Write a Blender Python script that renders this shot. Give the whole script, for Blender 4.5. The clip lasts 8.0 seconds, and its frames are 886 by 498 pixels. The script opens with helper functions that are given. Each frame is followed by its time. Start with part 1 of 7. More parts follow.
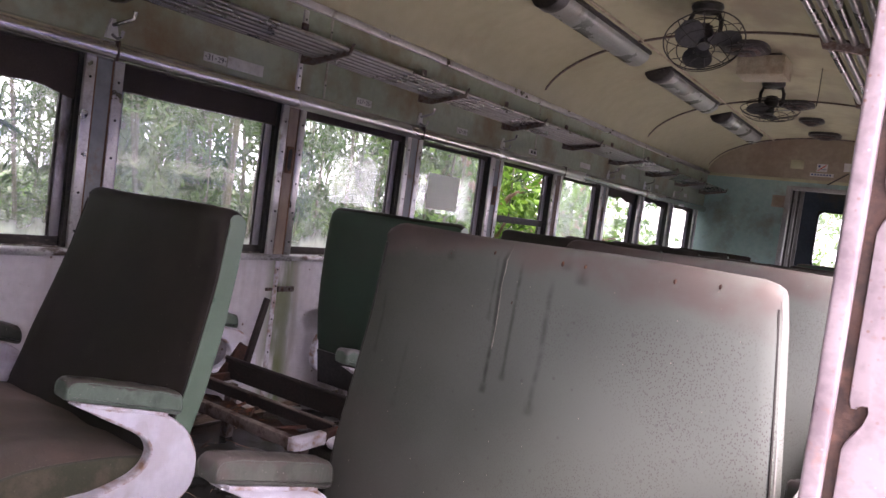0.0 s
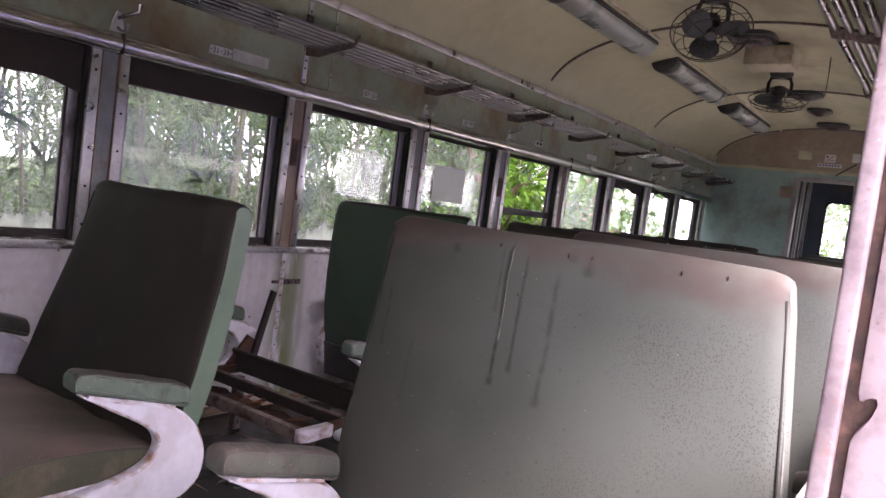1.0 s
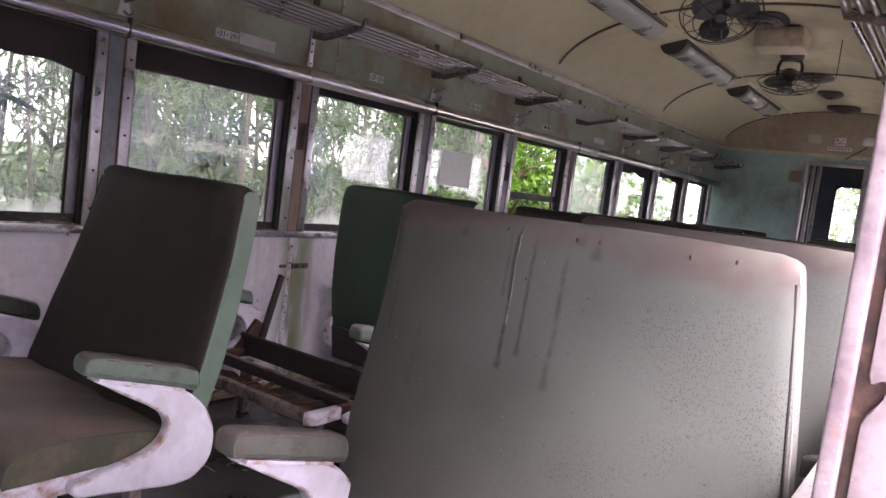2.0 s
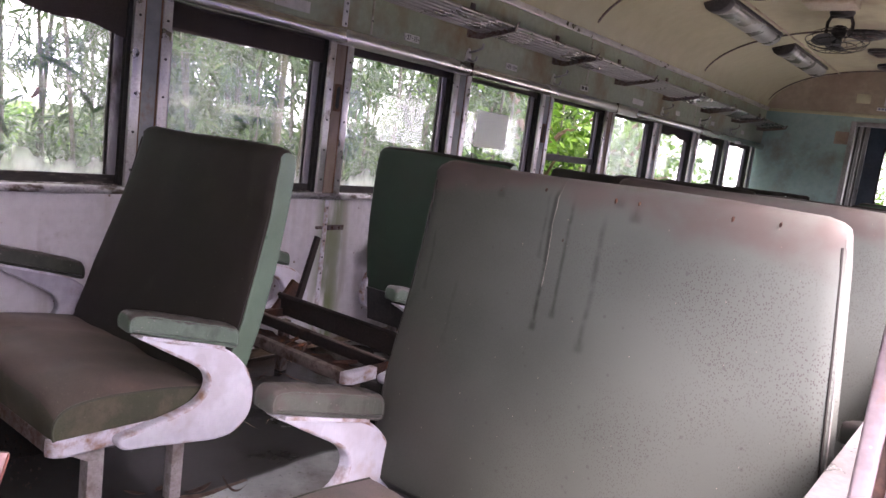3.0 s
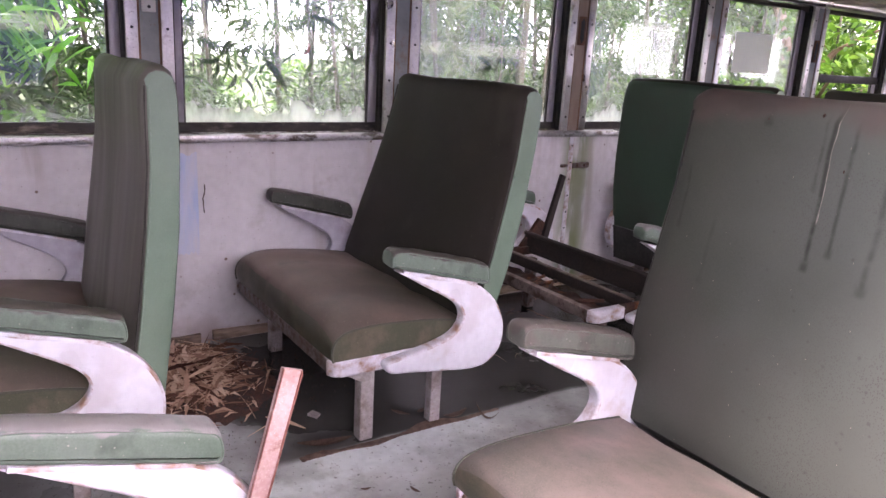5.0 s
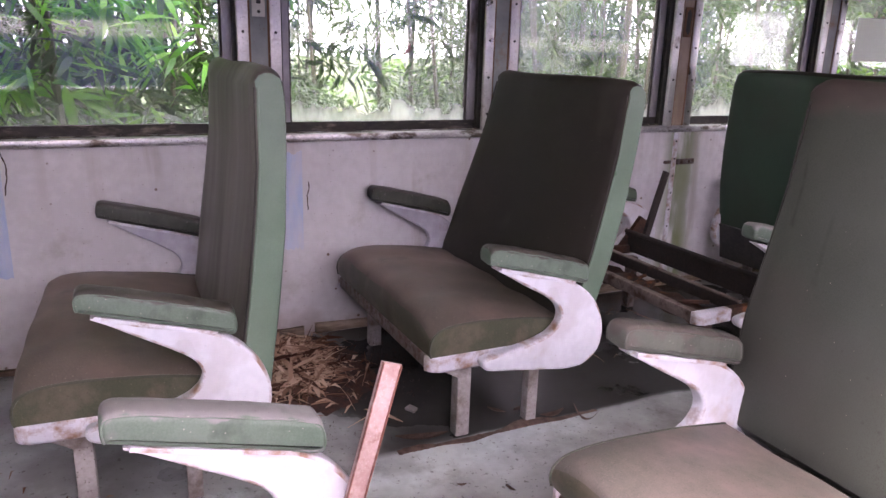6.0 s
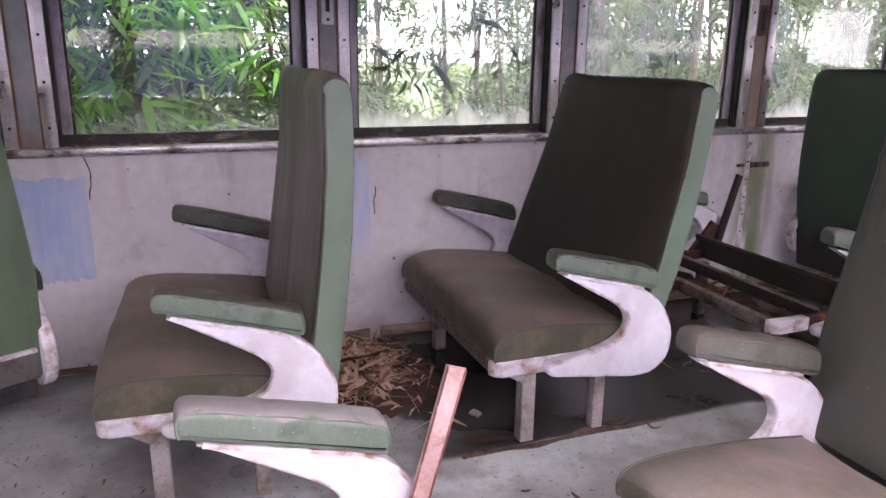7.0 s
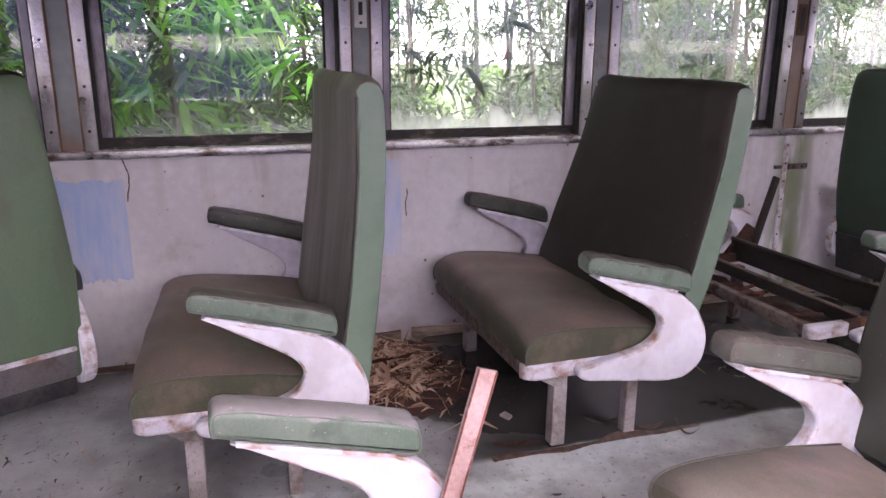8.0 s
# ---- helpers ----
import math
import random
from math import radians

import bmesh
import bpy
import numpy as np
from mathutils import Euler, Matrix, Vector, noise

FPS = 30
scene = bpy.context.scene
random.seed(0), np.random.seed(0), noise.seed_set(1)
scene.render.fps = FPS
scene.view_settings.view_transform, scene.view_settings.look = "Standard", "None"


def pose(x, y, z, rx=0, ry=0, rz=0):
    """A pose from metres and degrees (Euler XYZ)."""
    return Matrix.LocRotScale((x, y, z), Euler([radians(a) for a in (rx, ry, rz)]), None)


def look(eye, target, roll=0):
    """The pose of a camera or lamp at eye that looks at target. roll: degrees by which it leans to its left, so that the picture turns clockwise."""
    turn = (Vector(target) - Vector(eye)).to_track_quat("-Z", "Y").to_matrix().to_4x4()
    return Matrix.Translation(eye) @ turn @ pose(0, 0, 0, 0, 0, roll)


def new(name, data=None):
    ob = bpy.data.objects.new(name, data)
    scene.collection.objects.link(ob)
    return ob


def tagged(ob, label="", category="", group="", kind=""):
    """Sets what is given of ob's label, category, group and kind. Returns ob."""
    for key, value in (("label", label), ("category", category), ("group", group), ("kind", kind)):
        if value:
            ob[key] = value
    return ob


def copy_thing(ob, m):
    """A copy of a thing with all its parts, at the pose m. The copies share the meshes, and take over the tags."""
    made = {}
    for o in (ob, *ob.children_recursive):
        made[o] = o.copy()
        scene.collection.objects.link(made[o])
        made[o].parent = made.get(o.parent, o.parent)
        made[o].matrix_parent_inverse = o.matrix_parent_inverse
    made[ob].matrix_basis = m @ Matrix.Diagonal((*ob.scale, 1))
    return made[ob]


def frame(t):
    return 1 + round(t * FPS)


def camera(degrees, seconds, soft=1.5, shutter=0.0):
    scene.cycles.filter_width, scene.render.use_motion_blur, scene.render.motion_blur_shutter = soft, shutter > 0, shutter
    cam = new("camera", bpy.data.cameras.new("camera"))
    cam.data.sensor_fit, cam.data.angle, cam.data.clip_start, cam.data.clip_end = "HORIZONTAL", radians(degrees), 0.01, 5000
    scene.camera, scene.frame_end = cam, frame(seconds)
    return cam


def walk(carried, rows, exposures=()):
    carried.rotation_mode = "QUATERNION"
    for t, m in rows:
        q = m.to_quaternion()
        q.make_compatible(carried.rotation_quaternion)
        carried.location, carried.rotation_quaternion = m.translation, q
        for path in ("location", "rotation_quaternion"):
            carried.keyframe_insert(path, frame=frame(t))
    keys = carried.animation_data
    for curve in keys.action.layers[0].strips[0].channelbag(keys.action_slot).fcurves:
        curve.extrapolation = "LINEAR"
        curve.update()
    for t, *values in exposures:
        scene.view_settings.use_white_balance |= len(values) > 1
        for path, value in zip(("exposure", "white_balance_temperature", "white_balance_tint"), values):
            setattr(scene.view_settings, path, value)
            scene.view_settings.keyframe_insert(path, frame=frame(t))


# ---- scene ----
cam = camera(62.23, 8.0)
PATH = [
    (0, (0.0188, 0.0021, 1.2103), (-1.1164, 1.6450, 1.1002), 7.556),
    (0.5, (0.0181, 0.0034, 1.2106), (-1.1274, 1.6381, 1.0861), 7.381),
    (1, (0.0174, 0.0045, 1.2102), (-1.1282, 1.6384, 1.0767), 7.385),
    (2.5, (0.0127, 0.0043, 1.2064), (-1.1586, 1.6100, 0.9831), 7.396),
    (3, (0.0096, 0.0053, 1.2033), (-1.2006, 1.5712, 0.9148), 7.360),
    (3.5, (0.0069, 0.0031, 1.2018), (-1.2842, 1.4856, 0.8339), 6.925),
    (4, (0.0050, 0.0000, 1.2020), (-1.4004, 1.3554, 0.7690), 5.910),
    (4.5, (0.0007, -0.0024, 1.2016), (-1.5178, 1.2065, 0.7191), 4.429),
    (6, (-0.0053, -0.0086, 1.2011), (-1.7392, 0.8356, 0.6713), 1.792),
    (6.5, (-0.0052, -0.0092, 1.2016), (-1.7837, 0.7378, 0.6733), 1.127),
    (7, (-0.0054, -0.0094, 1.2009), (-1.8112, 0.6736, 0.6785), 0.737),
    (7.5, (-0.0049, -0.0106, 1.2028), (-1.8293, 0.6220, 0.6816), 0.471),
    (8, (-0.0047, -0.0101, 1.2021), (-1.8397, 0.5931, 0.6838), 0.306),
]

walk(cam, [(t, look(eye, target, roll)) for t, eye, target, roll in PATH], exposures=[(0.0, 2.94, 6600, 34.5), (2.5, 3.05, 6600, 34.5), (4.0, 3.40, 6600, 34.5), (4.7, 3.46, 6600, 34.5), (6.0, 3.30, 6600, 34.5), (8.0, 3.28, 6600, 34.5)])

# ---- light ----
world = bpy.data.worlds.new("overcast_sky")
scene.world = world
world.use_nodes = True
wn, wl = world.node_tree.nodes, world.node_tree.links
sky = wn.new("ShaderNodeTexSky")
sky.sky_type = "NISHITA"
sky.sun_disc = False
sky.sun_elevation = radians(55)
sky.sun_rotation = radians(70)
sky.air_density, sky.dust_density, sky.ozone_density = 1.0, 6.0, 1.0
haze = wn.new("ShaderNodeMixRGB")
haze.inputs["Fac"].default_value = 0.65
haze.inputs["Color2"].default_value = (11.0, 11.2, 11.8, 1)
wl.new(sky.outputs["Color"], haze.inputs["Color1"])
wl.new(haze.outputs["Color"], wn["Background"].inputs["Color"])
wn["Background"].inputs["Strength"].default_value = 0.15
sun = new("sun", bpy.data.lights.new("sun", "SUN"))
sun.data.energy, sun.data.angle, sun.data.color = 1.2, radians(20), (1.0, 0.95, 0.9)
sun.matrix_world = look((6, -2.5, 9), (0, 0, 0))

# ---- plan, in metres ----
XF, XN = -2.88, -0.10          # inner faces of the two side walls
XC = (XF + XN) / 2
Y0, Y1 = -5.20, 10.26          # inner faces of the two end walls
PITCH, POST0 = 1.042, -0.443   # spacing of the window posts
SILL, RAIL, CORNICE, CROWN = 0.855, 1.637, 2.16, 2.69
ROW = 1.05                     # seat rows


# ---- materials ----
def material(name, colours, rough=0.6, metal=0.0, scale=6.0, fine=60.0, bump=0.15, spec=0.4, stain=None, stain_scale=2.0,
             stain_at=(0.52, 0.66), stretch=(1, 1, 1), rough_var=0.15, space="world", coat=0.0, bump_dist=0.004):
    """Paint or cloth: two colours mixed by broad and fine noise, an optional stain, a fine relief."""
    m = bpy.data.materials.new(name)
    m.use_nodes = True
    n, l = m.node_tree.nodes, m.node_tree.links
    b = n["Principled BSDF"]
    if space == "world":
        src = n.new("ShaderNodeNewGeometry").outputs["Position"]
    else:
        src = n.new("ShaderNodeTexCoord").outputs["Object"]
    mp = n.new("ShaderNodeMapping")
    mp.inputs["Scale"].default_value = stretch
    l.new(src, mp.inputs["Vector"])
    big = n.new("ShaderNodeTexNoise")
    big.inputs["Scale"].default_value, big.inputs["Detail"].default_value = scale, 6
    small = n.new("ShaderNodeTexNoise")
    small.inputs["Scale"].default_value, small.inputs["Detail"].default_value = fine, 4
    for tex in (big, small):
        l.new(mp.outputs["Vector"], tex.inputs["Vector"])
    mix = n.new("ShaderNodeMath")
    mix.operation = "MULTIPLY_ADD"
    mix.inputs[1].default_value = 0.35
    l.new(small.outputs["Fac"], mix.inputs[0])
    lo = n.new("ShaderNodeMath")
    lo.operation = "MULTIPLY"
    lo.inputs[1].default_value = 0.65
    l.new(big.outputs["Fac"], lo.inputs[0])
    l.new(lo.outputs[0], mix.inputs[2])
    ramp = n.new("ShaderNodeValToRGB")
    ramp.color_ramp.elements[0].position, ramp.color_ramp.elements[1].position = 0.40, 0.60
    ramp.color_ramp.elements[0].color, ramp.color_ramp.elements[1].color = (*colours[0], 1), (*colours[1], 1)
    l.new(mix.outputs[0], ramp.inputs["Fac"])
    out = ramp.outputs["Color"]
    if stain:
        st = n.new("ShaderNodeTexNoise")
        st.inputs["Scale"].default_value, st.inputs["Detail"].default_value = stain_scale, 9
        st.inputs["Roughness"].default_value = 0.65
        off = n.new("ShaderNodeMapping")
        off.inputs["Location"].default_value = (7.3, 2.1, 4.7)
        off.inputs["Scale"].default_value = stretch
        l.new(src, off.inputs["Vector"])
        l.new(off.outputs["Vector"], st.inputs["Vector"])
        sr = n.new("ShaderNodeValToRGB")
        sr.color_ramp.elements[0].position, sr.color_ramp.elements[1].position = stain_at
        l.new(st.outputs["Fac"], sr.inputs["Fac"])
        over = n.new("ShaderNodeMixRGB")
        over.inputs["Color2"].default_value = (*stain, 1)
        l.new(sr.outputs["Color"], over.inputs["Fac"])
        l.new(out, over.inputs["Color1"])
        out = over.outputs["Color"]
    l.new(out, b.inputs["Base Color"])
    rr = n.new("ShaderNodeMapRange")
    rr.inputs["To Min"].default_value, rr.inputs["To Max"].default_value = max(0.05, rough - rough_var), min(1, rough + rough_var)
    rr.inputs["From Min"].default_value, rr.inputs["From Max"].default_value = 0.3, 0.7
    l.new(big.outputs["Fac"], rr.inputs["Value"])
    l.new(rr.outputs["Result"], b.inputs["Roughness"])
    b.inputs["Metallic"].default_value = metal
    b.inputs["Specular IOR Level"].default_value = spec
    b.inputs["Coat Weight"].default_value = coat
    if bump:
        bp = n.new("ShaderNodeBump")
        bp.inputs["Strength"].default_value, bp.inputs["Distance"].default_value = bump, bump_dist
        l.new(mix.outputs[0], bp.inputs["Height"])
        l.new(bp.outputs["Normal"], b.inputs["Normal"])
    return m


PAINT = material("lilac_grey_paint", ((0.54, 0.51, 0.53), (0.66, 0.63, 0.65)), 0.45, scale=1.6, fine=25, bump=0.12,
                 stain=(0.30, 0.26, 0.22), stain_scale=3.0, stain_at=(0.60, 0.80))
BLUEPAINT = material("pale_blue_paint", ((0.33, 0.42, 0.64), (0.45, 0.50, 0.65)), 0.5, scale=5, fine=40, bump=0.1, stretch=(1, 1, 0.2), stain=(0.52, 0.50, 0.55), stain_scale=11, stain_at=(0.46, 0.66))
UPPER = material("grey_green_paint", ((0.270, 0.312, 0.218), (0.345, 0.388, 0.282)), 0.5, scale=1.5, fine=25, bump=0.1,
                 stain=(0.22, 0.15, 0.075), stain_scale=1.6, stain_at=(0.48, 0.68))
CEIL = material("yellowed_cream_paint", ((0.365, 0.350, 0.222), (0.425, 0.405, 0.265)), 0.6, scale=0.9, fine=9, bump=0.0,
                stain=(0.30, 0.23, 0.14), stain_scale=1.3, stain_at=(0.56, 0.80))
ENDPAINT = material("pale_turquoise_paint", ((0.20, 0.31, 0.29), (0.26, 0.365, 0.335)), 0.55, scale=1.5, fine=25, bump=0.08,
                    stain=(0.17, 0.15, 0.11), stain_scale=2.6, stain_at=(0.50, 0.74))
POSTGREY = material("blue_grey_post_paint", ((0.19, 0.21, 0.215), (0.26, 0.28, 0.285)), 0.5, scale=3, fine=30, bump=0.1,
                    stain=(0.22, 0.12, 0.06), stain_scale=4.0, stain_at=(0.60, 0.72))
ALU = material("dull_aluminium", ((0.50, 0.48, 0.48), (0.66, 0.64, 0.64)), 0.38, 0.85, scale=9, fine=120, bump=0.15,
               stain=(0.20, 0.15, 0.12), stain_scale=9.0, stain_at=(0.58, 0.75))
RUBBER = material("black_perished_rubber", ((0.02, 0.02, 0.02), (0.05, 0.045, 0.04)), 0.7, scale=12, bump=0.3)
DARKSTEEL = material("dark_steel", ((0.035, 0.034, 0.036), (0.07, 0.066, 0.064)), 0.5, 0.5, scale=12, bump=0.2)
BLIND = material("dark_brown_blind_cloth", ((0.078, 0.062, 0.057), (0.110, 0.090, 0.083)), 0.85, scale=4, fine=200, bump=0.2)
VINYL = material("mint_green_vinyl", ((0.094, 0.148, 0.103), (0.122, 0.181, 0.130)), 0.42, scale=9, fine=350, bump=0.12, bump_dist=0.001, space="object")
# Grimy back vinyl; the weaker light on these backs is put into its darkness.
GRIMYSHADE = material("shaded_grimy_olive_vinyl", ((0.016, 0.0145, 0.0112), (0.0275, 0.025, 0.0195)), 0.62, scale=2.2, fine=350, bump=0.15,
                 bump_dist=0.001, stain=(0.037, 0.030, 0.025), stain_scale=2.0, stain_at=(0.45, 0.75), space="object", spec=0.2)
DUSTY = material("dusty_olive_vinyl", ((0.078, 0.064, 0.052), (0.130, 0.103, 0.087)), 0.6, scale=2.5, fine=350, bump=0.15, bump_dist=0.001,
                 stain=(0.155, 0.108, 0.091), stain_scale=1.9, stain_at=(0.42, 0.62), space="object")
# Back panel green darkened for the weak light on the turned seats.
BACKGREENDIM = material("dim_green_panel", ((0.022, 0.048, 0.029), (0.034, 0.064, 0.041)), 0.5, scale=2, fine=300, bump=0.1, bump_dist=0.001,
                     stain=(0.036, 0.040, 0.030), stain_scale=2.0, stain_at=(0.5, 0.8), space="object")
ENAMEL = material("white_enamel", ((0.55, 0.54, 0.605), (0.65, 0.64, 0.70)), 0.38, scale=4, fine=40, bump=0.10,
                  stain=(0.42, 0.30, 0.24), stain_scale=6.0, stain_at=(0.58, 0.80), space="object")
RUST = material("rusty_steel", ((0.034, 0.018, 0.013), (0.080, 0.038, 0.025)), 0.85, 0.1, scale=14, fine=90, bump=0.5,
                stain=(0.20, 0.075, 0.03), stain_scale=9.0, stain_at=(0.58, 0.68))
RUSTPINK = material("faded_pink_rusty_paint", ((0.34, 0.215, 0.205), (0.47, 0.34, 0.33)), 0.5, 0.1, scale=14, fine=110, bump=0.3,
                    stain=(0.20, 0.075, 0.05), stain_scale=22.0, stain_at=(0.58, 0.72))
RUSTEDGE = material("rust_red_bar_edge", ((0.15, 0.050, 0.036), (0.29, 0.125, 0.10)), 0.6, 0.1, scale=22, fine=110, bump=0.3, stain=(0.40, 0.27, 0.25), stain_scale=26, stain_at=(0.56, 0.68))
OLIVE = material("dirty_olive_vinyl", ((0.054, 0.058, 0.037), (0.094, 0.092, 0.061)), 0.5, scale=5, fine=300, bump=0.12, bump_dist=0.001,
                 stain=(0.15, 0.115, 0.085), stain_scale=7, stain_at=(0.50, 0.72), space="object")


def nodes_of(m):
    return m.node_tree.nodes, m.node_tree.links


def mask(n, l, src, scale, stretch, at, detail=5, kind="noise", shift=(0, 0, 0)):
    """A soft-edged mask from stretched noise or cells."""
    mp = n.new("ShaderNodeMapping")
    mp.inputs["Scale"].default_value, mp.inputs["Location"].default_value = stretch, shift
    l.new(src, mp.inputs["Vector"])
    if kind == "noise":
        tx = n.new("ShaderNodeTexNoise")
        tx.inputs["Detail"].default_value = detail
        o = tx.outputs["Fac"]
    else:
        tx = n.new("ShaderNodeTexVoronoi")
        o = tx.outputs["Distance"]
    tx.inputs["Scale"].default_value = scale
    l.new(mp.outputs["Vector"], tx.inputs["Vector"])
    mr = n.new("ShaderNodeMapRange")
    mr.interpolation_type = "SMOOTHSTEP"
    mr.inputs["From Min"].default_value, mr.inputs["From Max"].default_value = at
    l.new(o, mr.inputs["Value"])
    return mr.outputs["Result"]


def layer(n, l, below, fac, colour, strength=1.0):
    """Colour laid over what is below where fac says so."""
    mx = n.new("ShaderNodeMixRGB")
    mu = n.new("ShaderNodeMath")
    mu.operation = "MULTIPLY"
    mu.inputs[1].default_value = strength
    l.new(fac, mu.inputs[0])
    l.new(mu.outputs[0], mx.inputs["Fac"])
    l.new(below, mx.inputs["Color1"])
    mx.inputs["Color2"].default_value = (*colour, 1)
    return mx.outputs["Color"]


def math_node(n, l, op, a, b):
    mt = n.new("ShaderNodeMath")
    mt.operation = op
    for k, v in enumerate((a, b)):
        if isinstance(v, (int, float)):
            mt.inputs[k].default_value = v
        else:
            l.new(v, mt.inputs[k])
    return mt.outputs[0]


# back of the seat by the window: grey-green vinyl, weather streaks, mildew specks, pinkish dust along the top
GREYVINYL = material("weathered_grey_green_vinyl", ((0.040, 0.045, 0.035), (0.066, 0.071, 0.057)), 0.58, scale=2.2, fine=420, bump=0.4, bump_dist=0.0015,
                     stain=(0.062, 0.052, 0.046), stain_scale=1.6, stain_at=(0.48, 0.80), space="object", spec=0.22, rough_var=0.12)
n_, l_ = nodes_of(GREYVINYL)
obj_ = n_.new("ShaderNodeTexCoord").outputs["Object"]
sep_ = n_.new("ShaderNodeSeparateXYZ")
l_.new(obj_, sep_.inputs[0])
col_ = n_["Principled BSDF"].inputs["Base Color"].links[0].from_socket


def ease(n, l, value, a, b):
    """Smooth step of a value from a to b."""
    mr = n.new("ShaderNodeMapRange")
    mr.interpolation_type = "SMOOTHSTEP"
    mr.inputs["From Min"].default_value, mr.inputs["From Max"].default_value = a, b
    l.new(value, mr.inputs["Value"])
    return mr.outputs["Result"]


def drip(below, x0, top, foot, w, colour, strength, lean=0.03):
    """One run of dirty water: a thin uneven line from top down to foot, with a blot at its end."""
    wave = math_node(n_, l_, "MULTIPLY", math_node(n_, l_, "SUBTRACT", mask(n_, l_, obj_, 9.0, (0.1, 1, 1), (0.2, 0.8), 2, shift=(x0 * 31, 0, 0)), 0.5), 0.006)
    slope = math_node(n_, l_, "MULTIPLY", math_node(n_, l_, "SUBTRACT", sep_.outputs["Z"], top), -lean)
    gap = math_node(n_, l_, "ABSOLUTE", math_node(n_, l_, "SUBTRACT", math_node(n_, l_, "ADD", math_node(n_, l_, "ADD", sep_.outputs["X"], wave), slope), x0), 0)
    line = ease(n_, l_, gap, w * 1.5, 0.0)
    patchy = mask(n_, l_, obj_, 34.0, (0.4, 1, 1), (0.25, 0.6), 4, shift=(0, x0 * 17, 0))
    body = math_node(n_, l_, "MULTIPLY", line, math_node(n_, l_, "ADD", math_node(n_, l_, "MULTIPLY", patchy, 0.75), 0.25))
    ends = math_node(n_, l_, "MULTIPLY", ease(n_, l_, sep_.outputs["Z"], foot - 0.004, foot + 0.012), ease(n_, l_, sep_.outputs["Z"], top + 0.03, top - 0.03))
    blot = math_node(n_, l_, "MULTIPLY", ease(n_, l_, gap, w * 2.4, w * 0.3), math_node(n_, l_, "MULTIPLY", ease(n_, l_, sep_.outputs["Z"], foot - 0.006, foot + 0.006), ease(n_, l_, sep_.outputs["Z"], foot + 0.035, foot + 0.008)))
    return layer(n_, l_, below, math_node(n_, l_, "MAXIMUM", math_node(n_, l_, "MULTIPLY", body, ends), math_node(n_, l_, "MULTIPLY", blot, 0.8)), colour, strength)


def speckle(m, colour, scale, size, strength, space="Object", zone_scale=2.0, zone_at=(0.3, 0.6), shift=(0, 0, 0), stretch=(1, 1, 1)):
    """Small dots of dirt or lime, gathered in zones, over a material's colour."""
    n, l = nodes_of(m)
    src = n.new("ShaderNodeTexCoord").outputs["Object"] if space == "Object" else n.new("ShaderNodeNewGeometry").outputs["Position"]
    dots = mask(n, l, src, scale, stretch, (size, size * 0.45), kind="cells", shift=shift)
    zone = mask(n, l, src, zone_scale, (1, 1, 1), zone_at, 4, shift=(shift[1] + 3, shift[0], 1))
    below = n["Principled BSDF"].inputs["Base Color"].links[0].from_socket
    l.new(layer(n, l, below, math_node(n, l, "MULTIPLY", dots, zone), colour, strength), n["Principled BSDF"].inputs["Base Color"])


# Window light put into the colour: the back grows paler towards its right.
lit_side_ = ease(n_, l_, math_node(n_, l_, "ADD", sep_.outputs["X"], math_node(n_, l_, "MULTIPLY", mask(n_, l_, obj_, 3.0, (1, 1, 1), (0.3, 0.7), 2), 0.12)), -0.42, 0.44)
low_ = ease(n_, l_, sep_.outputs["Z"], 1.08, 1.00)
col_ = layer(n_, l_, col_, lit_side_, (0.150, 0.166, 0.146), 0.88)
DARKRUN = (0.014, 0.012, 0.010)
for x0_, top_, foot_, w_, st_ in ((-0.106, 1.12, 0.797, 0.0055, 0.72), (-0.063, 1.09, 0.835, 0.0050, 0.52), (0.016, 1.06, 0.779, 0.0070, 0.40), (-0.440, 0.97, 0.815, 0.0045, 0.40),
                                  (0.080, 1.115, 1.075, 0.0085, 0.50), (-0.252, 1.115, 1.08, 0.007, 0.50), (-0.46, 1.13, 1.09, 0.008, 0.5), (0.040, 1.13, 1.10, 0.008, 0.45), (-0.346, 0.86, 0.70, 0.006, 0.22), (-0.125, 1.10, 0.96, 0.004, 0.3)):
    col_ = drip(col_, x0_, top_, foot_, w_, DARKRUN, st_)
col_ = drip(col_, -0.102, 1.12, 0.90, 0.0010, (0.45, 0.38, 0.34), 0.7)
spots_ = mask(n_, l_, obj_, 250, (1, 1, 0.7), (0.42, 0.22), kind="cells")
zone_ = math_node(n_, l_, "MULTIPLY", mask(n_, l_, obj_, 5.0, (1, 1, 1), (0.36, 0.66), 5, shift=(3.1, 0, 1.7)), math_node(n_, l_, "MULTIPLY", lit_side_, low_))
col_ = layer(n_, l_, col_, math_node(n_, l_, "MULTIPLY", spots_, zone_), (0.06, 0.045, 0.040), 0.62)
blots_ = mask(n_, l_, obj_, 26, (1, 1, 1), (0.13, 0.05), kind="cells", shift=(4, 7, 2))
col_ = layer(n_, l_, col_, math_node(n_, l_, "MULTIPLY", blots_, low_), (0.055, 0.048, 0.045), 0.35)
specks_ = mask(n_, l_, obj_, 48, (1, 1, 0.5), (0.050, 0.02), kind="cells", shift=(9, 2, 4))
col_ = layer(n_, l_, col_, specks_, (0.46, 0.38, 0.31), 0.7)
wob_ = mask(n_, l_, obj_, 5, (1, 1, 1), (0.3, 0.7), 6, shift=(1, 5, 2))
top_ = math_node(n_, l_, "ADD", math_node(n_, l_, "ADD", sep_.outputs["Z"], math_node(n_, l_, "MULTIPLY", wob_, 0.05)), math_node(n_, l_, "MULTIPLY", ease(n_, l_, sep_.outputs["X"], -0.2, 0.42), 0.045))
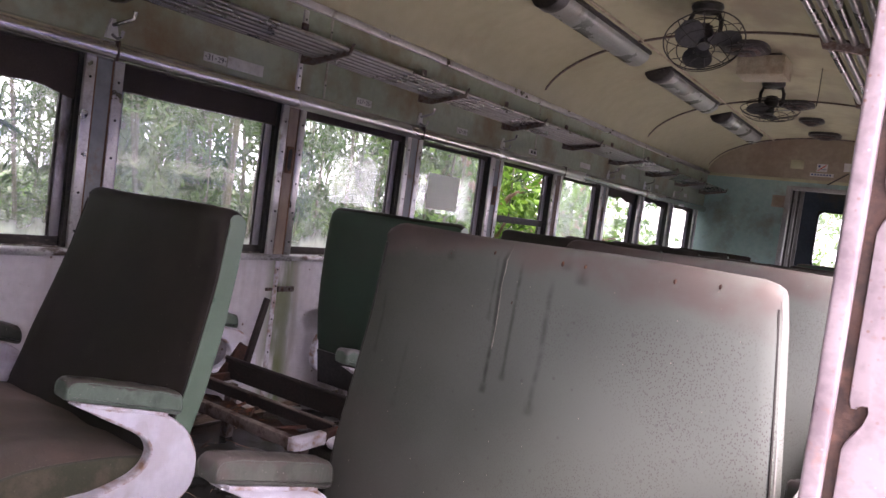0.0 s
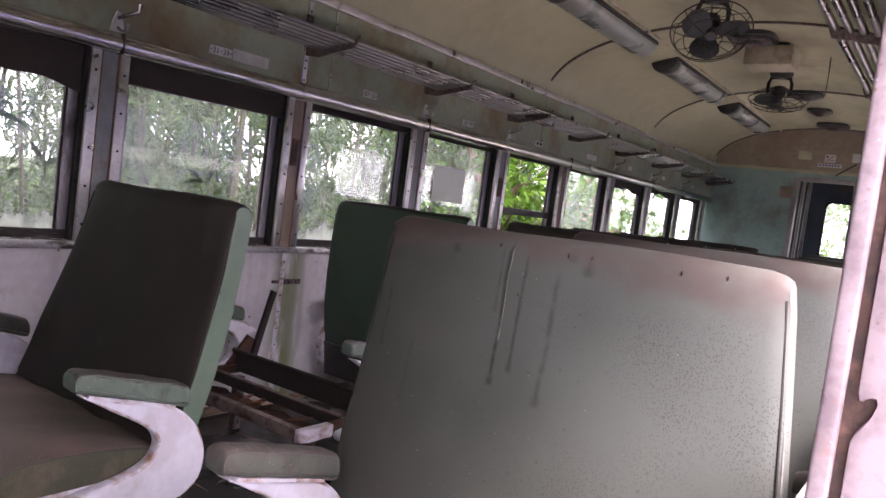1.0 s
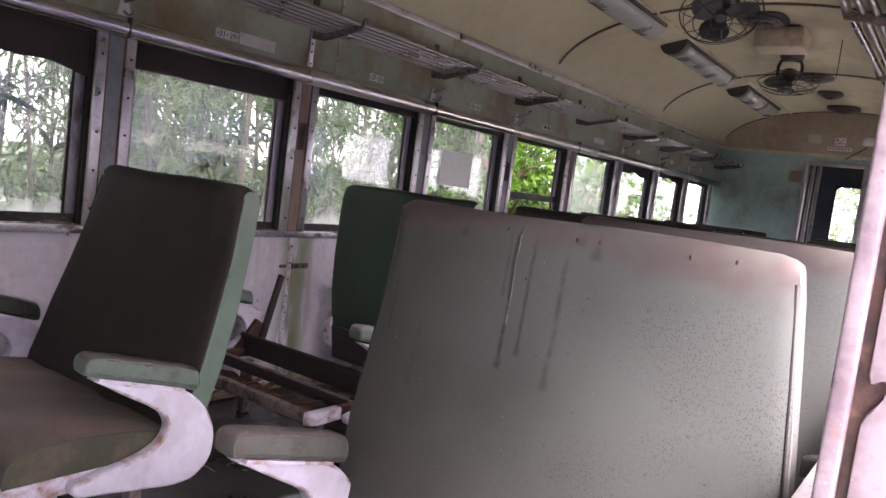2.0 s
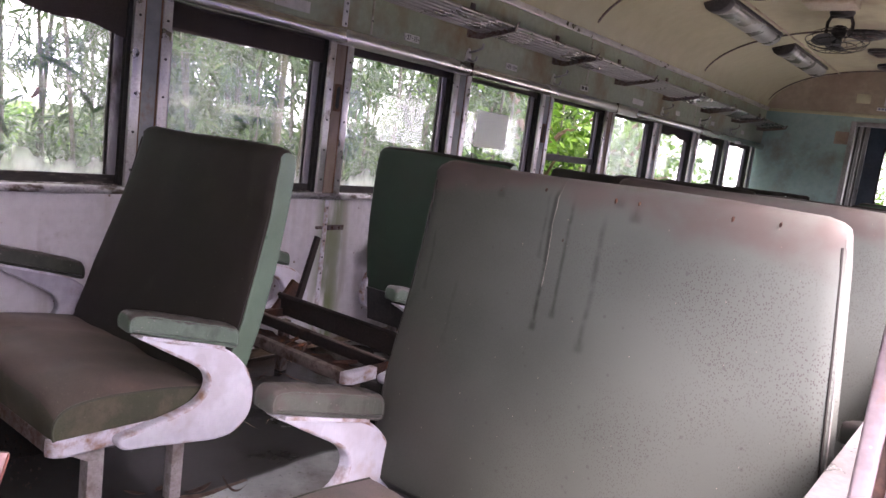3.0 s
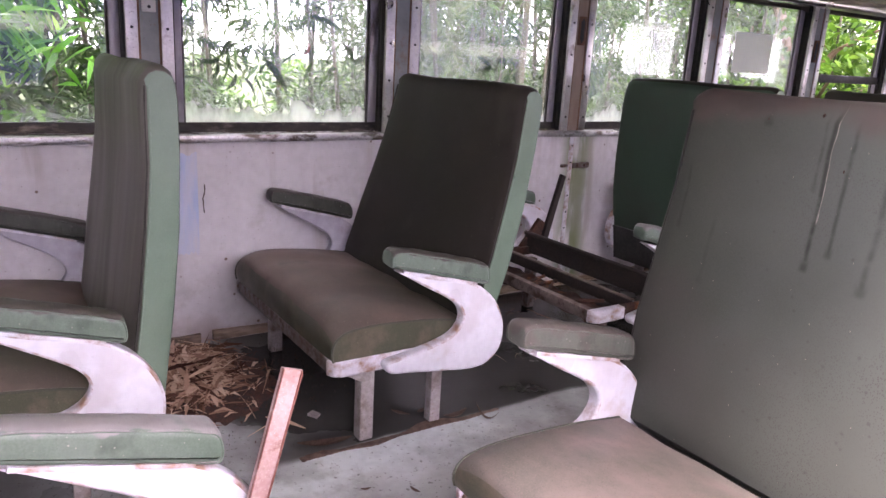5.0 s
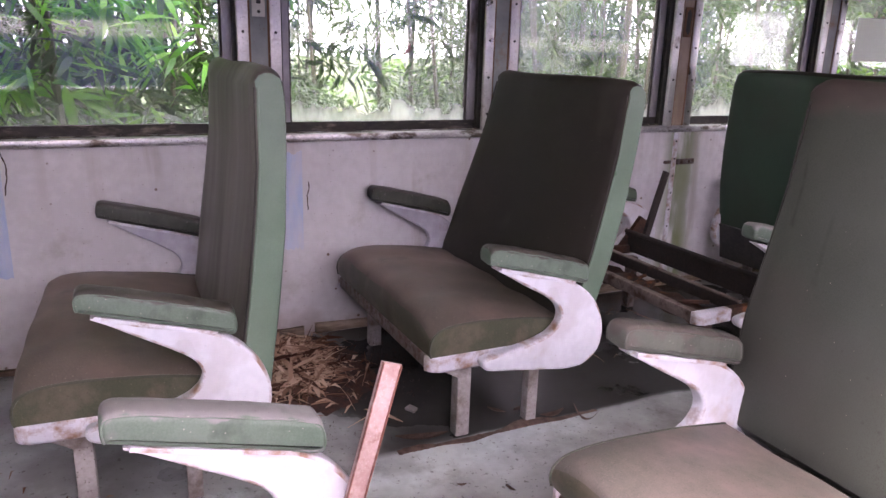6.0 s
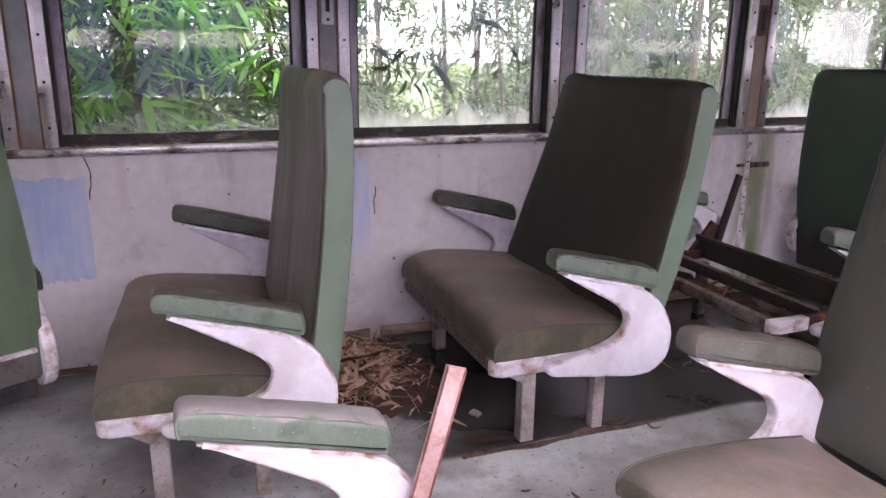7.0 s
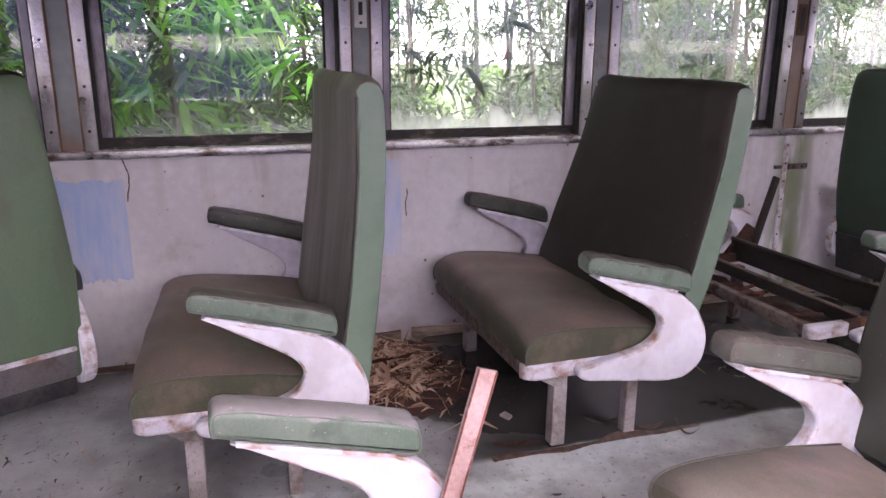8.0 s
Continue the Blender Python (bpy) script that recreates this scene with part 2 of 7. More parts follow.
mott_ = math_node(n_, l_, "ADD", math_node(n_, l_, "MULTIPLY", mask(n_, l_, obj_, 11, (1, 1, 1), (0.30, 0.62), 8, shift=(6, 1, 3)), 0.6), 0.4)
col_ = layer(n_, l_, col_, math_node(n_, l_, "MULTIPLY", ease(n_, l_, top_, 1.090, 1.155), mott_), (0.118, 0.088, 0.078), 0.80)
grime_ = math_node(n_, l_, "MULTIPLY", ease(n_, l_, top_, 1.10, 1.16), ease(n_, l_, sep_.outputs["X"], 0.05, -0.35))
col_ = layer(n_, l_, col_, grime_, (0.05, 0.036, 0.033), 0.65)
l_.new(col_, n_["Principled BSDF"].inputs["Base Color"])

# floor: pale worn aisle, darker wet and dirty strips under the seats
AISLEFLOOR = material("worn_grey_green_linoleum", ((0.44, 0.49, 0.50), (0.60, 0.65, 0.66)), 0.40, scale=1.7, fine=30, bump=0.12,
                      stain=(0.13, 0.125, 0.115), stain_scale=2.4, stain_at=(0.50, 0.66), rough_var=0.18)
n_, l_ = nodes_of(AISLEFLOOR)
pos_ = n_.new("ShaderNodeNewGeometry").outputs["Position"]
sep_ = n_.new("ShaderNodeSeparateXYZ")
l_.new(pos_, sep_.inputs[0])
col_ = n_["Principled BSDF"].inputs["Base Color"].links[0].from_socket
off_ = math_node(n_, l_, "ABSOLUTE", math_node(n_, l_, "ADD", sep_.outputs["X"], 1.49), 0)
wav_ = mask(n_, l_, pos_, 3.0, (1, 1, 1), (0.2, 0.8), 5)
edge_ = n_.new("ShaderNodeMapRange")
edge_.interpolation_type = "SMOOTHSTEP"
edge_.inputs["From Min"].default_value, edge_.inputs["From Max"].default_value = 0.36, 0.40
l_.new(math_node(n_, l_, "ADD", off_, math_node(n_, l_, "MULTIPLY", wav_, 0.035)), edge_.inputs["Value"])
trod_ = ease(n_, l_, math_node(n_, l_, "ADD", sep_.outputs["X"], math_node(n_, l_, "MULTIPLY", mask(n_, l_, pos_, 3.4, (1, 0.6, 1), (0.25, 0.75), 6, shift=(8, 2, 0)), 0.24)), -1.66, -1.46)
col_ = layer(n_, l_, col_, trod_, (0.27, 0.265, 0.262), 0.72)
col_ = layer(n_, l_, col_, edge_.outputs["Result"], (0.37, 0.37, 0.375), 0.72)
foot_ = mask(n_, l_, pos_, 2.2, (1, 1, 1), (0.50, 0.62), 7, shift=(5.1, 1.3, 0))
col_ = layer(n_, l_, col_, foot_, (0.11, 0.095, 0.09), 0.45)
wet_ = mask(n_, l_, pos_, 1.5, (1, 0.8, 1), (0.46, 0.56), 6, shift=(2.4, 0.7, 0))
# Near-black, glossier round area under the far seats, its edge broken by noise.
far_ = n_.new("ShaderNodeVectorMath")
far_.operation = "DISTANCE"
far_.inputs[1].default_value = (-2.30, 1.95, 0)
l_.new(pos_, far_.inputs[0])
dark_round_ = n_.new("ShaderNodeMapRange")
dark_round_.interpolation_type = "SMOOTHSTEP"
dark_round_.inputs["From Min"].default_value, dark_round_.inputs["From Max"].default_value = 1.62, 1.30
l_.new(math_node(n_, l_, "ADD", far_.outputs["Value"], math_node(n_, l_, "MULTIPLY", wav_, 0.28)), dark_round_.inputs["Value"])
wet_ = math_node(n_, l_, "MULTIPLY", math_node(n_, l_, "MAXIMUM", math_node(n_, l_, "MULTIPLY", wet_, 0.38), dark_round_.outputs["Result"]), edge_.outputs["Result"])
col_ = layer(n_, l_, col_, wet_, (0.022, 0.020, 0.017), 0.92)
# Paler oval on the floor, its rim broken by noise.
spot_ = n_.new("ShaderNodeMapping")
spot_.inputs["Location"].default_value, spot_.inputs["Scale"].default_value = (2.10 / 0.20, -0.36 / 0.25, 0), (1 / 0.20, 1 / 0.25, 0)
l_.new(pos_, spot_.inputs["Vector"])
span_ = n_.new("ShaderNodeVectorMath")
span_.operation = "LENGTH"
l_.new(spot_.outputs["Vector"], span_.inputs[0])
pale_oval_ = ease(n_, l_, math_node(n_, l_, "ADD", span_.outputs["Value"], math_node(n_, l_, "MULTIPLY", mask(n_, l_, pos_, 6.0, (1, 1, 1), (0.25, 0.75), 5, shift=(3, 1, 0)), 0.55)), 1.42, 1.22)
col_ = layer(n_, l_, col_, pale_oval_, (0.34, 0.345, 0.35), 0.72)
grit_ = mask(n_, l_, pos_, 55, (1, 1, 1), (0.62, 0.70), 3)
col_ = layer(n_, l_, col_, grit_, (0.06, 0.045, 0.035), 0.6)
crumb_ = math_node(n_, l_, "MULTIPLY", mask(n_, l_, pos_, 70, (1, 1, 1), (0.16, 0.09), kind="cells"), mask(n_, l_, pos_, 4.0, (1, 1, 1), (0.50, 0.62), 4, shift=(1, 8, 0)))
col_ = layer(n_, l_, col_, crumb_, (0.05, 0.03, 0.022), 0.8)
l_.new(col_, n_["Principled BSDF"].inputs["Base Color"])
rg_ = n_["Principled BSDF"].inputs["Roughness"].links[0].from_socket
l_.new(math_node(n_, l_, "SUBTRACT", rg_, math_node(n_, l_, "MULTIPLY", wet_, 0.18)), n_["Principled BSDF"].inputs["Roughness"])
RIM = material("chipped_white_enamel_rim", ((0.52, 0.50, 0.57), (0.63, 0.61, 0.67)), 0.42, scale=6, fine=60, bump=0.15,
               stain=(0.28, 0.165, 0.115), stain_scale=16.0, stain_at=(0.46, 0.64), space="object")
LEGPAINT = material("grimy_white_leg_paint", ((0.24, 0.21, 0.205), (0.37, 0.335, 0.33)), 0.5, scale=9, fine=80, bump=0.15,
                    stain=(0.12, 0.08, 0.06), stain_scale=9, stain_at=(0.52, 0.68))
GRIMEBAR = material("grey_rust_flecked_bar", ((0.085, 0.072, 0.068), (0.15, 0.130, 0.126)), 0.6, scale=16, fine=120, bump=0.3,
                    stain=(0.07, 0.035, 0.022), stain_scale=38, stain_at=(0.44, 0.58))
SASH = material("blackened_sash_with_lime", ((0.025, 0.022, 0.02), (0.055, 0.048, 0.042)), 0.7, scale=14, fine=90, bump=0.4,
                stain=(0.24, 0.20, 0.17), stain_scale=14, stain_at=(0.56, 0.68), stretch=(1, 0.35, 1))

# algae and rust beside one seam of the far wall
n_, l_ = nodes_of(PAINT)
pos_ = n_.new("ShaderNodeNewGeometry").outputs["Position"]
sep_ = n_.new("ShaderNodeSeparateXYZ")
l_.new(pos_, sep_.inputs[0])
col_ = n_["Principled BSDF"].inputs["Base Color"].links[0].from_socket
near_ = n_.new("ShaderNodeMapRange")
near_.interpolation_type = "SMOOTHSTEP"
near_.inputs["From Min"].default_value, near_.inputs["From Max"].default_value = 0.15, 0.03
l_.new(math_node(n_, l_, "ABSOLUTE", math_node(n_, l_, "SUBTRACT", sep_.outputs["Y"], 2.745), 0), near_.inputs["Value"])
moss_ = math_node(n_, l_, "MULTIPLY", near_.outputs["Result"], mask(n_, l_, pos_, 7, (1, 1.6, 0.35), (0.30, 0.50), 7))
col_ = layer(n_, l_, col_, moss_, (0.17, 0.21, 0.09), 0.95)
runs_ = mask(n_, l_, pos_, 9, (1, 1, 0.12), (0.58, 0.72), 5)
col_ = layer(n_, l_, col_, runs_, (0.30, 0.24, 0.19), 0.5)
foot_ = n_.new("ShaderNodeMapRange")
foot_.interpolation_type = "SMOOTHSTEP"
foot_.inputs["From Min"].default_value, foot_.inputs["From Max"].default_value = 0.16, 0.03
l_.new(math_node(n_, l_, "ADD", sep_.outputs["Z"], math_node(n_, l_, "MULTIPLY", mask(n_, l_, pos_, 6, (1, 1, 1), (0.3, 0.7), 6), 0.11)), foot_.inputs["Value"])
col_ = layer(n_, l_, col_, foot_.outputs["Result"], (0.22, 0.12, 0.07), 0.7)
tone_ = mask(n_, l_, pos_, 1.3, (1, 1, 0.8), (0.46, 0.66), 6, shift=(4, 2, 9))
col_ = layer(n_, l_, col_, tone_, (0.40, 0.385, 0.42), 0.35)
streak_ = math_node(n_, l_, "MULTIPLY", mask(n_, l_, pos_, 14, (1, 1, 0.06), (0.54, 0.70), 4, shift=(0, 3, 0)), ease(n_, l_, sep_.outputs["Z"], 0.45, 0.84))
col_ = layer(n_, l_, col_, streak_, (0.27, 0.21, 0.165), 0.22)
spot_ = mask(n_, l_, pos_, 11, (1, 1, 1), (0.09, 0.05), kind="cells")
col_ = layer(n_, l_, col_, spot_, (0.13, 0.065, 0.035), 0.85)
l_.new(col_, n_["Principled BSDF"].inputs["Base Color"])
# Paler copy of the grimy back vinyl for the back that catches more light.
GRIMYLIT = material("lit_grimy_grey_vinyl", ((0.084, 0.077, 0.066), (0.130, 0.120, 0.105)), 0.5, scale=2.2, fine=350, bump=0.15,
                     bump_dist=0.001, stain=(0.056, 0.047, 0.040), stain_scale=3.4, stain_at=(0.44, 0.70), space="object", spec=0.35, stretch=(2.6, 1, 0.30))
# Darker copy of the white enamel: the wall-side castings carry their shade in colour.
CASTSHADE = material("shaded_lilac_enamel", ((0.34, 0.32, 0.375), (0.43, 0.41, 0.465)), 0.42, scale=4, fine=40, bump=0.1, stain=(0.22, 0.17, 0.15), stain_scale=6.0, stain_at=(0.54, 0.76), space="object")
PIPING = material("dark_vinyl_piping", ((0.046, 0.050, 0.036), (0.082, 0.084, 0.062)), 0.5, scale=9, fine=200, bump=0.1, space="object")
# Lighter copy of the back panel green for the seat that is better lit.
BACKGREENLIT = material("lit_green_back_panel", ((0.062, 0.104, 0.060), (0.090, 0.136, 0.082)), 0.42, scale=2, fine=300, bump=0.12, bump_dist=0.001,
                   stain=(0.075, 0.075, 0.062), stain_scale=3.0, stain_at=(0.50, 0.75), space="object", stretch=(1.6, 1, 0.4))
KICK = material("brushed_steel_kick_plate", ((0.09, 0.085, 0.083), (0.15, 0.142, 0.14)), 0.4, 0.4, scale=5, fine=120, bump=0.1, stain=(0.10, 0.065, 0.05), stain_scale=7, stain_at=(0.55, 0.72))
DARKRUST = material("dark_rusty_channel", ((0.019, 0.014, 0.012), (0.040, 0.029, 0.025)), 0.75, 0.1, scale=14, fine=90, bump=0.5,
                    stain=(0.10, 0.056, 0.042), stain_scale=10.0, stain_at=(0.60, 0.72))
TANDUST = material("tan_dust_on_steel", ((0.10, 0.075, 0.062), (0.17, 0.135, 0.118)), 0.85, scale=12, fine=110, bump=0.4, stain=(0.055, 0.028, 0.019), stain_scale=13, stain_at=(0.52, 0.64))
LUNETTE = material("pinkish_brown_stained_paint", ((0.235, 0.195, 0.142), (0.315, 0.265, 0.198)), 0.6, scale=1.2, fine=18, bump=0.08, stain=(0.20, 0.14, 0.10), stain_scale=1.8, stain_at=(0.50, 0.75))
SILLALU = material("dirt_flecked_aluminium", ((0.42, 0.40, 0.41), (0.60, 0.58, 0.60)), 0.42, 0.7, scale=9, fine=120, bump=0.25,
                   stain=(0.11, 0.085, 0.07), stain_scale=17, stain_at=(0.50, 0.62), stretch=(1, 0.5, 1))
POSTRUST = material("rust_stained_post_paint", ((0.21, 0.155, 0.12), (0.30, 0.235, 0.19)), 0.55, scale=3, fine=30, bump=0.15,
                    stain=(0.15, 0.065, 0.03), stain_scale=5.0, stain_at=(0.50, 0.68), stretch=(1, 1, 0.35))

# dust, grit and lime specks
for m_, colour_, scale_, size_, st_ in ((DUSTY, (0.30, 0.25, 0.21), 85, 0.12, 0.7), (GRIMYSHADE, (0.22, 0.19, 0.16), 30, 0.050, 0.8), (OLIVE, (0.05, 0.04, 0.03), 90, 0.20, 0.6), (OLIVE, (0.28, 0.24, 0.18), 60, 0.09, 0.7),
                                        (ENAMEL, (0.34, 0.22, 0.17), 34, 0.060, 0.55), (RIM, (0.20, 0.12, 0.09), 95, 0.16, 0.6),
                                        (BACKGREENLIT, (0.05, 0.045, 0.04), 40, 0.10, 0.6), (VINYL, (0.06, 0.06, 0.05), 45, 0.08, 0.6), (RUSTPINK, (0.60, 0.50, 0.48), 170, 0.25, 0.7)):
    speckle(m_, colour_, scale_, size_, st_)
for m_, colour_, scale_, size_, st_ in ((PAINT, (0.16, 0.09, 0.06), 38, 0.10, 0.7), (LEGPAINT, (0.09, 0.055, 0.04), 90, 0.22, 0.8), (ALU, (0.10, 0.075, 0.06), 70, 0.16, 0.8), (SILLALU, (0.06, 0.045, 0.035), 110, 0.26, 0.9),
                                        (CEIL, (0.16, 0.12, 0.08), 22, 0.06, 0.7), (UPPER, (0.13, 0.09, 0.05), 26, 0.08, 0.7), (GRIMEBAR, (0.30, 0.25, 0.23), 110, 0.22, 0.7), (POSTGREY, (0.10, 0.055, 0.035), 50, 0.10, 0.7)):
    speckle(m_, colour_, scale_, size_, st_, "World")

# rust creeping up from the feet of the posts
n_, l_ = nodes_of(POSTGREY)
pos_ = n_.new("ShaderNodeNewGeometry").outputs["Position"]
sep_ = n_.new("ShaderNodeSeparateXYZ")
l_.new(pos_, sep_.inputs[0])
col_ = n_["Principled BSDF"].inputs["Base Color"].links[0].from_socket
rise_ = math_node(n_, l_, "ADD", sep_.outputs["Z"], math_node(n_, l_, "MULTIPLY", mask(n_, l_, pos_, 9, (1, 1, 0.4), (0.3, 0.7), 6), 0.10))
col_ = layer(n_, l_, col_, ease(n_, l_, rise_, 0.98, 0.90), (0.24, 0.13, 0.085), 0.75)
l_.new(col_, n_["Principled BSDF"].inputs["Base Color"])


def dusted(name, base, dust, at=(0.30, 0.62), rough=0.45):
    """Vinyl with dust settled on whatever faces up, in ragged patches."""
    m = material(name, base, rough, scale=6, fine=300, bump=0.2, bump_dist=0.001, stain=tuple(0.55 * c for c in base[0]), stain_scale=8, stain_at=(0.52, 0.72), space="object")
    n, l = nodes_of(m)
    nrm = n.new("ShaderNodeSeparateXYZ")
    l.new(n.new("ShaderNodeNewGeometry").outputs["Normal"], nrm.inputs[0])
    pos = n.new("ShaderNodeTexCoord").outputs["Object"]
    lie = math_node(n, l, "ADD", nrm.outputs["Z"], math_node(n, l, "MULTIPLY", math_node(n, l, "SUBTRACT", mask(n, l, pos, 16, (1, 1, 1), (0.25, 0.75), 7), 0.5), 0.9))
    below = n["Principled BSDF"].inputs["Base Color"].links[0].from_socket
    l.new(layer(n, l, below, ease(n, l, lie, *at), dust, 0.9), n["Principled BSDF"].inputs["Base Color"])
    speckle(m, (0.40, 0.36, 0.33), 60, 0.11, 0.75)
    speckle(m, (0.035, 0.03, 0.026), 75, 0.10, 0.6, shift=(3, 1, 2))
    # creases of the stretched vinyl
    wr = n.new("ShaderNodeTexNoise")
    wr.inputs["Scale"].default_value, wr.inputs["Detail"].default_value = 16, 2
    mp = n.new("ShaderNodeMapping")
    mp.inputs["Scale"].default_value, mp.inputs["Rotation"].default_value = (1, 2.2, 0.6), (0.6, 0, 0)
    l.new(pos, mp.inputs["Vector"])
    l.new(mp.outputs["Vector"], wr.inputs["Vector"])
    bp = n.new("ShaderNodeBump")
    bp.inputs["Strength"].default_value, bp.inputs["Distance"].default_value = 0.35, 0.012
    l.new(wr.outputs["Fac"], bp.inputs["Height"])
    old = n["Principled BSDF"].inputs["Normal"].links[0].from_node
    l.new(bp.outputs["Normal"], old.inputs["Normal"])
    return m


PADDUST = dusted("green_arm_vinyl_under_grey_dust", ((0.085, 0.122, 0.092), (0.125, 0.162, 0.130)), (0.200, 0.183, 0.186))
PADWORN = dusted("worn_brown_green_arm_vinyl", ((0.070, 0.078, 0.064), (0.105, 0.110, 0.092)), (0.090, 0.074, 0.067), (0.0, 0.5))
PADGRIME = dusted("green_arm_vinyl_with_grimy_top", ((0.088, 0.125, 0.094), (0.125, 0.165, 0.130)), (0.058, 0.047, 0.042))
# About a third of PADGRIME's side colour, with the same kind of grimy top.
PADBLACK = dusted("dark_arm_vinyl_with_grimy_top", ((0.030, 0.034, 0.027), (0.055, 0.060, 0.048)), (0.058, 0.047, 0.042))
for m_ in (DUSTY, OLIVE):
    speckle(m_, (0.045, 0.038, 0.03), 160, 0.20, 0.55, shift=(5, 2, 7), zone_scale=4.0, zone_at=(0.35, 0.65))

# old spills and rub marks on the cushions and the grimy backs
for m_, colour_, sc_, at_, st_ in ((DUSTY, (0.05, 0.045, 0.036), 5.0, (0.60, 0.70), 0.55), (DUSTY, (0.085, 0.090, 0.064), 1.4, (0.50, 0.66), 0.4), (OLIVE, (0.055, 0.05, 0.038), 6.0, (0.52, 0.66), 0.6), (GRIMYSHADE, (0.052, 0.046, 0.039), 3.5, (0.58, 0.72), 0.5),
                                   (VINYL, (0.080, 0.095, 0.072), 7.0, (0.30, 0.80), 0.30), (ENAMEL, (0.44, 0.40, 0.42), 7.0, (0.50, 0.66), 0.5), (BACKGREENLIT, (0.075, 0.085, 0.06), 5.0, (0.54, 0.68), 0.6)):
    n_, l_ = nodes_of(m_)
    obj_ = n_.new("ShaderNodeTexCoord").outputs["Object"]
    col_ = n_["Principled BSDF"].inputs["Base Color"].links[0].from_socket
    l_.new(layer(n_, l_, col_, mask(n_, l_, obj_, sc_, (1, 1, 0.7), at_, 9, shift=(sc_, 2 * sc_, 1)), colour_, st_), n_["Principled BSDF"].inputs["Base Color"])

# soot and dust gathered along the middle of the ceiling, about the ventilators
n_, l_ = nodes_of(CEIL)
pos_ = n_.new("ShaderNodeNewGeometry").outputs["Position"]
sep_ = n_.new("ShaderNodeSeparateXYZ")
l_.new(pos_, sep_.inputs[0])
col_ = n_["Principled BSDF"].inputs["Base Color"].links[0].from_socket
mid_ = ease(n_, l_, math_node(n_, l_, "ABSOLUTE", math_node(n_, l_, "ADD", sep_.outputs["X"], 1.40), 0), 0.75, 0.15)
soot_ = math_node(n_, l_, "MULTIPLY", mid_, mask(n_, l_, pos_, 3.0, (1, 0.6, 1), (0.36, 0.66), 9, shift=(2, 3, 1)))
col_ = layer(n_, l_, col_, soot_, (0.20, 0.165, 0.115), 0.75)
l_.new(col_, n_["Principled BSDF"].inputs["Base Color"])
# Shade of the groove beside the seat-back piping, drawn as a dark tube.
SEAM = material("dark_seam_shadow_dirt", ((0.018, 0.016, 0.014), (0.035, 0.031, 0.027)), 0.8, bump=0, space="object")
WELT = material("weathered_pale_piping", ((0.17, 0.17, 0.155), (0.25, 0.25, 0.23)), 0.5, scale=12, fine=200, bump=0.1, space="object")
RAILALU = material("polished_aluminium_rail", ((0.60, 0.58, 0.57), (0.72, 0.70, 0.69)), 0.26, 0.95, scale=2, fine=20, bump=0.0, stretch=(1, 0.25, 1),
                   stain=(0.26, 0.21, 0.17), stain_scale=5, stain_at=(0.58, 0.78), rough_var=0.08)
speckle(RAILALU, (0.08, 0.055, 0.04), 60, 0.13, 0.85, "World", zone_at=(0.40, 0.62))
CUSHGREY = material("grey_brown_dusty_vinyl", ((0.095, 0.092, 0.076), (0.150, 0.136, 0.120)), 0.6, scale=2.5, fine=350, bump=0.15, bump_dist=0.001,
                    stain=(0.200, 0.158, 0.144), stain_scale=2.6, stain_at=(0.42, 0.60), space="object")
speckle(CUSHGREY, (0.21, 0.17, 0.15), 170, 0.30, 0.6, zone_scale=5.0, zone_at=(0.30, 0.60))
speckle(CUSHGREY, (0.045, 0.04, 0.032), 150, 0.22, 0.6, shift=(2, 5, 3))


# ---- mesh helpers ----
def part(name, bm, mat, parent=None, label="", smooth=True):
    """One mesh object out of a bmesh, under a thing or a part."""
    me = bpy.data.meshes.new(name)
    bmesh.ops.recalc_face_normals(bm, faces=bm.faces)
    bm.to_mesh(me)
    bm.free()
    for mt in mat if isinstance(mat, (list, tuple)) else [mat]:
        me.materials.append(mt)
    if smooth:
        me.shade_smooth()
        me.set_sharp_from_angle(angle=radians(38))
    ob = new(name, me)
    if parent:
        ob.parent = parent
    if label:
        ob["label"] = label
    return ob


def thing(name, label, category, group="", kind="", at=(0, 0, 0)):
    ob = new(name)
    ob.empty_display_size = 0.1
    ob.location = at
    return tagged(ob, label, category, group, kind)


def box(bm, lo, hi, bevel=0.0, seg=2, mat=0):
    """A box between two corners, bevelled, added to bm."""
    r = bmesh.ops.create_cube(bm, size=1.0)
    vs = r["verts"]
    for v in vs:
        v.co = Vector([(lo[k] + hi[k]) / 2 + v.co[k] * (hi[k] - lo[k]) for k in range(3)])
    faces = list({f for v in vs for f in v.link_faces})
    for f in faces:
        f.material_index = mat
    if bevel:
        es = list({e for v in vs for e in v.link_edges})
        bmesh.ops.bevel(bm, geom=es, offset=bevel, segments=seg, profile=0.5, affect="EDGES")
    return bm


def boxes(*many, bevel=0.0, seg=2):
    bm = bmesh.new()
    for lo, hi in many:
        box(bm, lo, hi, bevel, seg)
    return bm


def prism(points, axis, lo, hi, bevel=0.0, seg=2, bm=None):
    """A closed outline in the plane across axis ('x', 'y' or 'z'), drawn out from lo to hi."""
    bm = bm or bmesh.new()
    put = {"x": lambda a, b, c: (c, a, b), "y": lambda a, b, c: (a, c, b), "z": lambda a, b, c: (a, b, c)}[axis]
    rings = [[bm.verts.new(put(a, b, c)) for a, b in points] for c in (lo, hi)]
    n = len(points)
    fs = [bm.faces.new(rings[0]), bm.faces.new(rings[1][::-1])]
    for i in range(n):
        bm.faces.new((rings[0][i], rings[0][(i + 1) % n], rings[1][(i + 1) % n], rings[1][i]))
    if bevel:
        es = list({e for f in fs for e in f.edges})
        bmesh.ops.bevel(bm, geom=es, offset=bevel, segments=seg, profile=0.5, affect="EDGES")
    return bm


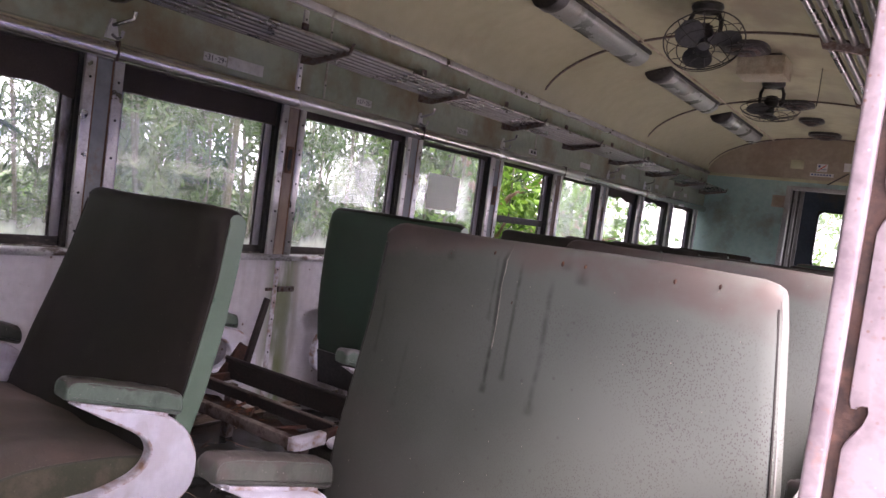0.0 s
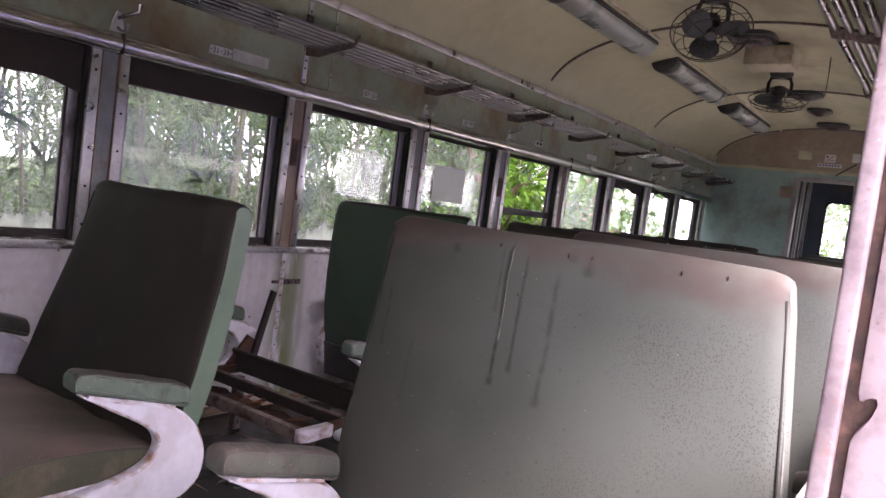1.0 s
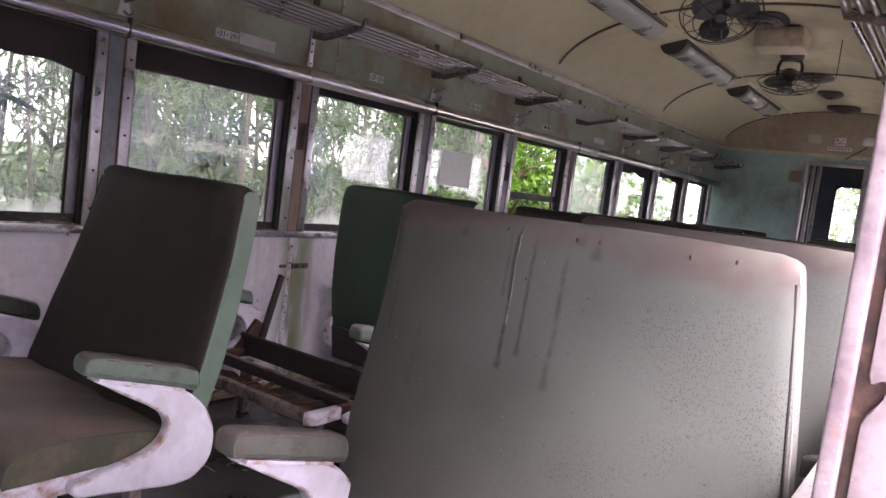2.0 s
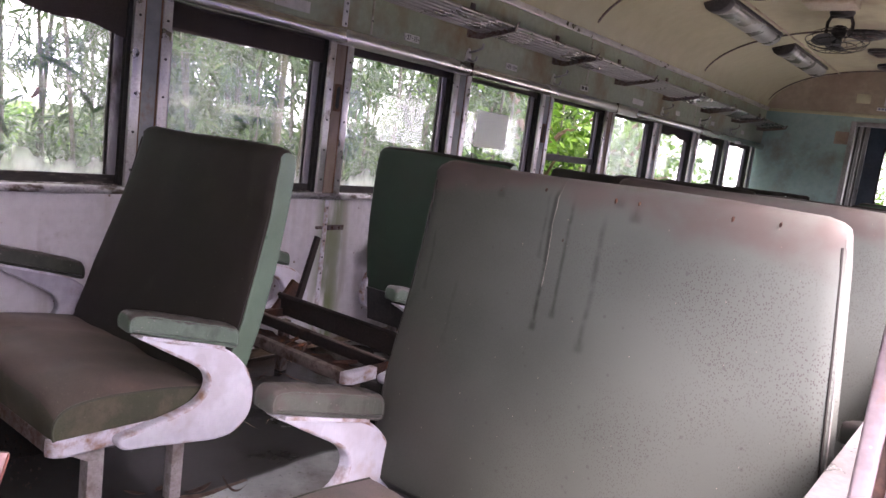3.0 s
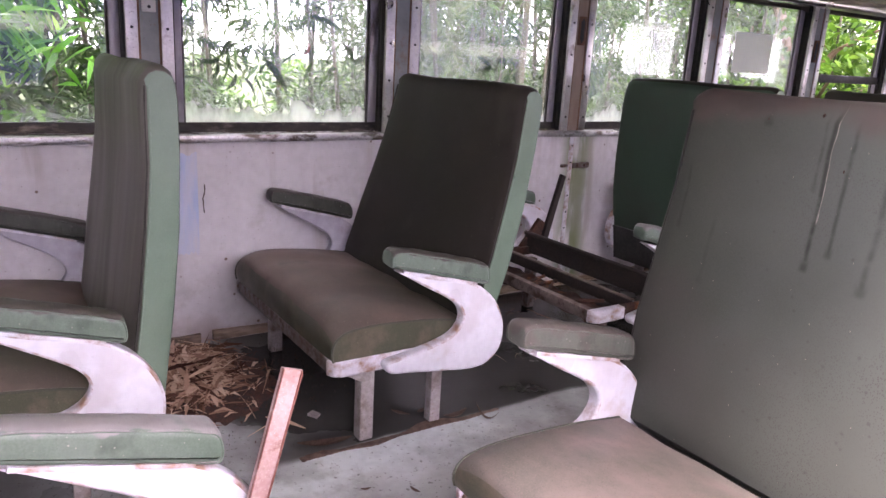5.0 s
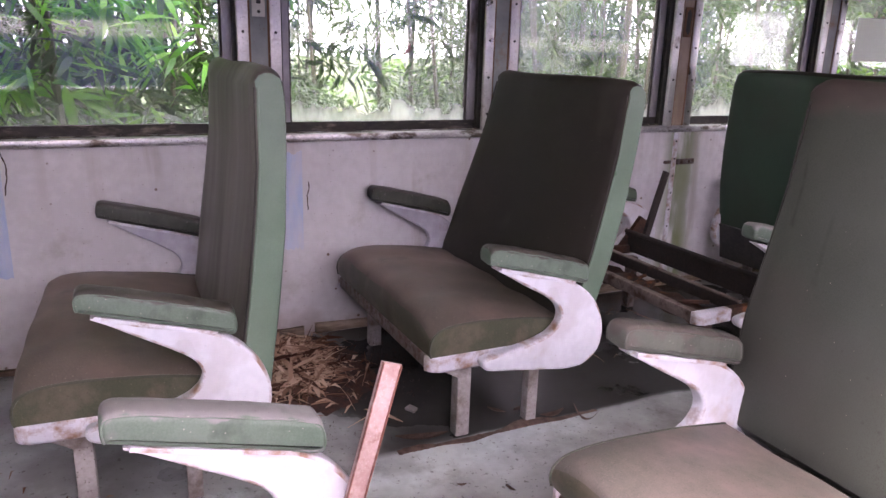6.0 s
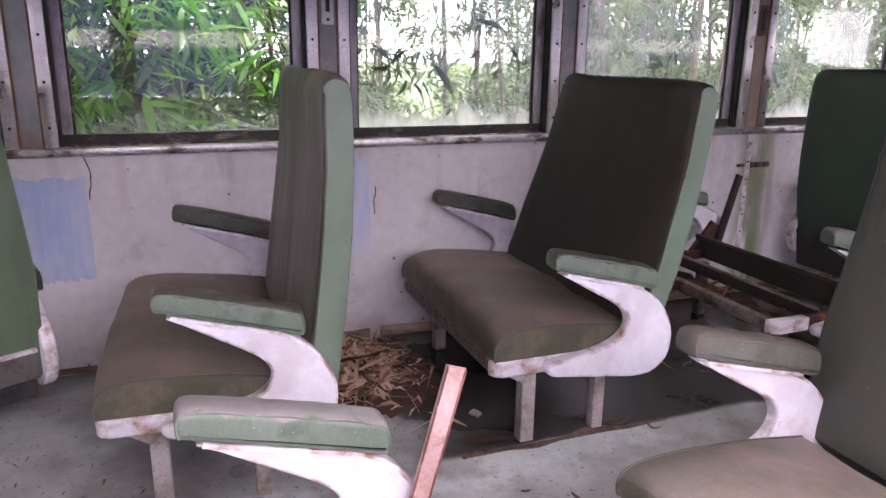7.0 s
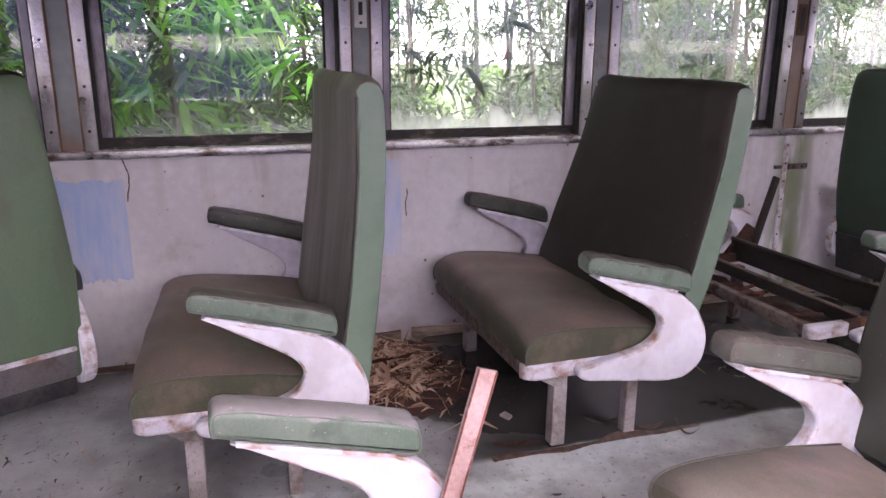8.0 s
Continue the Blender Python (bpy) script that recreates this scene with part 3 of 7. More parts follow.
def tube(bm, points, radius, sides=8, closed=False):
    """A round bar along a line of points."""
    pts = [Vector(p) for p in points]
    n = len(pts)
    rings = []
    up = None
    for i, p in enumerate(pts):
        a = pts[i - 1] if (i or closed) else p
        b = pts[(i + 1) % n] if (i < n - 1 or closed) else p
        d = (b - a).normalized()
        if up is None:
            up = d.orthogonal().normalized()
        up = (up - d * up.dot(d)).normalized()
        side = d.cross(up)
        r = radius[i] if isinstance(radius, (list, tuple)) else radius
        rings.append([bm.verts.new(p + (up * math.cos(w) + side * math.sin(w)) * r) for w in
                      (2 * math.pi * k / sides for k in range(sides))])
    for i in range(n if closed else n - 1):
        p, q = rings[i], rings[(i + 1) % n]
        for k in range(sides):
            bm.faces.new((p[k], p[(k + 1) % sides], q[(k + 1) % sides], q[k]))
    if not closed:
        bm.faces.new(rings[0][::-1])
        bm.faces.new(rings[-1])
    return bm


def disc(bm, centre, radius, axis, thick, sides=20):
    """A short cylinder about an axis vector."""
    c, a = Vector(centre), Vector(axis).normalized()
    return tube(bm, [c - a * thick / 2, c + a * thick / 2], radius, sides)


def studs(name, parent, points, radius, thick, mat):
    """Screw or bolt heads facing across the carriage, one object each on a shared mesh."""
    bm = bmesh.new()
    tube(bm, [(-thick / 2, 0, 0), (thick * 0.2, 0, 0), (thick / 2, 0, 0)], [radius, radius, radius * 0.6], 8)
    first = part(name, bm, mat, parent)
    first.location = points[0]
    for p in points[1:]:
        ob = new(name, first.data)
        ob.parent = parent
        ob.location = p


def arc(cx, cy, r, a0, a1, n):
    return [(cx + r * math.cos(radians(a0 + (a1 - a0) * k / n)), cy + r * math.sin(radians(a0 + (a1 - a0) * k / n))) for k in range(n + 1)]


# ---- floor, walls, ceiling ----
posts = [POST0 + PITCH * k for k in range(-4, 11)]


def vault(x, inset=0.0):
    """Height of the ceiling over x."""
    half = (XN - XF) / 2
    u = min(1.0, abs(x - XC) / half)
    return CORNICE + (CROWN - CORNICE - inset) * (1 - u ** 2.2) ** 0.5


tagged(part("floor", boxes(((XF - 0.12, Y0 - 0.1, -0.06), (XN + 0.12, Y1 + 1.3, 0.0))), AISLEFLOOR), "worn grey-green linoleum carriage floor with dark wet stains", "floor", kind="structure")

far_lower = boxes(((XF - 0.11, Y0, 0.0), (XF, Y1, SILL - 0.03)))
tagged(part("wall_far_lower", far_lower, PAINT, smooth=False), "lilac-white painted steel wall below the windows, stained and rusty at the foot", "wall", kind="structure")
near_lower = boxes(((XN, Y0, 0.0), (XN + 0.11, Y1, SILL - 0.03)))
tagged(part("wall_near_lower", near_lower, PAINT, smooth=False), "lilac-white painted steel wall below the open windows", "wall", kind="structure")
for nm, x0, x1 in (("wall_far_upper", XF - 0.11, XF + 0.006), ("wall_near_upper", XN - 0.006, XN + 0.11)):
    tagged(part(nm, boxes(((x0, Y0, RAIL + 0.02), (x1, Y1, CORNICE + 0.02))), UPPER, smooth=False),
           "grey-green painted panel above the windows with brown water stains", "wall", kind="structure")

# vaulted ceiling
bm = bmesh.new()
xs = [XF - 0.1] + [XF + (XN - XF) * 0.5 * (1 - math.cos(math.pi * k / 40)) for k in range(41)] + [XN + 0.1]
low = [(x, vault(x)) for x in xs]
prism(low + [(x, z + 0.06) for x, z in low[::-1]], "y", Y0 - 0.1, Y1 + 1.3, bm=bm)
tagged(part("ceiling", bm, CEIL), "yellowed cream painted vaulted ceiling with brown stains", "ceiling", kind="structure")

# end walls
END = Y1
DX0, DX1, DTOP = XC - 0.34, XC + 0.34, 2.05


def end_wall(nm, y0, y1):
    w = boxes(((XF - 0.1, y0, 0), (DX0, y1, CORNICE)), ((DX1, y0, 0), (XN + 0.1, y1, CORNICE)), ((DX0, y0, DTOP), (DX1, y1, CORNICE)))
    return tagged(part(nm, w, ENDPAINT, smooth=False), "pale turquoise painted end wall with rust marks", "wall", kind="structure")


end_wall("wall_end_front", END, END + 0.06)
end_wall("wall_end_back", Y0 - 0.06, Y0)
for nm, y0, y1 in (("lunette_front", END - 0.004, END + 0.06), ("lunette_back", Y0 - 0.06, Y0 + 0.004)):
    pts = [(x, vault(x) + 0.01) for x in xs[1:-1]]
    tagged(part(nm, prism(pts + [(XN, CORNICE), (XF, CORNICE)], "y", y0, y1), LUNETTE), "brownish cream arched panel over the end wall", "wall", kind="structure")

# ---- windows of the far side ----
def window_glass(name, veil, veil_at, lime_strength):
    """Glass with a fresnel sheen under a thin film of dust and lime: veil is the least and most of the film."""
    m = bpy.data.materials.new(name)
    m.use_nodes = True
    gn, gl = nodes_of(m)
    clear = gn.new("ShaderNodeBsdfTransparent")
    clear.inputs["Color"].default_value = (0.93, 0.97, 0.94, 1)
    gloss = gn.new("ShaderNodeBsdfGlossy")
    gloss.inputs["Roughness"].default_value = 0.03
    facing = gn.new("ShaderNodeLayerWeight")
    facing.inputs["Blend"].default_value = 0.5
    fifth = math_node(gn, gl, "POWER", facing.outputs["Facing"], 5.0)
    fres = math_node(gn, gl, "ADD", math_node(gn, gl, "MULTIPLY", fifth, 0.955), 0.045)
    pane_mix = gn.new("ShaderNodeMixShader")
    gl.new(fres, pane_mix.inputs["Fac"])
    gl.new(clear.outputs["BSDF"], pane_mix.inputs[1])
    gl.new(gloss.outputs["BSDF"], pane_mix.inputs[2])
    film_bsdf = gn.new("ShaderNodeBsdfTranslucent")
    film_bsdf.inputs["Color"].default_value = (0.86, 0.88, 0.82, 1)
    gpos = gn.new("ShaderNodeNewGeometry").outputs["Position"]
    broad_film = mask(gn, gl, gpos, 1.7, (1, 1, 0.8), (0.38, 0.62), 3, shift=(0, veil_at, 0))
    fine_film = mask(gn, gl, gpos, 5.0, (1, 1, 0.45), (0.34, 0.70), 8)
    runs = mask(gn, gl, gpos, 22.0, (1, 1, 0.06), (0.52, 0.72), 4, shift=(0, veil_at, 2))
    film_amount = math_node(gn, gl, "ADD", math_node(gn, gl, "MULTIPLY", broad_film, 0.75), math_node(gn, gl, "MULTIPLY", fine_film, 0.18))
    film_amount = math_node(gn, gl, "ADD", film_amount, math_node(gn, gl, "MULTIPLY", runs, 0.07))
    film_amount = math_node(gn, gl, "ADD", math_node(gn, gl, "MULTIPLY", film_amount, veil[1] - veil[0]), veil[0])
    gsep = gn.new("ShaderNodeSeparateXYZ")
    gl.new(gpos, gsep.inputs[0])
    grow = math_node(gn, gl, "ADD", gsep.outputs["Z"], math_node(gn, gl, "MULTIPLY", mask(gn, gl, gpos, 14, (1, 1, 0.5), (0.3, 0.7), 6), 0.07))
    lime = math_node(gn, gl, "MULTIPLY", ease(gn, gl, grow, 1.03, 0.90), lime_strength)
    dots = math_node(gn, gl, "MULTIPLY", mask(gn, gl, gpos, 75, (1, 1, 0.7), (0.10, 0.05), kind="cells"), 0.4)
    gall = gn.new("ShaderNodeMixShader")
    gl.new(math_node(gn, gl, "MAXIMUM", math_node(gn, gl, "ADD", film_amount, lime), dots), gall.inputs["Fac"])
    gl.new(pane_mix.outputs["Shader"], gall.inputs[1])
    gl.new(film_bsdf.outputs["BSDF"], gall.inputs[2])
    gl.new(gall.outputs["Shader"], gn["Material Output"].inputs["Surface"])
    return m


GLASS = window_glass("dirty_window_glass", (0.01, 0.15), 0.0, 0.40)
HAZYGLASS = window_glass("limed_hazy_window_glass", (0.04, 0.22), 3.0, 0.50)
CLEARGLASS = window_glass("rain_washed_window_glass", (0.0, 0.07), 1.0, 0.20)
STILE = material("lilac_grey_sash_paint", ((0.30, 0.28, 0.31), (0.42, 0.40, 0.43)), 0.45, 0.3, scale=7, fine=60, bump=0.15, stain=(0.10, 0.08, 0.07), stain_scale=7, stain_at=(0.54, 0.70), stretch=(1, 1, 0.4))
SEAMRUST = material("rust_line", ((0.11, 0.055, 0.03), (0.20, 0.11, 0.065)), 0.8, scale=30, fine=120, bump=0.4, stretch=(1, 1, 0.2), stain=(0.05, 0.03, 0.02), stain_scale=14)
GREY_W, STRIP_W, DEEP = 0.080, 0.042, 0.075
far_posts = [p for p in posts if Y0 < p < Y1]


def side_post(y, x, s):
    """A window post: grey panel, two screwed aluminium angles. s points into the carriage."""
    th = thing("window_post", "blue-grey window post between screwed aluminium strips, rust at its foot", "window post", "window posts", "structure")
    h0, h1 = SILL, RAIL + 0.02
    part("core", boxes(((min(x, x - s * 0.10), y - GREY_W / 2, h0), (max(x, x - s * 0.10), y + GREY_W / 2, h1))), POSTRUST if round((y - POST0) / PITCH) in (3, 6) else POSTGREY, th)
    for sg in (-1, 1):
        part("rust_seam", boxes(((min(x, x + s * 0.0022), y + sg * (GREY_W / 2 - 0.004) - 0.004, h0), (max(x, x + s * 0.0022), y + sg * (GREY_W / 2 - 0.004) + 0.004, h1))), SEAMRUST, th, smooth=False)
        a, b = sorted((y + sg * GREY_W / 2, y + sg * (GREY_W / 2 + STRIP_W)))
        bm = boxes(((min(x + s * 0.008, x - s * 0.012), a, h0), (max(x + s * 0.008, x - s * 0.012), b, h1)), bevel=0.003)
        st = part("strip", bm, ALU, th)
        studs("screw", st, [(x + s * 0.010, (a + b) / 2, h0 + 0.07 + 0.155 * k) for k in range(5)], 0.0055, 0.006, DARKSTEEL)
        bm = bmesh.new()
        g0, g1 = sorted((y + sg * (GREY_W / 2), y + sg * (GREY_W / 2 + STRIP_W - 0.006)))
        box(bm, (min(x - s * 0.012, x - s * 0.10), g0, h0), (max(x - s * 0.012, x - s * 0.10), g1, h1))
        for dx in (0.022, 0.044, 0.066):
            r0, r1 = sorted((y + sg * (GREY_W / 2 + STRIP_W - 0.006), y + sg * (GREY_W / 2 + STRIP_W + 0.010)))
            box(bm, (min(x - s * dx, x - s * (dx + 0.008)), r0, h0), (max(x - s * dx, x - s * (dx + 0.008)), r1, h1))
        part("channel", bm, RUBBER, th)
    return th


for y in far_posts:
    side_post(y, XF, 1)

openings = [(a + GREY_W / 2 + STRIP_W, b - GREY_W / 2 - STRIP_W) for a, b in zip(far_posts, far_posts[1:])]
for k, (a, b) in enumerate(openings):
    th = thing(f"window_{k + 1}", "carriage window with a dirty pane in a blackened frame", "window", "side windows", "structure")
    xg = XF - DEEP
    raised = abs((a + b) / 2 - (POST0 + 5.5 * PITCH)) < 0.2
    z0, z1 = SILL + 0.001, RAIL + 0.02
    fr = boxes(((xg - 0.012, a, z0), (xg + 0.019, b, z0 + 0.037)), ((xg - 0.012, a, z1 - 0.05), (xg + 0.014, b, z1)),
               ((xg - 0.010, a, z0 + 0.037), (xg + 0.006, a + 0.052, z1 - 0.05)), ((xg - 0.010, b - 0.052, z0 + 0.037), (xg + 0.006, b, z1 - 0.05)))
    frame_part = part("window_frame", fr, SASH, th, smooth=False)
    for e0, e1 in ((a + 0.006, a + 0.044), (b - 0.044, b - 0.006)):
        part("stile", boxes(((xg + 0.0062, e0, z0 + 0.038), (xg + 0.018, e1, z1 - 0.05)), bevel=0.003), STILE, frame_part, "lilac-grey metal sash stile")
    if not raised:
        pane = part("pane", boxes(((xg - 0.002, a + 0.050, z0 + 0.035), (xg + 0.002, b - 0.050, z1 - 0.048))), {0: CLEARGLASS, 1: HAZYGLASS, 3: HAZYGLASS, 6: HAZYGLASS}.get(round((a + b - 2 * POST0) / (2 * PITCH) - 0.5), GLASS), th, smooth=False)
        pane.visible_shadow = False
    else:
        part("sash_bar", boxes(((xg, a, 1.160), (xg + 0.03, b, 1.214)), bevel=0.004), DARKSTEEL, th)

# sill ledge, rail and cornice
tagged(part("sill_far", boxes(((XF - 0.10, Y0, SILL - 0.03), (XF + 0.028, Y1, SILL)), bevel=0.006), SILLALU), "dull aluminium window ledge flecked with dirt", "ledge", kind="structure")
tagged(part("sill_near", boxes(((XN - 0.028, Y0, SILL - 0.03), (XN + 0.10, Y1, SILL)), bevel=0.006), ALU), "dull aluminium window ledge", "ledge", kind="structure")
for nm, x, s in (("rail_far", XF, 1), ("rail_near", XN, -1)):
    prof = [(x, RAIL - 0.012), (x + s * 0.03, RAIL - 0.010)] + [(x + s * (0.03 + 0.022 * math.sin(w)), RAIL + 0.026 - 0.036 * math.cos(w)) for w in [math.pi * q / 8 for q in range(1, 8)]] + [(x + s * 0.03, RAIL + 0.064), (x, RAIL + 0.068)]
    tagged(part(nm, prism(prof, "y", Y0, Y1), RAILALU), "rounded aluminium rail over the windows", "rail", kind="structure")
for nm, x, s in (("cornice_far", XF, 1), ("cornice_near", XN, -1)):
    a, b = sorted((x + s * 0.004, x + s * 0.03))
    th = part(nm, boxes(((a, Y0, CORNICE - 0.02), (b, Y1, CORNICE + 0.022)), bevel=0.004), ALU)
    tagged(th, "narrow screwed aluminium cornice strip", "cornice", kind="structure")

# crumbs of lime and dirt washed along the ledge
GRIT = material("lime_and_dirt_crumbs", ((0.035, 0.027, 0.022), (0.10, 0.080, 0.066)), 0.9, scale=40, fine=160, bump=0.8, stain=(0.36, 0.31, 0.27), stain_scale=26, stain_at=(0.55, 0.66))
bm = bmesh.new()
n = 900
rows_ = []
for k in range(n + 1):
    y = -2.4 + 8.0 * k / n
    row = []
    for j in range(6):
        u = j / 5
        h = 0.010 * max(0.0, noise.noise(Vector((y * 9, u * 2, 1))) + 0.25) * math.sin(math.pi * u) + 0.006 * max(0.0, noise.noise(Vector((y * 70, u * 6, 4)))) * math.sin(math.pi * u)
        row.append(bm.verts.new((XF - 0.058 + 0.050 * u + 0.004 * noise.noise(Vector((y * 20, j, 7))), y, SILL - 0.0015 + h)))
    rows_.append(row)
for p, q in zip(rows_, rows_[1:]):
    for j in range(5):
        bm.faces.new((p[j], p[j + 1], q[j + 1], q[j]))
tagged(part("ledge_dirt", bm, GRIT), "crumbs of lime and dirt lying along the window ledge", "dirt", kind="stuff")


# ---- seats ----
# local frame: x across the bench (0 at its middle), y backwards, z up; the seat looks along -y
HALF = 0.50




def smooth_loop(pts, n=4, closed=True):
    """A rounder outline through the given points."""
    out = []
    m = len(pts)
    for k in range(m if closed else m - 1):
        p0, p1, p2, p3 = (pts[(k + q) % m] if closed else pts[min(max(k + q, 0), m - 1)] for q in (-1, 0, 1, 2))
        for a in range(n):
            t = a / n
            out.append(tuple(0.5 * (2 * p1[c] + (p2[c] - p0[c]) * t + (2 * p0[c] - 5 * p1[c] + 4 * p2[c] - p3[c]) * t * t
                                    + (3 * p1[c] - p0[c] - 3 * p2[c] + p3[c]) * t ** 3) for c in range(2)))
    return out if closed else out + [pts[-1]]


# outline of the cushion's side, from its front foot over the top to the back
CUSHION = smooth_loop([(0.006, 0.304), (0.001, 0.328), (0.006, 0.356), (0.026, 0.381), (0.066, 0.395), (0.13, 0.400), (0.21, 0.398), (0.34, 0.388), (0.44, 0.372), (0.50, 0.362)], 3, False)


def cushion_mesh(w):
    """A stuffed bench cushion: material 0 top, 1 front and sides."""
    bm = bmesh.new()
    nx = 26
    rows = []
    for i in range(nx + 1):
        u = -1 + 2 * i / nx
        u = math.copysign(abs(u) ** 0.8, u)
        row = []
        for k, (y, z) in enumerate(CUSHION):
            v = k / (len(CUSHION) - 1)
            swell = (1 - abs(u) ** 7) * math.sin(math.pi * min(1, 0.15 + v * 0.9)) ** 0.7
            dent = 0.004 * math.sin(7 * u + 3 * v) + 0.003 * math.sin(13 * u - 5 * v)
            row.append(bm.verts.new((u * w, y - 0.006 * swell * (v < 0.3), z + (0.048 * swell + dent * (1 - abs(u) ** 3)) * min(1, v * 5))))
        rows.append(row)
    n = len(CUSHION)
    for i in range(nx):
        for k in range(n - 1):
            f = bm.faces.new((rows[i][k], rows[i + 1][k], rows[i + 1][k + 1], rows[i][k + 1]))
            f.material_index = 1 if k < 6 else 0
    for row in (rows[0], rows[-1]):
        low = [bm.verts.new((v.co.x, v.co.y + (0.0 if k else 0.001), 0.304)) for k, v in enumerate(row)]
        for k in range(n - 1):
            f = bm.faces.new((row[k], row[k + 1], low[k + 1], low[k]))
            f.material_index = 1
    return bm


BACK_FRONT = [(0.462, 0.32), (0.480, 0.385), (0.506, 0.475), (0.532, 0.581), (0.573, 0.753), (0.605, 0.903), (0.622, 1.034), (0.629, 1.088)]
BACK_TOP = [(0.635, 1.114), (0.647, 1.127), (0.664, 1.132), (0.682, 1.128), (0.698, 1.114)]
BACK_REAR = [(0.706, 1.086), (0.704, 1.04), (0.691, 0.934), (0.657, 0.731), (0.617, 0.556), (0.589, 0.44), (0.562, 0.33), (0.548, 0.26), (0.52, 0.245)]


def back_outline(lean):
    """Side outline of the backrest in (y, z), tipped about its hinge."""
    a = lean - radians(9)
    c, s = math.cos(a), math.sin(a)

    def turn(p):
        y, z = p[0] - 0.50, p[1] - 0.40
        return (0.50 + y * c + z * s, 0.40 - y * s + z * c)
    return [[turn(p) for p in some] for some in (BACK_FRONT, BACK_TOP, BACK_REAR)]


def back_half(w, z):
    """Half the width of a backrest at a height: it narrows towards the top."""
    return w - 0.104 * max(0.0, z - 0.58)


def backrest_mesh(w, lean):
    """Padded back: material 0 front and top, 1 side gussets, 2 rear panel."""
    bm = bmesh.new()
    f, t, r = back_outline(lean)
    line = f + t + r
    nf, nt = len(f), len(t)
    us = [-1, -0.992, -0.97, -0.92, -0.8, -0.55, -0.28, 0, 0.28, 0.55, 0.8, 0.92, 0.97, 0.992, 1]
    rows = []
    for u in us:
        a = abs(u)
        edge = max(0.0, (a - 0.92) / 0.08)
        ring = []
        for k, (y, z) in enumerate(line):
            puff = (-0.012 * (1 - a ** 6) + 0.003 * math.sin(5 * u + k) + 0.009 * edge ** 3) if 0 < k < nf else (-0.006 * edge ** 3 if k >= nf + nt else 0.0)
            drop = 0.014 * edge ** 2.2 if nf - 1 <= k <= nf + nt else 0.0
            ring.append(bm.verts.new((u * back_half(w, z), y + puff, z - drop + (0.003 * math.sin(4 * u) if nf <= k < nf + nt else 0))))
        rows.append(ring)
    n = len(line)
    last = len(us) - 2
    for i in range(len(us) - 1):
        for k in range(n):
            q = (k + 1) % n
            fc = bm.faces.new((rows[i][k], rows[i][q], rows[i + 1][q], rows[i + 1][k]))
            fc.material_index = 0 if k < nf + nt - 1 else 2 if (k < n - 1 and 0 < i < last) else 1
    for ring in (rows[0], rows[-1][::-1]):
        fc = bm.faces.new(ring)
        fc.material_index = 1
    return bm


CASTING = smooth_loop([(0.192, 0.574), (0.286, 0.551), (0.383, 0.528), (0.473, 0.504), (0.539, 0.458), (0.582, 0.398), (0.600, 0.33), (0.587, 0.265), (0.540, 0.222), (0.472, 0.212),
                       (0.39, 0.222), (0.311, 0.233), (0.24, 0.243), (0.179, 0.252), (0.157, 0.271), (0.165, 0.293), (0.228, 0.303), (0.342, 0.325), (0.403, 0.350), (0.431, 0.391),
                       (0.417, 0.434), (0.369, 0.470), (0.289, 0.515), (0.225, 0.553)], 3)


def inward(outline):
    """Unit vectors pointing into a closed outline at each of its points."""
    n = len(outline)
    area = sum(outline[k - 1][0] * outline[k][1] - outline[k][0] * outline[k - 1][1] for k in range(n))
    sgn = -1 if area > 0 else 1
    out = []
    for k in range(n):
        (ya, za), (yb, zb) = outline[k - 1], outline[(k + 1) % n]
        d = math.hypot(yb - ya, zb - za) or 1.0
        out.append((sgn * (zb - za) / d, -sgn * (yb - ya) / d))
    return out


def slab(outline, x0, x1, r, tip=None):
    """An outline drawn out along x, its long edges rounded by r; material 0 faces, 1 rim."""
    bm = bmesh.new()
    ins = inward(outline)
    if tip:
        ins = [(a * k, b * k) for (a, b), k in zip(ins, [min(1.0, (math.hypot(y - tip[0], z - tip[1]) / 0.11) ** 1.2) for y, z in outline])]
    n = len(outline)
    steps = [(x0 + r * (1 - math.cos(v)), r * (1 - math.sin(v))) for v in [math.pi / 2 * q / 4 for q in range(5)]]
    steps += [(x1 - (a - x0), b) for a, b in steps[::-1]]
    rings = [[bm.verts.new((x, y + o[0] * d, z + o[1] * d)) for (y, z), o in zip(outline, ins)] for x, d in steps]
    for i, (p, q) in enumerate(zip(rings, rings[1:])):
        for k in range(n):
            bm.faces.new((p[k], p[(k + 1) % n], q[(k + 1) % n], q[k])).material_index = 1
    bm.faces.new(rings[0])
    bm.faces.new(rings[-1][::-1])
    return bm


def side_casting(x0, x1, outline=None):
    """The white side casting; material 0 faces, 1 chipped rim."""
    return slab(outline or CASTING, x0, x1, 0.008, (0.192, 0.574))


PAD = smooth_loop([(0.163, 0.588), (0.151, 0.594), (0.147, 0.612), (0.150, 0.630), (0.163, 0.640), (0.195, 0.638), (0.27, 0.622), (0.349, 0.604), (0.42, 0.587), (0.482, 0.570), (0.506, 0.562), (0.516, 0.548), (0.520, 0.526), (0.517, 0.509), (0.505, 0.503), (0.456, 0.514), (0.33, 0.546), (0.204, 0.578)], 3)


PAD = [(0.52 - (0.52 - y) * 0.965, z) for y, z in PAD]
PAD_IN = inward(PAD)


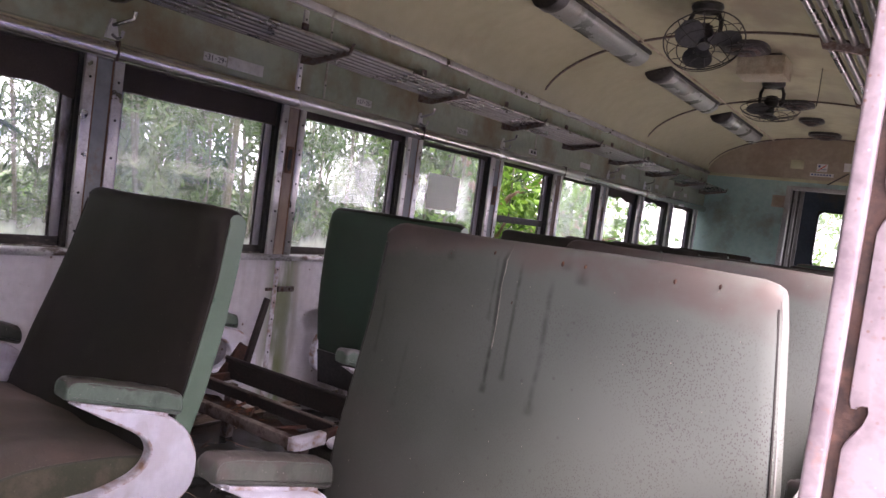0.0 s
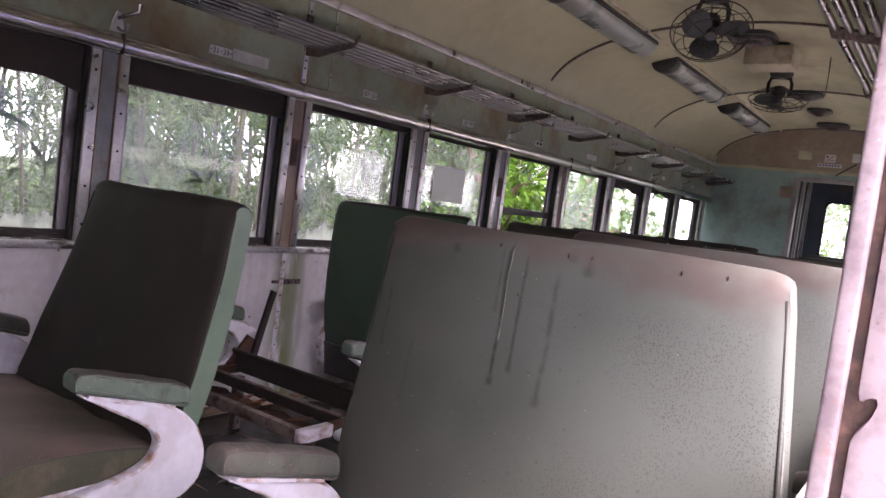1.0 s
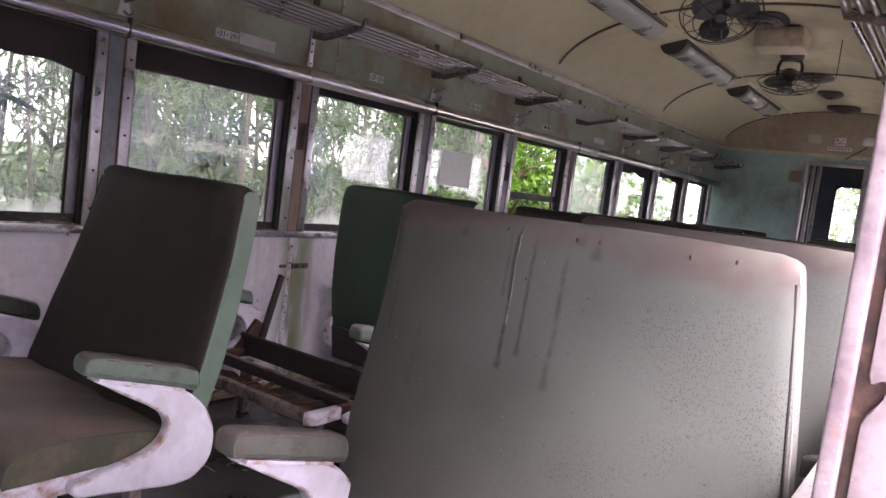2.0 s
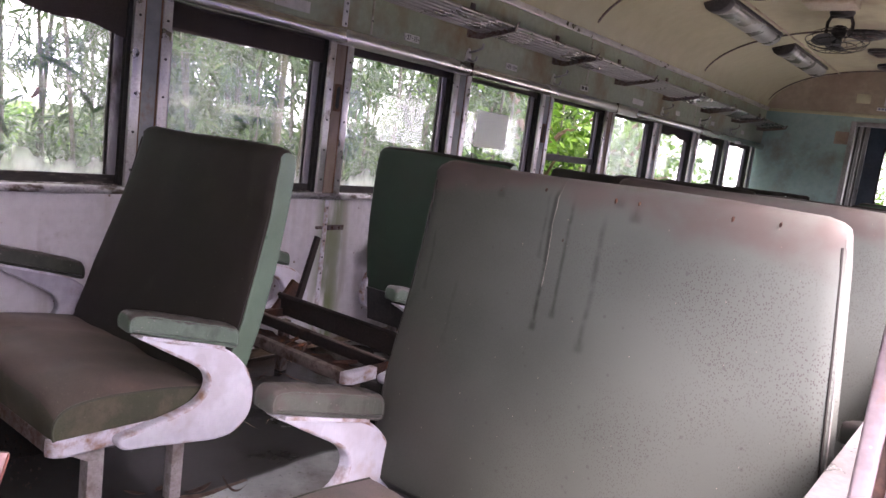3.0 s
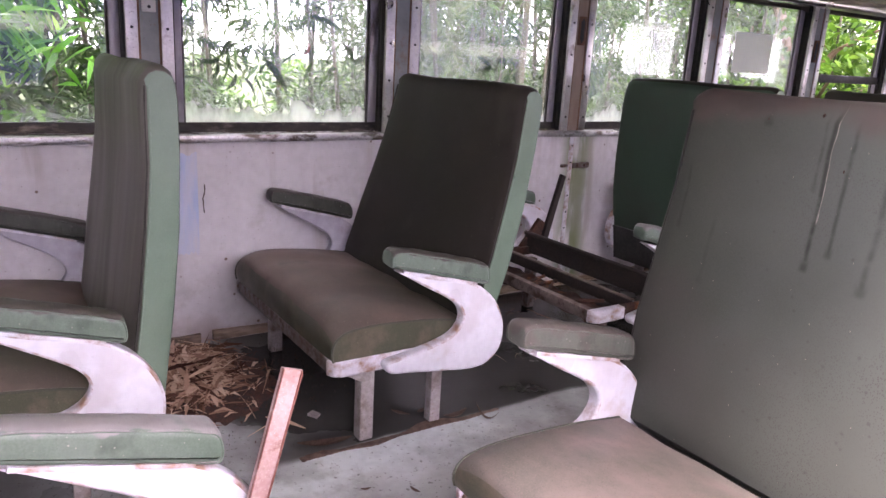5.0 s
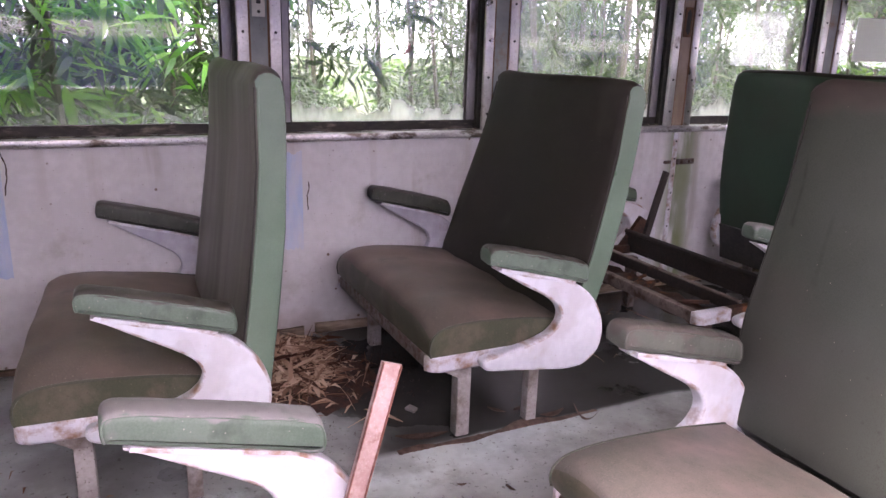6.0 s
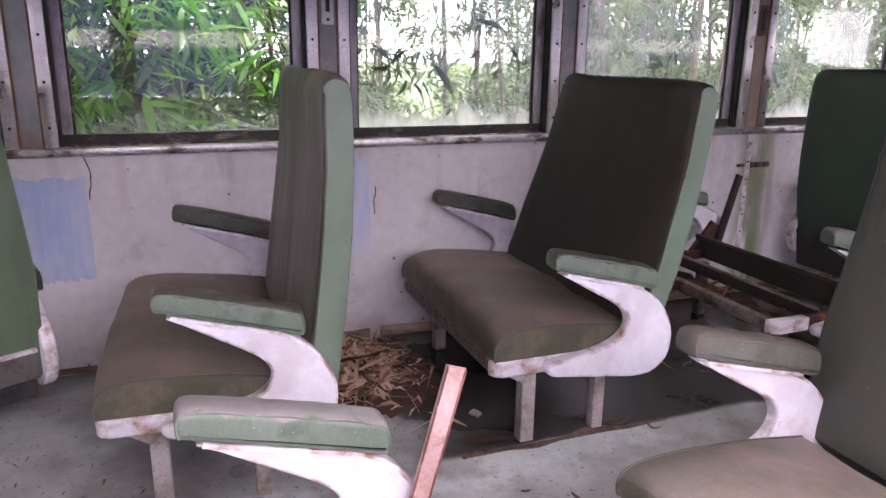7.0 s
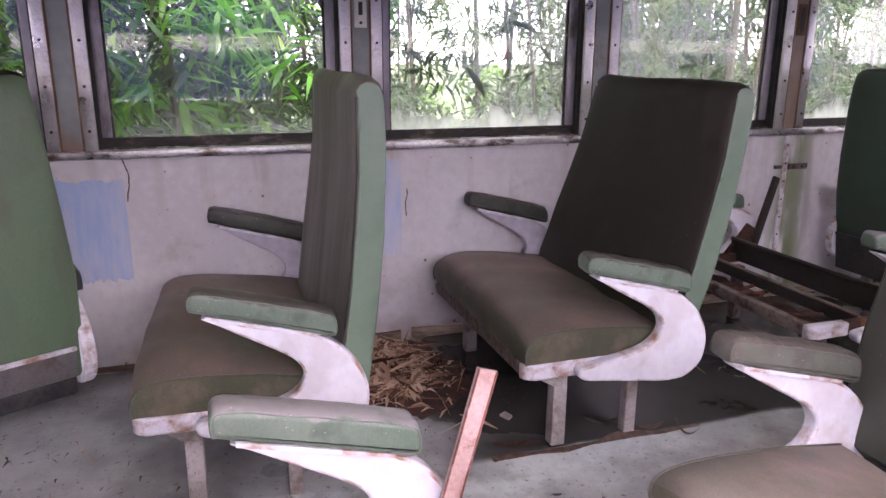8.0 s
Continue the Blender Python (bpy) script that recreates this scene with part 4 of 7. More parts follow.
def arm_pad(x0, x1):
    """Padded armrest sloping to the rear, with softly rounded long edges."""
    bm = bmesh.new()
    mid, half = (x0 + x1) / 2, (x1 - x0) / 2
    n = len(PAD)
    rings = []
    for u in (-1, -0.97, -0.92, -0.85, -0.72, -0.5, -0.2, 0.2, 0.5, 0.72, 0.85, 0.92, 0.97, 1):
        e = max(0.0, (abs(u) - 0.6) / 0.4)
        inset = 0.013 * (1 - math.sqrt(max(0.0, 1 - e * e)))
        ring = []
        for (y, z), o in zip(PAD, PAD_IN):
            crown = 0.006 * (1 - u * u) * (o[1] < -0.3)
            ring.append(bm.verts.new((mid + half * u, y + o[0] * inset, z + o[1] * inset + crown + 0.0012 * math.sin(60 * y + 4 * u))))
        rings.append(ring)
    for p, q in zip(rings, rings[1:]):
        for k in range(n):
            bm.faces.new((p[k], p[(k + 1) % n], q[(k + 1) % n], q[k]))
    bm.faces.new(rings[0])
    bm.faces.new(rings[-1][::-1])
    return bm


def build_seat(lean=9.0, label="", with_back=True, front=GRIMYSHADE, top=DUSTY, shift=0.0, wall_out=0.035, side=VINYL, rear=BACKGREENDIM, wall_pad=PADBLACK, pad=PADGRIME, kick=DARKSTEEL, trim=DARKSTEEL, welt=None, broad=0.0, twist=0.0, lift=0.0, flat=1.0, kick_low=0.180, leg_in=0.105):
    th = thing("bench_seat", label, "train seat", "carriage seats")
    w = HALF - 0.045
    cu = part("cushion", cushion_mesh(w - 0.004), [top, OLIVE], th, "dusty olive vinyl cushion")
    cu.matrix_basis = Matrix.LocRotScale((0, 0, 0.304 * (1 - flat)), None, (1, 1, flat))
    for s in (-1, 1):
        bm = bmesh.new()
        tube(bm, [(s * (w - 0.004), y, z) for y, z in CUSHION], 0.0038, 6)
        part("piping", bm, PIPING, cu)
    if with_back:
        wb = w + 0.018 + broad
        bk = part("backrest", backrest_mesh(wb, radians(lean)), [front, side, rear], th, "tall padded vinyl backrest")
        bk.matrix_basis = pose(0, 0.55 + shift, lift, 0, 0, twist) @ pose(0, -0.55, 0)
        f, t, _ = back_outline(radians(lean))
        for s in (-1, 1):
            bm = bmesh.new()
            tube(bm, [(s * (back_half(wb, z) - 0.0005), y + 0.010, z - 0.004) for y, z in f[1:]], 0.0032, 6)
            part("piping", bm, welt if welt and s > 0 else side, bk)
            bm = bmesh.new()
            tube(bm, [(s * (back_half(wb, z) - 0.0065), y + 0.0030, z - 0.004) for y, z in f[1:]], 0.0026, 5)
            part("seam", bm, SEAM, bk)
        part("rear_bar", boxes(((-w, 0.50, 0.19), (w, 0.54, 0.25)), bevel=0.01), DARKSTEEL, th)
        kp = part("kick_plate", prism([(0.583, 0.352), (0.583 - 0.157 * (0.352 - kick_low), kick_low), (0.589 - 0.157 * (0.352 - kick_low), kick_low - 0.002), (0.590, 0.351)], "x", -w + 0.01, w - 0.01, bevel=0.001), kick, th, "steel kick plate")
        part("edge_trim", prism([(0.580, 0.350), (0.593, 0.349), (0.595, 0.360), (0.582, 0.361)], "x", -w + 0.008, w - 0.008, bevel=0.002), trim, kp)
    part("front_bar", boxes(((-w + 0.037, 0.0, 0.258), (w - 0.037, 0.04, 0.304)), bevel=0.006), GRIMEBAR, th, "grey front bar flecked with rust")
    for s in (-1, 1):
        a, b = sorted((s * w, s * (w - 0.035)))
        o_, i_ = (s * (w + 0.001), s * (w - 0.036))
        plan_ = [(i_, -0.003), (o_ - s * 0.034, -0.003)] + [(o_ - s * 0.034 * (1 - math.sin(v)), 0.031 - 0.034 * math.cos(v)) for v in [math.pi / 2 * q / 6 for q in range(1, 7)]] + [(o_, 0.50), (i_, 0.50)]
        part("side_bar", prism(plan_, "z", 0.254, 0.304, bevel=0.006, seg=3), RIM, th)
    part("rear_rail", boxes(((-w + 0.036, 0.46, 0.261), (w - 0.036, 0.495, 0.304)), bevel=0.006), GRIMEBAR, th)
    for s in (-1, 1):
        out = wall_out if s < 0 else 0.0
        a, b = sorted((s * (HALF - 0.040 + out), s * (HALF + out)))
        sp = part("side_casting", side_casting(a, b), [CASTSHADE, CASTSHADE] if s < 0 and wall_out else [ENAMEL, RIM], th, "white enamelled side casting, rusty at the rim")
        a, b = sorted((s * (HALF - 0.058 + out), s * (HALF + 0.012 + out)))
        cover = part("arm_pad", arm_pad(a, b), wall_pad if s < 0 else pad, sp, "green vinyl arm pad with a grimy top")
        strip = prism([(0.200, 0.572), (0.470, 0.505), (0.472, 0.512), (0.202, 0.580)], "x", a + 0.008, b - 0.004)
        part("pad_base", strip, RIM, sp, smooth=False)
        for e in (a + 0.004, b - 0.004):
            bm = bmesh.new()
            tube(bm, [(e, y + o[0] * 0.003, z + o[1] * 0.003 + 0.0012 * math.sin(60 * y)) for (y, z), o in list(zip(PAD, PAD_IN))[3:46]], 0.0026, 6)
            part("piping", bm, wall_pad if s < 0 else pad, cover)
        x = s * (HALF - leg_in)
        for y, h in ((0.140, 0.0235), (0.40, 0.020)):
            part("leg", boxes(((x - h, y - h, 0.0), (x + h, y + h, 0.238)), bevel=0.004), LEGPAINT, th)
        part("leg_bracket", boxes(((x - 0.022, 0.06, 0.236), (x + 0.022, 0.43, 0.262)), bevel=0.004), LEGPAINT, th)
        part("leg_bracket", prism([(0.062, 0.238), (0.119, 0.205), (0.162, 0.205), (0.162, 0.238)], "x", x - 0.025, x + 0.025, bevel=0.003), LEGPAINT, th)
    return th


SX_F, SX_N = -1.79 - HALF, -0.69
FRONT = 0.85
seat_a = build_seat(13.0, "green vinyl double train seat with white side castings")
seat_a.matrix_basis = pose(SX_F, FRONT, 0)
seat_b = build_seat(3.0, "green vinyl double train seat with a nearly upright back", front=GRIMYLIT, shift=0.016, twist=2.6)
seat_b.matrix_basis = pose(SX_F, FRONT - ROW - 0.003, 0, 0, 0, -3.7)
seat_c = build_seat(-1.0, "green vinyl double train seat turned askew towards the wall", rear=BACKGREENLIT, kick=KICK, trim=RIM, wall_out=0.0, kick_low=0.268, leg_in=0.34)
seat_c.matrix_basis = pose(-2.559, -1.076, 0, 0, 0, -62)
copy_thing(seat_a, pose(SX_F, FRONT - 3.3 * ROW, 0))
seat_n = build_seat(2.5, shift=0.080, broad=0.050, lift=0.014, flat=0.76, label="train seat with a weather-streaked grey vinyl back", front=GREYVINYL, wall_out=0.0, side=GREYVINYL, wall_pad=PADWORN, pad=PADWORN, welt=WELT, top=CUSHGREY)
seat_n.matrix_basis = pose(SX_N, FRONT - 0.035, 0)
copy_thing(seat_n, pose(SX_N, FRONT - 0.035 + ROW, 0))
seat_d = build_seat(4.0, "train seat turned round, showing its shaded green back panel", wall_out=0.0)
seat_d.matrix_basis = pose(SX_F, FRONT + 2 * ROW + 0.56, 0, 0, 0, 180)
for k in range(3, 8):
    copy_thing(seat_a, pose(SX_F, FRONT + k * ROW, 0))
for k in range(2, 8):
    if k in (2, 3, 6):
        copy_thing(seat_d, pose(SX_N, FRONT + k * ROW + 0.56, 0, 0, 0, 180))
    else:
        copy_thing(seat_a, pose(SX_N, FRONT + k * ROW, 0))
for k in (-3, -2):
    copy_thing(seat_a, pose(SX_N, FRONT + k * ROW, 0))

# rusty tacks along the top of the weathered back
nf_, nt_, _ = back_outline(radians(2.5))
for dx, z in ((-0.253, 1.094), (-0.137, 1.112), (0.032, 1.112), (0.084, 1.114), (0.273, 1.114), (0.358, 1.118), (-0.075, 1.01)):
    for (ya, za), (yb, zb) in zip(nf_ + nt_[:3], nf_[1:] + nt_[:3]):
        if za <= z <= zb:
            y = ya + (yb - ya) * (z - za) / (zb - za) - 0.012 * (1 - (abs(dx) / 0.473) ** 6)
    bm = bmesh.new()
    disc(bm, (0, 0, 0), 0.0016 + 0.0014 * abs(math.sin(40 * dx)), (0.3 * math.sin(9 * dx), 1, 0.2), 0.005, 7)
    tk = part("tack", bm, RUST, seat_n)
    tk.location = (dx, y + 0.080, z + 0.014)
    tk.scale = (0.8, 1, 1.2 + abs(math.sin(25 * dx)))


# ---- fittings of the walls and the ceiling ----
PLATE = material("white_enamel_plate", ((0.52, 0.51, 0.48), (0.64, 0.63, 0.60)), 0.4, scale=9, bump=0.05, stain=(0.25, 0.17, 0.1), stain_scale=12, stain_at=(0.62, 0.75))
INK = material("black_lettering", ((0.02, 0.02, 0.02), (0.035, 0.035, 0.035)), 0.5, bump=0)
LAMPGLASS = material("dusty_opal_lamp_cover", ((0.175, 0.190, 0.172), (0.245, 0.260, 0.240)), 0.3, scale=4, bump=0.06, stain=(0.22, 0.19, 0.15), stain_scale=3, stain_at=(0.5, 0.8))
FANBLACK = material("black_fan_enamel", ((0.018, 0.017, 0.017), (0.04, 0.037, 0.035)), 0.45, 0.2, scale=18, bump=0.15)
FANBLADE = material("dusty_grey_fan_blade", ((0.05, 0.055, 0.058), (0.09, 0.095, 0.098)), 0.5, 0.3, scale=8, bump=0.1)
STEELTUBE = material("tarnished_steel_tube", ((0.27, 0.26, 0.25), (0.35, 0.34, 0.33)), 0.30, 0.95, scale=3, fine=60, bump=0.0, stain=(0.18, 0.13, 0.10), stain_scale=3, stain_at=(0.55, 0.8))
DOORBLUE = material("dark_blue_door_paint", ((0.035, 0.05, 0.075), (0.06, 0.08, 0.11)), 0.45, scale=3, bump=0.08, stain=(0.09, 0.075, 0.06), stain_scale=3, stain_at=(0.55, 0.75))
BOXCREAM = material("grimy_cream_metal", ((0.29, 0.25, 0.18), (0.40, 0.35, 0.26)), 0.6, scale=6, bump=0.1, stain=(0.18, 0.12, 0.07), stain_scale=5, stain_at=(0.5, 0.7))
POSTPINK = material("weathered_pinkish_white_paint", ((0.165, 0.130, 0.140), (0.25, 0.205, 0.216)), 0.4, scale=16, fine=120, bump=0.25,
                    stain=(0.26, 0.12, 0.08), stain_scale=22, stain_at=(0.60, 0.74))
speckle(POSTPINK, (0.16, 0.08, 0.055), 120, 0.24, 0.85, "World", zone_scale=9.0, zone_at=(0.40, 0.60))
speckle(POSTPINK, (0.46, 0.41, 0.43), 80, 0.14, 0.7, "World", zone_scale=9.0, zone_at=(0.40, 0.60), shift=(2, 4, 6))
BOXSTRIP = material("thin_cream_strip_paint", ((0.36, 0.35, 0.28), (0.46, 0.44, 0.36)), 0.5, scale=9, bump=0.1, stain=(0.2, 0.14, 0.08), stain_scale=8, stain_at=(0.55, 0.7))
GROOVE = material("brown_grimy_track", ((0.022, 0.011, 0.008), (0.060, 0.030, 0.021)), 0.55, 0.1, scale=30, fine=160, bump=0.6, stain=(0.11, 0.055, 0.038), stain_scale=24, stain_at=(0.52, 0.66))


def text(parent, body, size, at, turn, mat, name="lettering"):
    cu = bpy.data.curves.new(name, "FONT")
    cu.body, cu.size, cu.extrude, cu.align_x, cu.align_y = body, size, 0.0006, "CENTER", "CENTER"
    cu.materials.append(mat)
    tmp = new(name, cu)
    me = bpy.data.meshes.new_from_object(tmp.evaluated_get(bpy.context.evaluated_depsgraph_get()))
    bpy.data.objects.remove(tmp)
    ob = new(name, me)
    ob.parent = parent
    ob.matrix_basis = pose(*at, *turn)
    return ob


# seams of the upper panels, covered by narrow strips, and the aluminium strip on the lower wall
def cover_strip(name, x, s, y, z0, z1, w, mat, n, label):
    a, b = sorted((x, x + s * 0.006))
    th = part(name, boxes(((a, y - w / 2, z0), (b, y + w / 2, z1)), bevel=0.002), mat)
    tagged(th, label, "trim", "cover strips", "structure")
    studs("screw", th, [(x + s * 0.007, y, z0 + (k + 0.5) * (z1 - z0) / n) for k in range(n)], 0.005, 0.004, DARKSTEEL)
    return th


for k in (-2, 0, 1, 2, 3, 4):
    cover_strip("cover_strip", XF, 1, 2.690 + 2 * PITCH * k, 0.02, SILL - 0.035, 0.030, RIM, 9, "narrow screwed aluminium strip over a wall seam")

for yj in (2.87, 5.30, 7.73):
    cover_strip("cover_strip", XF + 0.006, 1, yj, RAIL + 0.075, CORNICE - 0.022, 0.014, BOXSTRIP, 3, "thin cream strip over a seam of the upper wall")

# lower wall: shallow seam lines and a rotten wooden skirting under the far windows
WOOD = material("rotten_wood", ((0.24, 0.165, 0.115), (0.44, 0.335, 0.26)), 0.85, scale=10, fine=80, bump=0.5, stretch=(1, 0.2, 1), stain=(0.05, 0.035, 0.025), stain_scale=7, stain_at=(0.45, 0.6))
rnd = random.Random(5)
bm = bmesh.new()
y = -4.6
while y < 9.8:
    ln = rnd.uniform(0.10, 0.34)
    h = rnd.uniform(0.030, 0.052)
    prism([(y, 0.006), (y + ln * 0.4, rnd.uniform(0.004, 0.016)), (y + ln, 0.006), (y + ln, h * rnd.uniform(0.6, 1.1)), (y + ln * 0.55, h * rnd.uniform(0.8, 1.2)), (y, h)], "x", XF, XF + rnd.uniform(0.006, 0.018), bm=bm)
    y += ln + rnd.choice((0.003, 0.004, 0.012, 0.05))
tagged(part("skirting", bm, WOOD, smooth=False), "rotten broken wooden skirting along the wall foot", "skirting", kind="structure")

# panel joints in the lower wall
for yj, z0 in ((-1.30, 0.04), (1.66, 0.04), (3.68, 0.04), (4.70, 0.04), (5.71, 0.04)):
    tagged(part("wall_joint", boxes(((XF - 0.001, yj - 0.003, z0), (XF + 0.0025, yj + 0.003, SILL - 0.035))), GROOVE, smooth=False), "dark open joint between wall panels", "trim", "wall joints", "structure")
tagged(part("wall_joint", boxes(((XF, 0.604, 0.05), (XF + 0.004, 0.624, SILL - 0.035)), bevel=0.001), ENAMEL), "white painted cover strip on a wall joint", "trim", "wall joints", "structure")




def wall_crack(points):
    """A thin ragged crack in the paint."""
    bm = bmesh.new()
    line = []
    for (ya, za), (yb, zb) in zip(points, points[1:]):
        line += [(XF + 0.0005, ya + (yb - ya) * q / 4 + 0.004 * noise.noise(Vector((za * 50, q, 3))), za + (zb - za) * q / 4) for q in range(4)]
    tube(bm, line, [0.0016 + 0.0012 * abs(math.sin(2.3 * k)) for k in range(len(line))], 5)
    return tagged(part("wall_crack", bm, GROOVE), "thin ragged crack in the wall paint", "crack", "wall cracks", "structure")


wall_crack([(-0.288, 0.822), (-0.282, 0.80), (-0.272, 0.77), (-0.276, 0.71), (-0.288, 0.65)])
wall_crack([(0.777, 0.66), (0.779, 0.63), (0.769, 0.605), (0.773, 0.56), (0.774, 0.54)])


def blue_patch(y0, y1, z0, z1, seed):
    r = random.Random(seed)
    n = 26
    up = [(y0 + (y1 - y0) * k / n, z1 + 0.006 * math.sin(0.5 * k + seed) + r.uniform(-0.004, 0.004)) for k in range(n + 1)]
    dn = [(y0 + (y1 - y0) * k / n, z0 + r.choice((-0.008, -0.003, 0.0, 0.004, 0.008)) + r.uniform(-0.004, 0.004)) for k in range(n, -1, -1)]
    th = part("paint_patch", prism(up + dn, "x", XF - 0.001, XF + 0.0015), BLUEPAINT, smooth=False)
    return tagged(th, "brushed-on patch of pale blue paint on the wall", "paint patch", "blue paint patches", "structure")


blue_patch(-0.52, -0.290, 0.368, 0.748, 1)
blue_patch(0.628, 0.752, 0.382, 0.780, 2)
blue_patch(1.56, 1.66, 0.50, 0.78, 3)

# short slotted bracket left on the wall beside the seam strip
th = thing("wall_bracket", "short rusty slotted bracket screwed to the wall", "bracket")
part("bar", boxes(((XF, 2.625, 0.662), (XF + 0.012, 2.668, 0.678)), ((XF, 2.708, 0.656), (XF + 0.012, 2.82, 0.684)), bevel=0.002), GRIMEBAR, th)
for yy in (2.735, 2.785):
    bm = bmesh.new()
    disc(bm, (XF + 0.012, yy, 0.670), 0.007, (1, 0, 0), 0.004, 10)
    part("hole", bm, RUST, th)

# rust-framed latch plates on the posts
for yp, zp, white in ((POST0 + PITCH, 1.36, True), (POST0 + 3 * PITCH, 1.355, False), (POST0 + 5 * PITCH, 1.355, False), (POST0 + 7 * PITCH, 1.355, False)):
    th = thing("latch_plate", "white latch plate with screw holes on a window post" if white else "rusty latch plate with a dark slot on a window post", "latch plate")
    part("plate", boxes(((XF, yp - 0.024, zp - 0.07), (XF + 0.007, yp + 0.024, zp + 0.07)), bevel=0.003), PLATE if white else SEAMRUST, th)
    sw, sh = (0.008, 0.024) if white else (0.0125, 0.048)
    part("slot", boxes(((XF + 0.006, yp - sw, zp - sh), (XF + 0.0085, yp + sw, zp + sh)), bevel=0.002), INK, th)
    for dz in (-0.052, 0.052):
        bm = bmesh.new()
        disc(bm, (XF + 0.008, yp, zp + dz), 0.006, (1, 0, 0), 0.004, 10)
        part("screw", bm, INK, th)

# seat number plates
for k, (words, y) in enumerate((("31  29", 2.155), ("27  25", 3.197), ("23  21", 4.228), ("19  17", 5.273))):
    readable = k < 3
    th = thing("seat_number_plate", "small white enamel seat number plate above the window", "number plate", "seat number plates")
    part("plate", boxes(((XF + 0.005, y - 0.063, 1.733), (XF + 0.012, y + 0.063, 1.773)), bevel=0.002), PLATE, th)
    if readable:
        text(th, words, 0.036, (XF + 0.0125, y, 1.752), (90, 0, 90), INK)
        for dy in (-0.054, 0.0, 0.054):
            bm = bmesh.new()
            disc(bm, (XF + 0.0125, y + dy, 1.753), 0.0035, (1, 0, 0), 0.002, 8)
            part("dot", bm, INK, th)
    else:
        part("lettering", boxes(((XF + 0.012, y - 0.045, 1.742), (XF + 0.0127, y - 0.008, 1.765)), ((XF + 0.012, y + 0.008, 1.742), (XF + 0.0127, y + 0.045, 1.765))), INK, th)
for y0, y1, z0, z1 in ((2.226, 2.440, 1.730, 1.784), (6.19, 6.41, 1.745, 1.793)):
    th = part("blank_plate", boxes(((XF + 0.005, y0, z0), (XF + 0.011, y1, z1)), bevel=0.003), PLATE)
    tagged(th, "blank faded white plate screwed above the window", "plate", "blank plates")
for y in (7.26, 8.3, 9.4):
    th = part("small_plate", boxes(((XF + 0.005, y - 0.05, 1.752), (XF + 0.011, y + 0.05, 1.795)), bevel=0.002), PLATE)
    tagged(th, "small white plate above the window", "plate", "small plates")


# coat hooks on the rail
def coat_hook(y, bent=0.0):
    th = thing("coat_hook", "double metal coat hook on a white bracket above the rail", "coat hook", "coat hooks", at=(XF + 0.006, y, 1.757))
    bm = bmesh.new()
    prism([(-0.030, -0.045), (0.030, -0.045), (0.020, 0.0), (0.008, 0.035), (-0.008, 0.035), (-0.020, 0.0)], "x", 0.0, 0.012, bevel=0.003, bm=bm)
    part("bracket", bm, PLATE, th)
    bm = bmesh.new()
    tube(bm, [(0.01, 0, 0.01), (0.05, 0.01, 0.02), (0.085, 0.02 + bent, 0.04), (0.09, 0.022 + bent, 0.07)], [0.008, 0.007, 0.007, 0.010], 8)
    part("upper_hook", bm, STEELTUBE, th)
    bm = bmesh.new()
    tube(bm, [(0.01, 0, -0.03), (0.04, 0.006, -0.045), (0.06, 0.012, -0.035), (0.064, 0.014, -0.012)], [0.007, 0.006, 0.006, 0.008], 8)
    part("lower_hook", bm, STEELTUBE, th)
    return th


for k in (0, 2, 4, 5, 7, 8, 9):
    coat_hook(POST0 + k * PITCH + (0.008 if k != 5 else 0.018), 0.01 * (k % 3))

# rail sleeves at the joints
for k in range(-2, 5):
    yj = POST0 + 2 * PITCH * k + 0.022
    tagged(part("rail_joint", boxes(((XF + 0.0, yj - 0.003, RAIL - 0.013), (XF + 0.0545, yj + 0.003, RAIL + 0.069)), bevel=0.001), GROOVE), "open joint in the aluminium rail", "trim", "rail joints", "structure")


# luggage racks
def rack(name, x, s, y0, y1):
    th = thing(name, "long luggage rack of tarnished steel tubes on dark brackets", "luggage rack", "luggage racks")
    for u, r in ((0.105, 0.006), (0.130, 0.007), (0.172, 0.0125), (0.214, 0.0125), (0.256, 0.0125), (0.298, 0.0125), (0.340, 0.0125)):
        bm = bmesh.new()
        tube(bm, [(x + s * u, y0, 1.871 + 0.145 * u), (x + s * u, y1, 1.871 + 0.145 * u)], r, 12)
        part("tube", bm, STEELTUBE, th)
    for k in range(-4, 11):
        y = POST0 + PITCH * k - 0.008
        if not y0 < y < y1:
            continue
        bm = bmesh.new()
        prism([(x + s * 0.006, 1.856), (x + s * 0.10, 1.846), (x + s * 0.35, 1.893), (x + s * 0.372, 1.950), (x + s * 0.360, 1.940), (x + s * 0.348, 1.916), (x + s * 0.12, 1.877), (x + s * 0.006, 1.898)], "y", y - 0.009, y + 0.009, bevel=0.003, bm=bm)
        br = part("bracket", bm, GRIMEBAR, th)
        a, b = sorted((x + s * 0.004, x + s * 0.016))
        if k in (-1, 1, 3):
            part("wall_strap", box(bmesh.new(), (a, y - 0.016, 1.715), (b, y + 0.016, 2.13), 0.003), ALU, br)
            studs("bolt", br, [(x + s * 0.017, y, z) for z in (1.73, 1.79, 1.83, 1.90, 2.0, 2.08)], 0.006, 0.005, DARKSTEEL)
        else:
            a, b = sorted((x + s * 0.004, x + s * 0.013))
            part("foot_plate", box(bmesh.new(), (a, y - 0.021, 1.856), (b, y + 0.021, 1.912), 0.004), GRIMEBAR, br)
            studs("bolt", br, [(x + s * 0.015, y, 1.886)], 0.008, 0.007, DARKSTEEL)
        a, b = sorted((x + s * 0.004, x + s * 0.020))
        part("stay_plate", box(bmesh.new(), (a, y - 0.020, 2.015), (b, y + 0.020, 2.062), 0.004), GRIMEBAR, br)
    return th


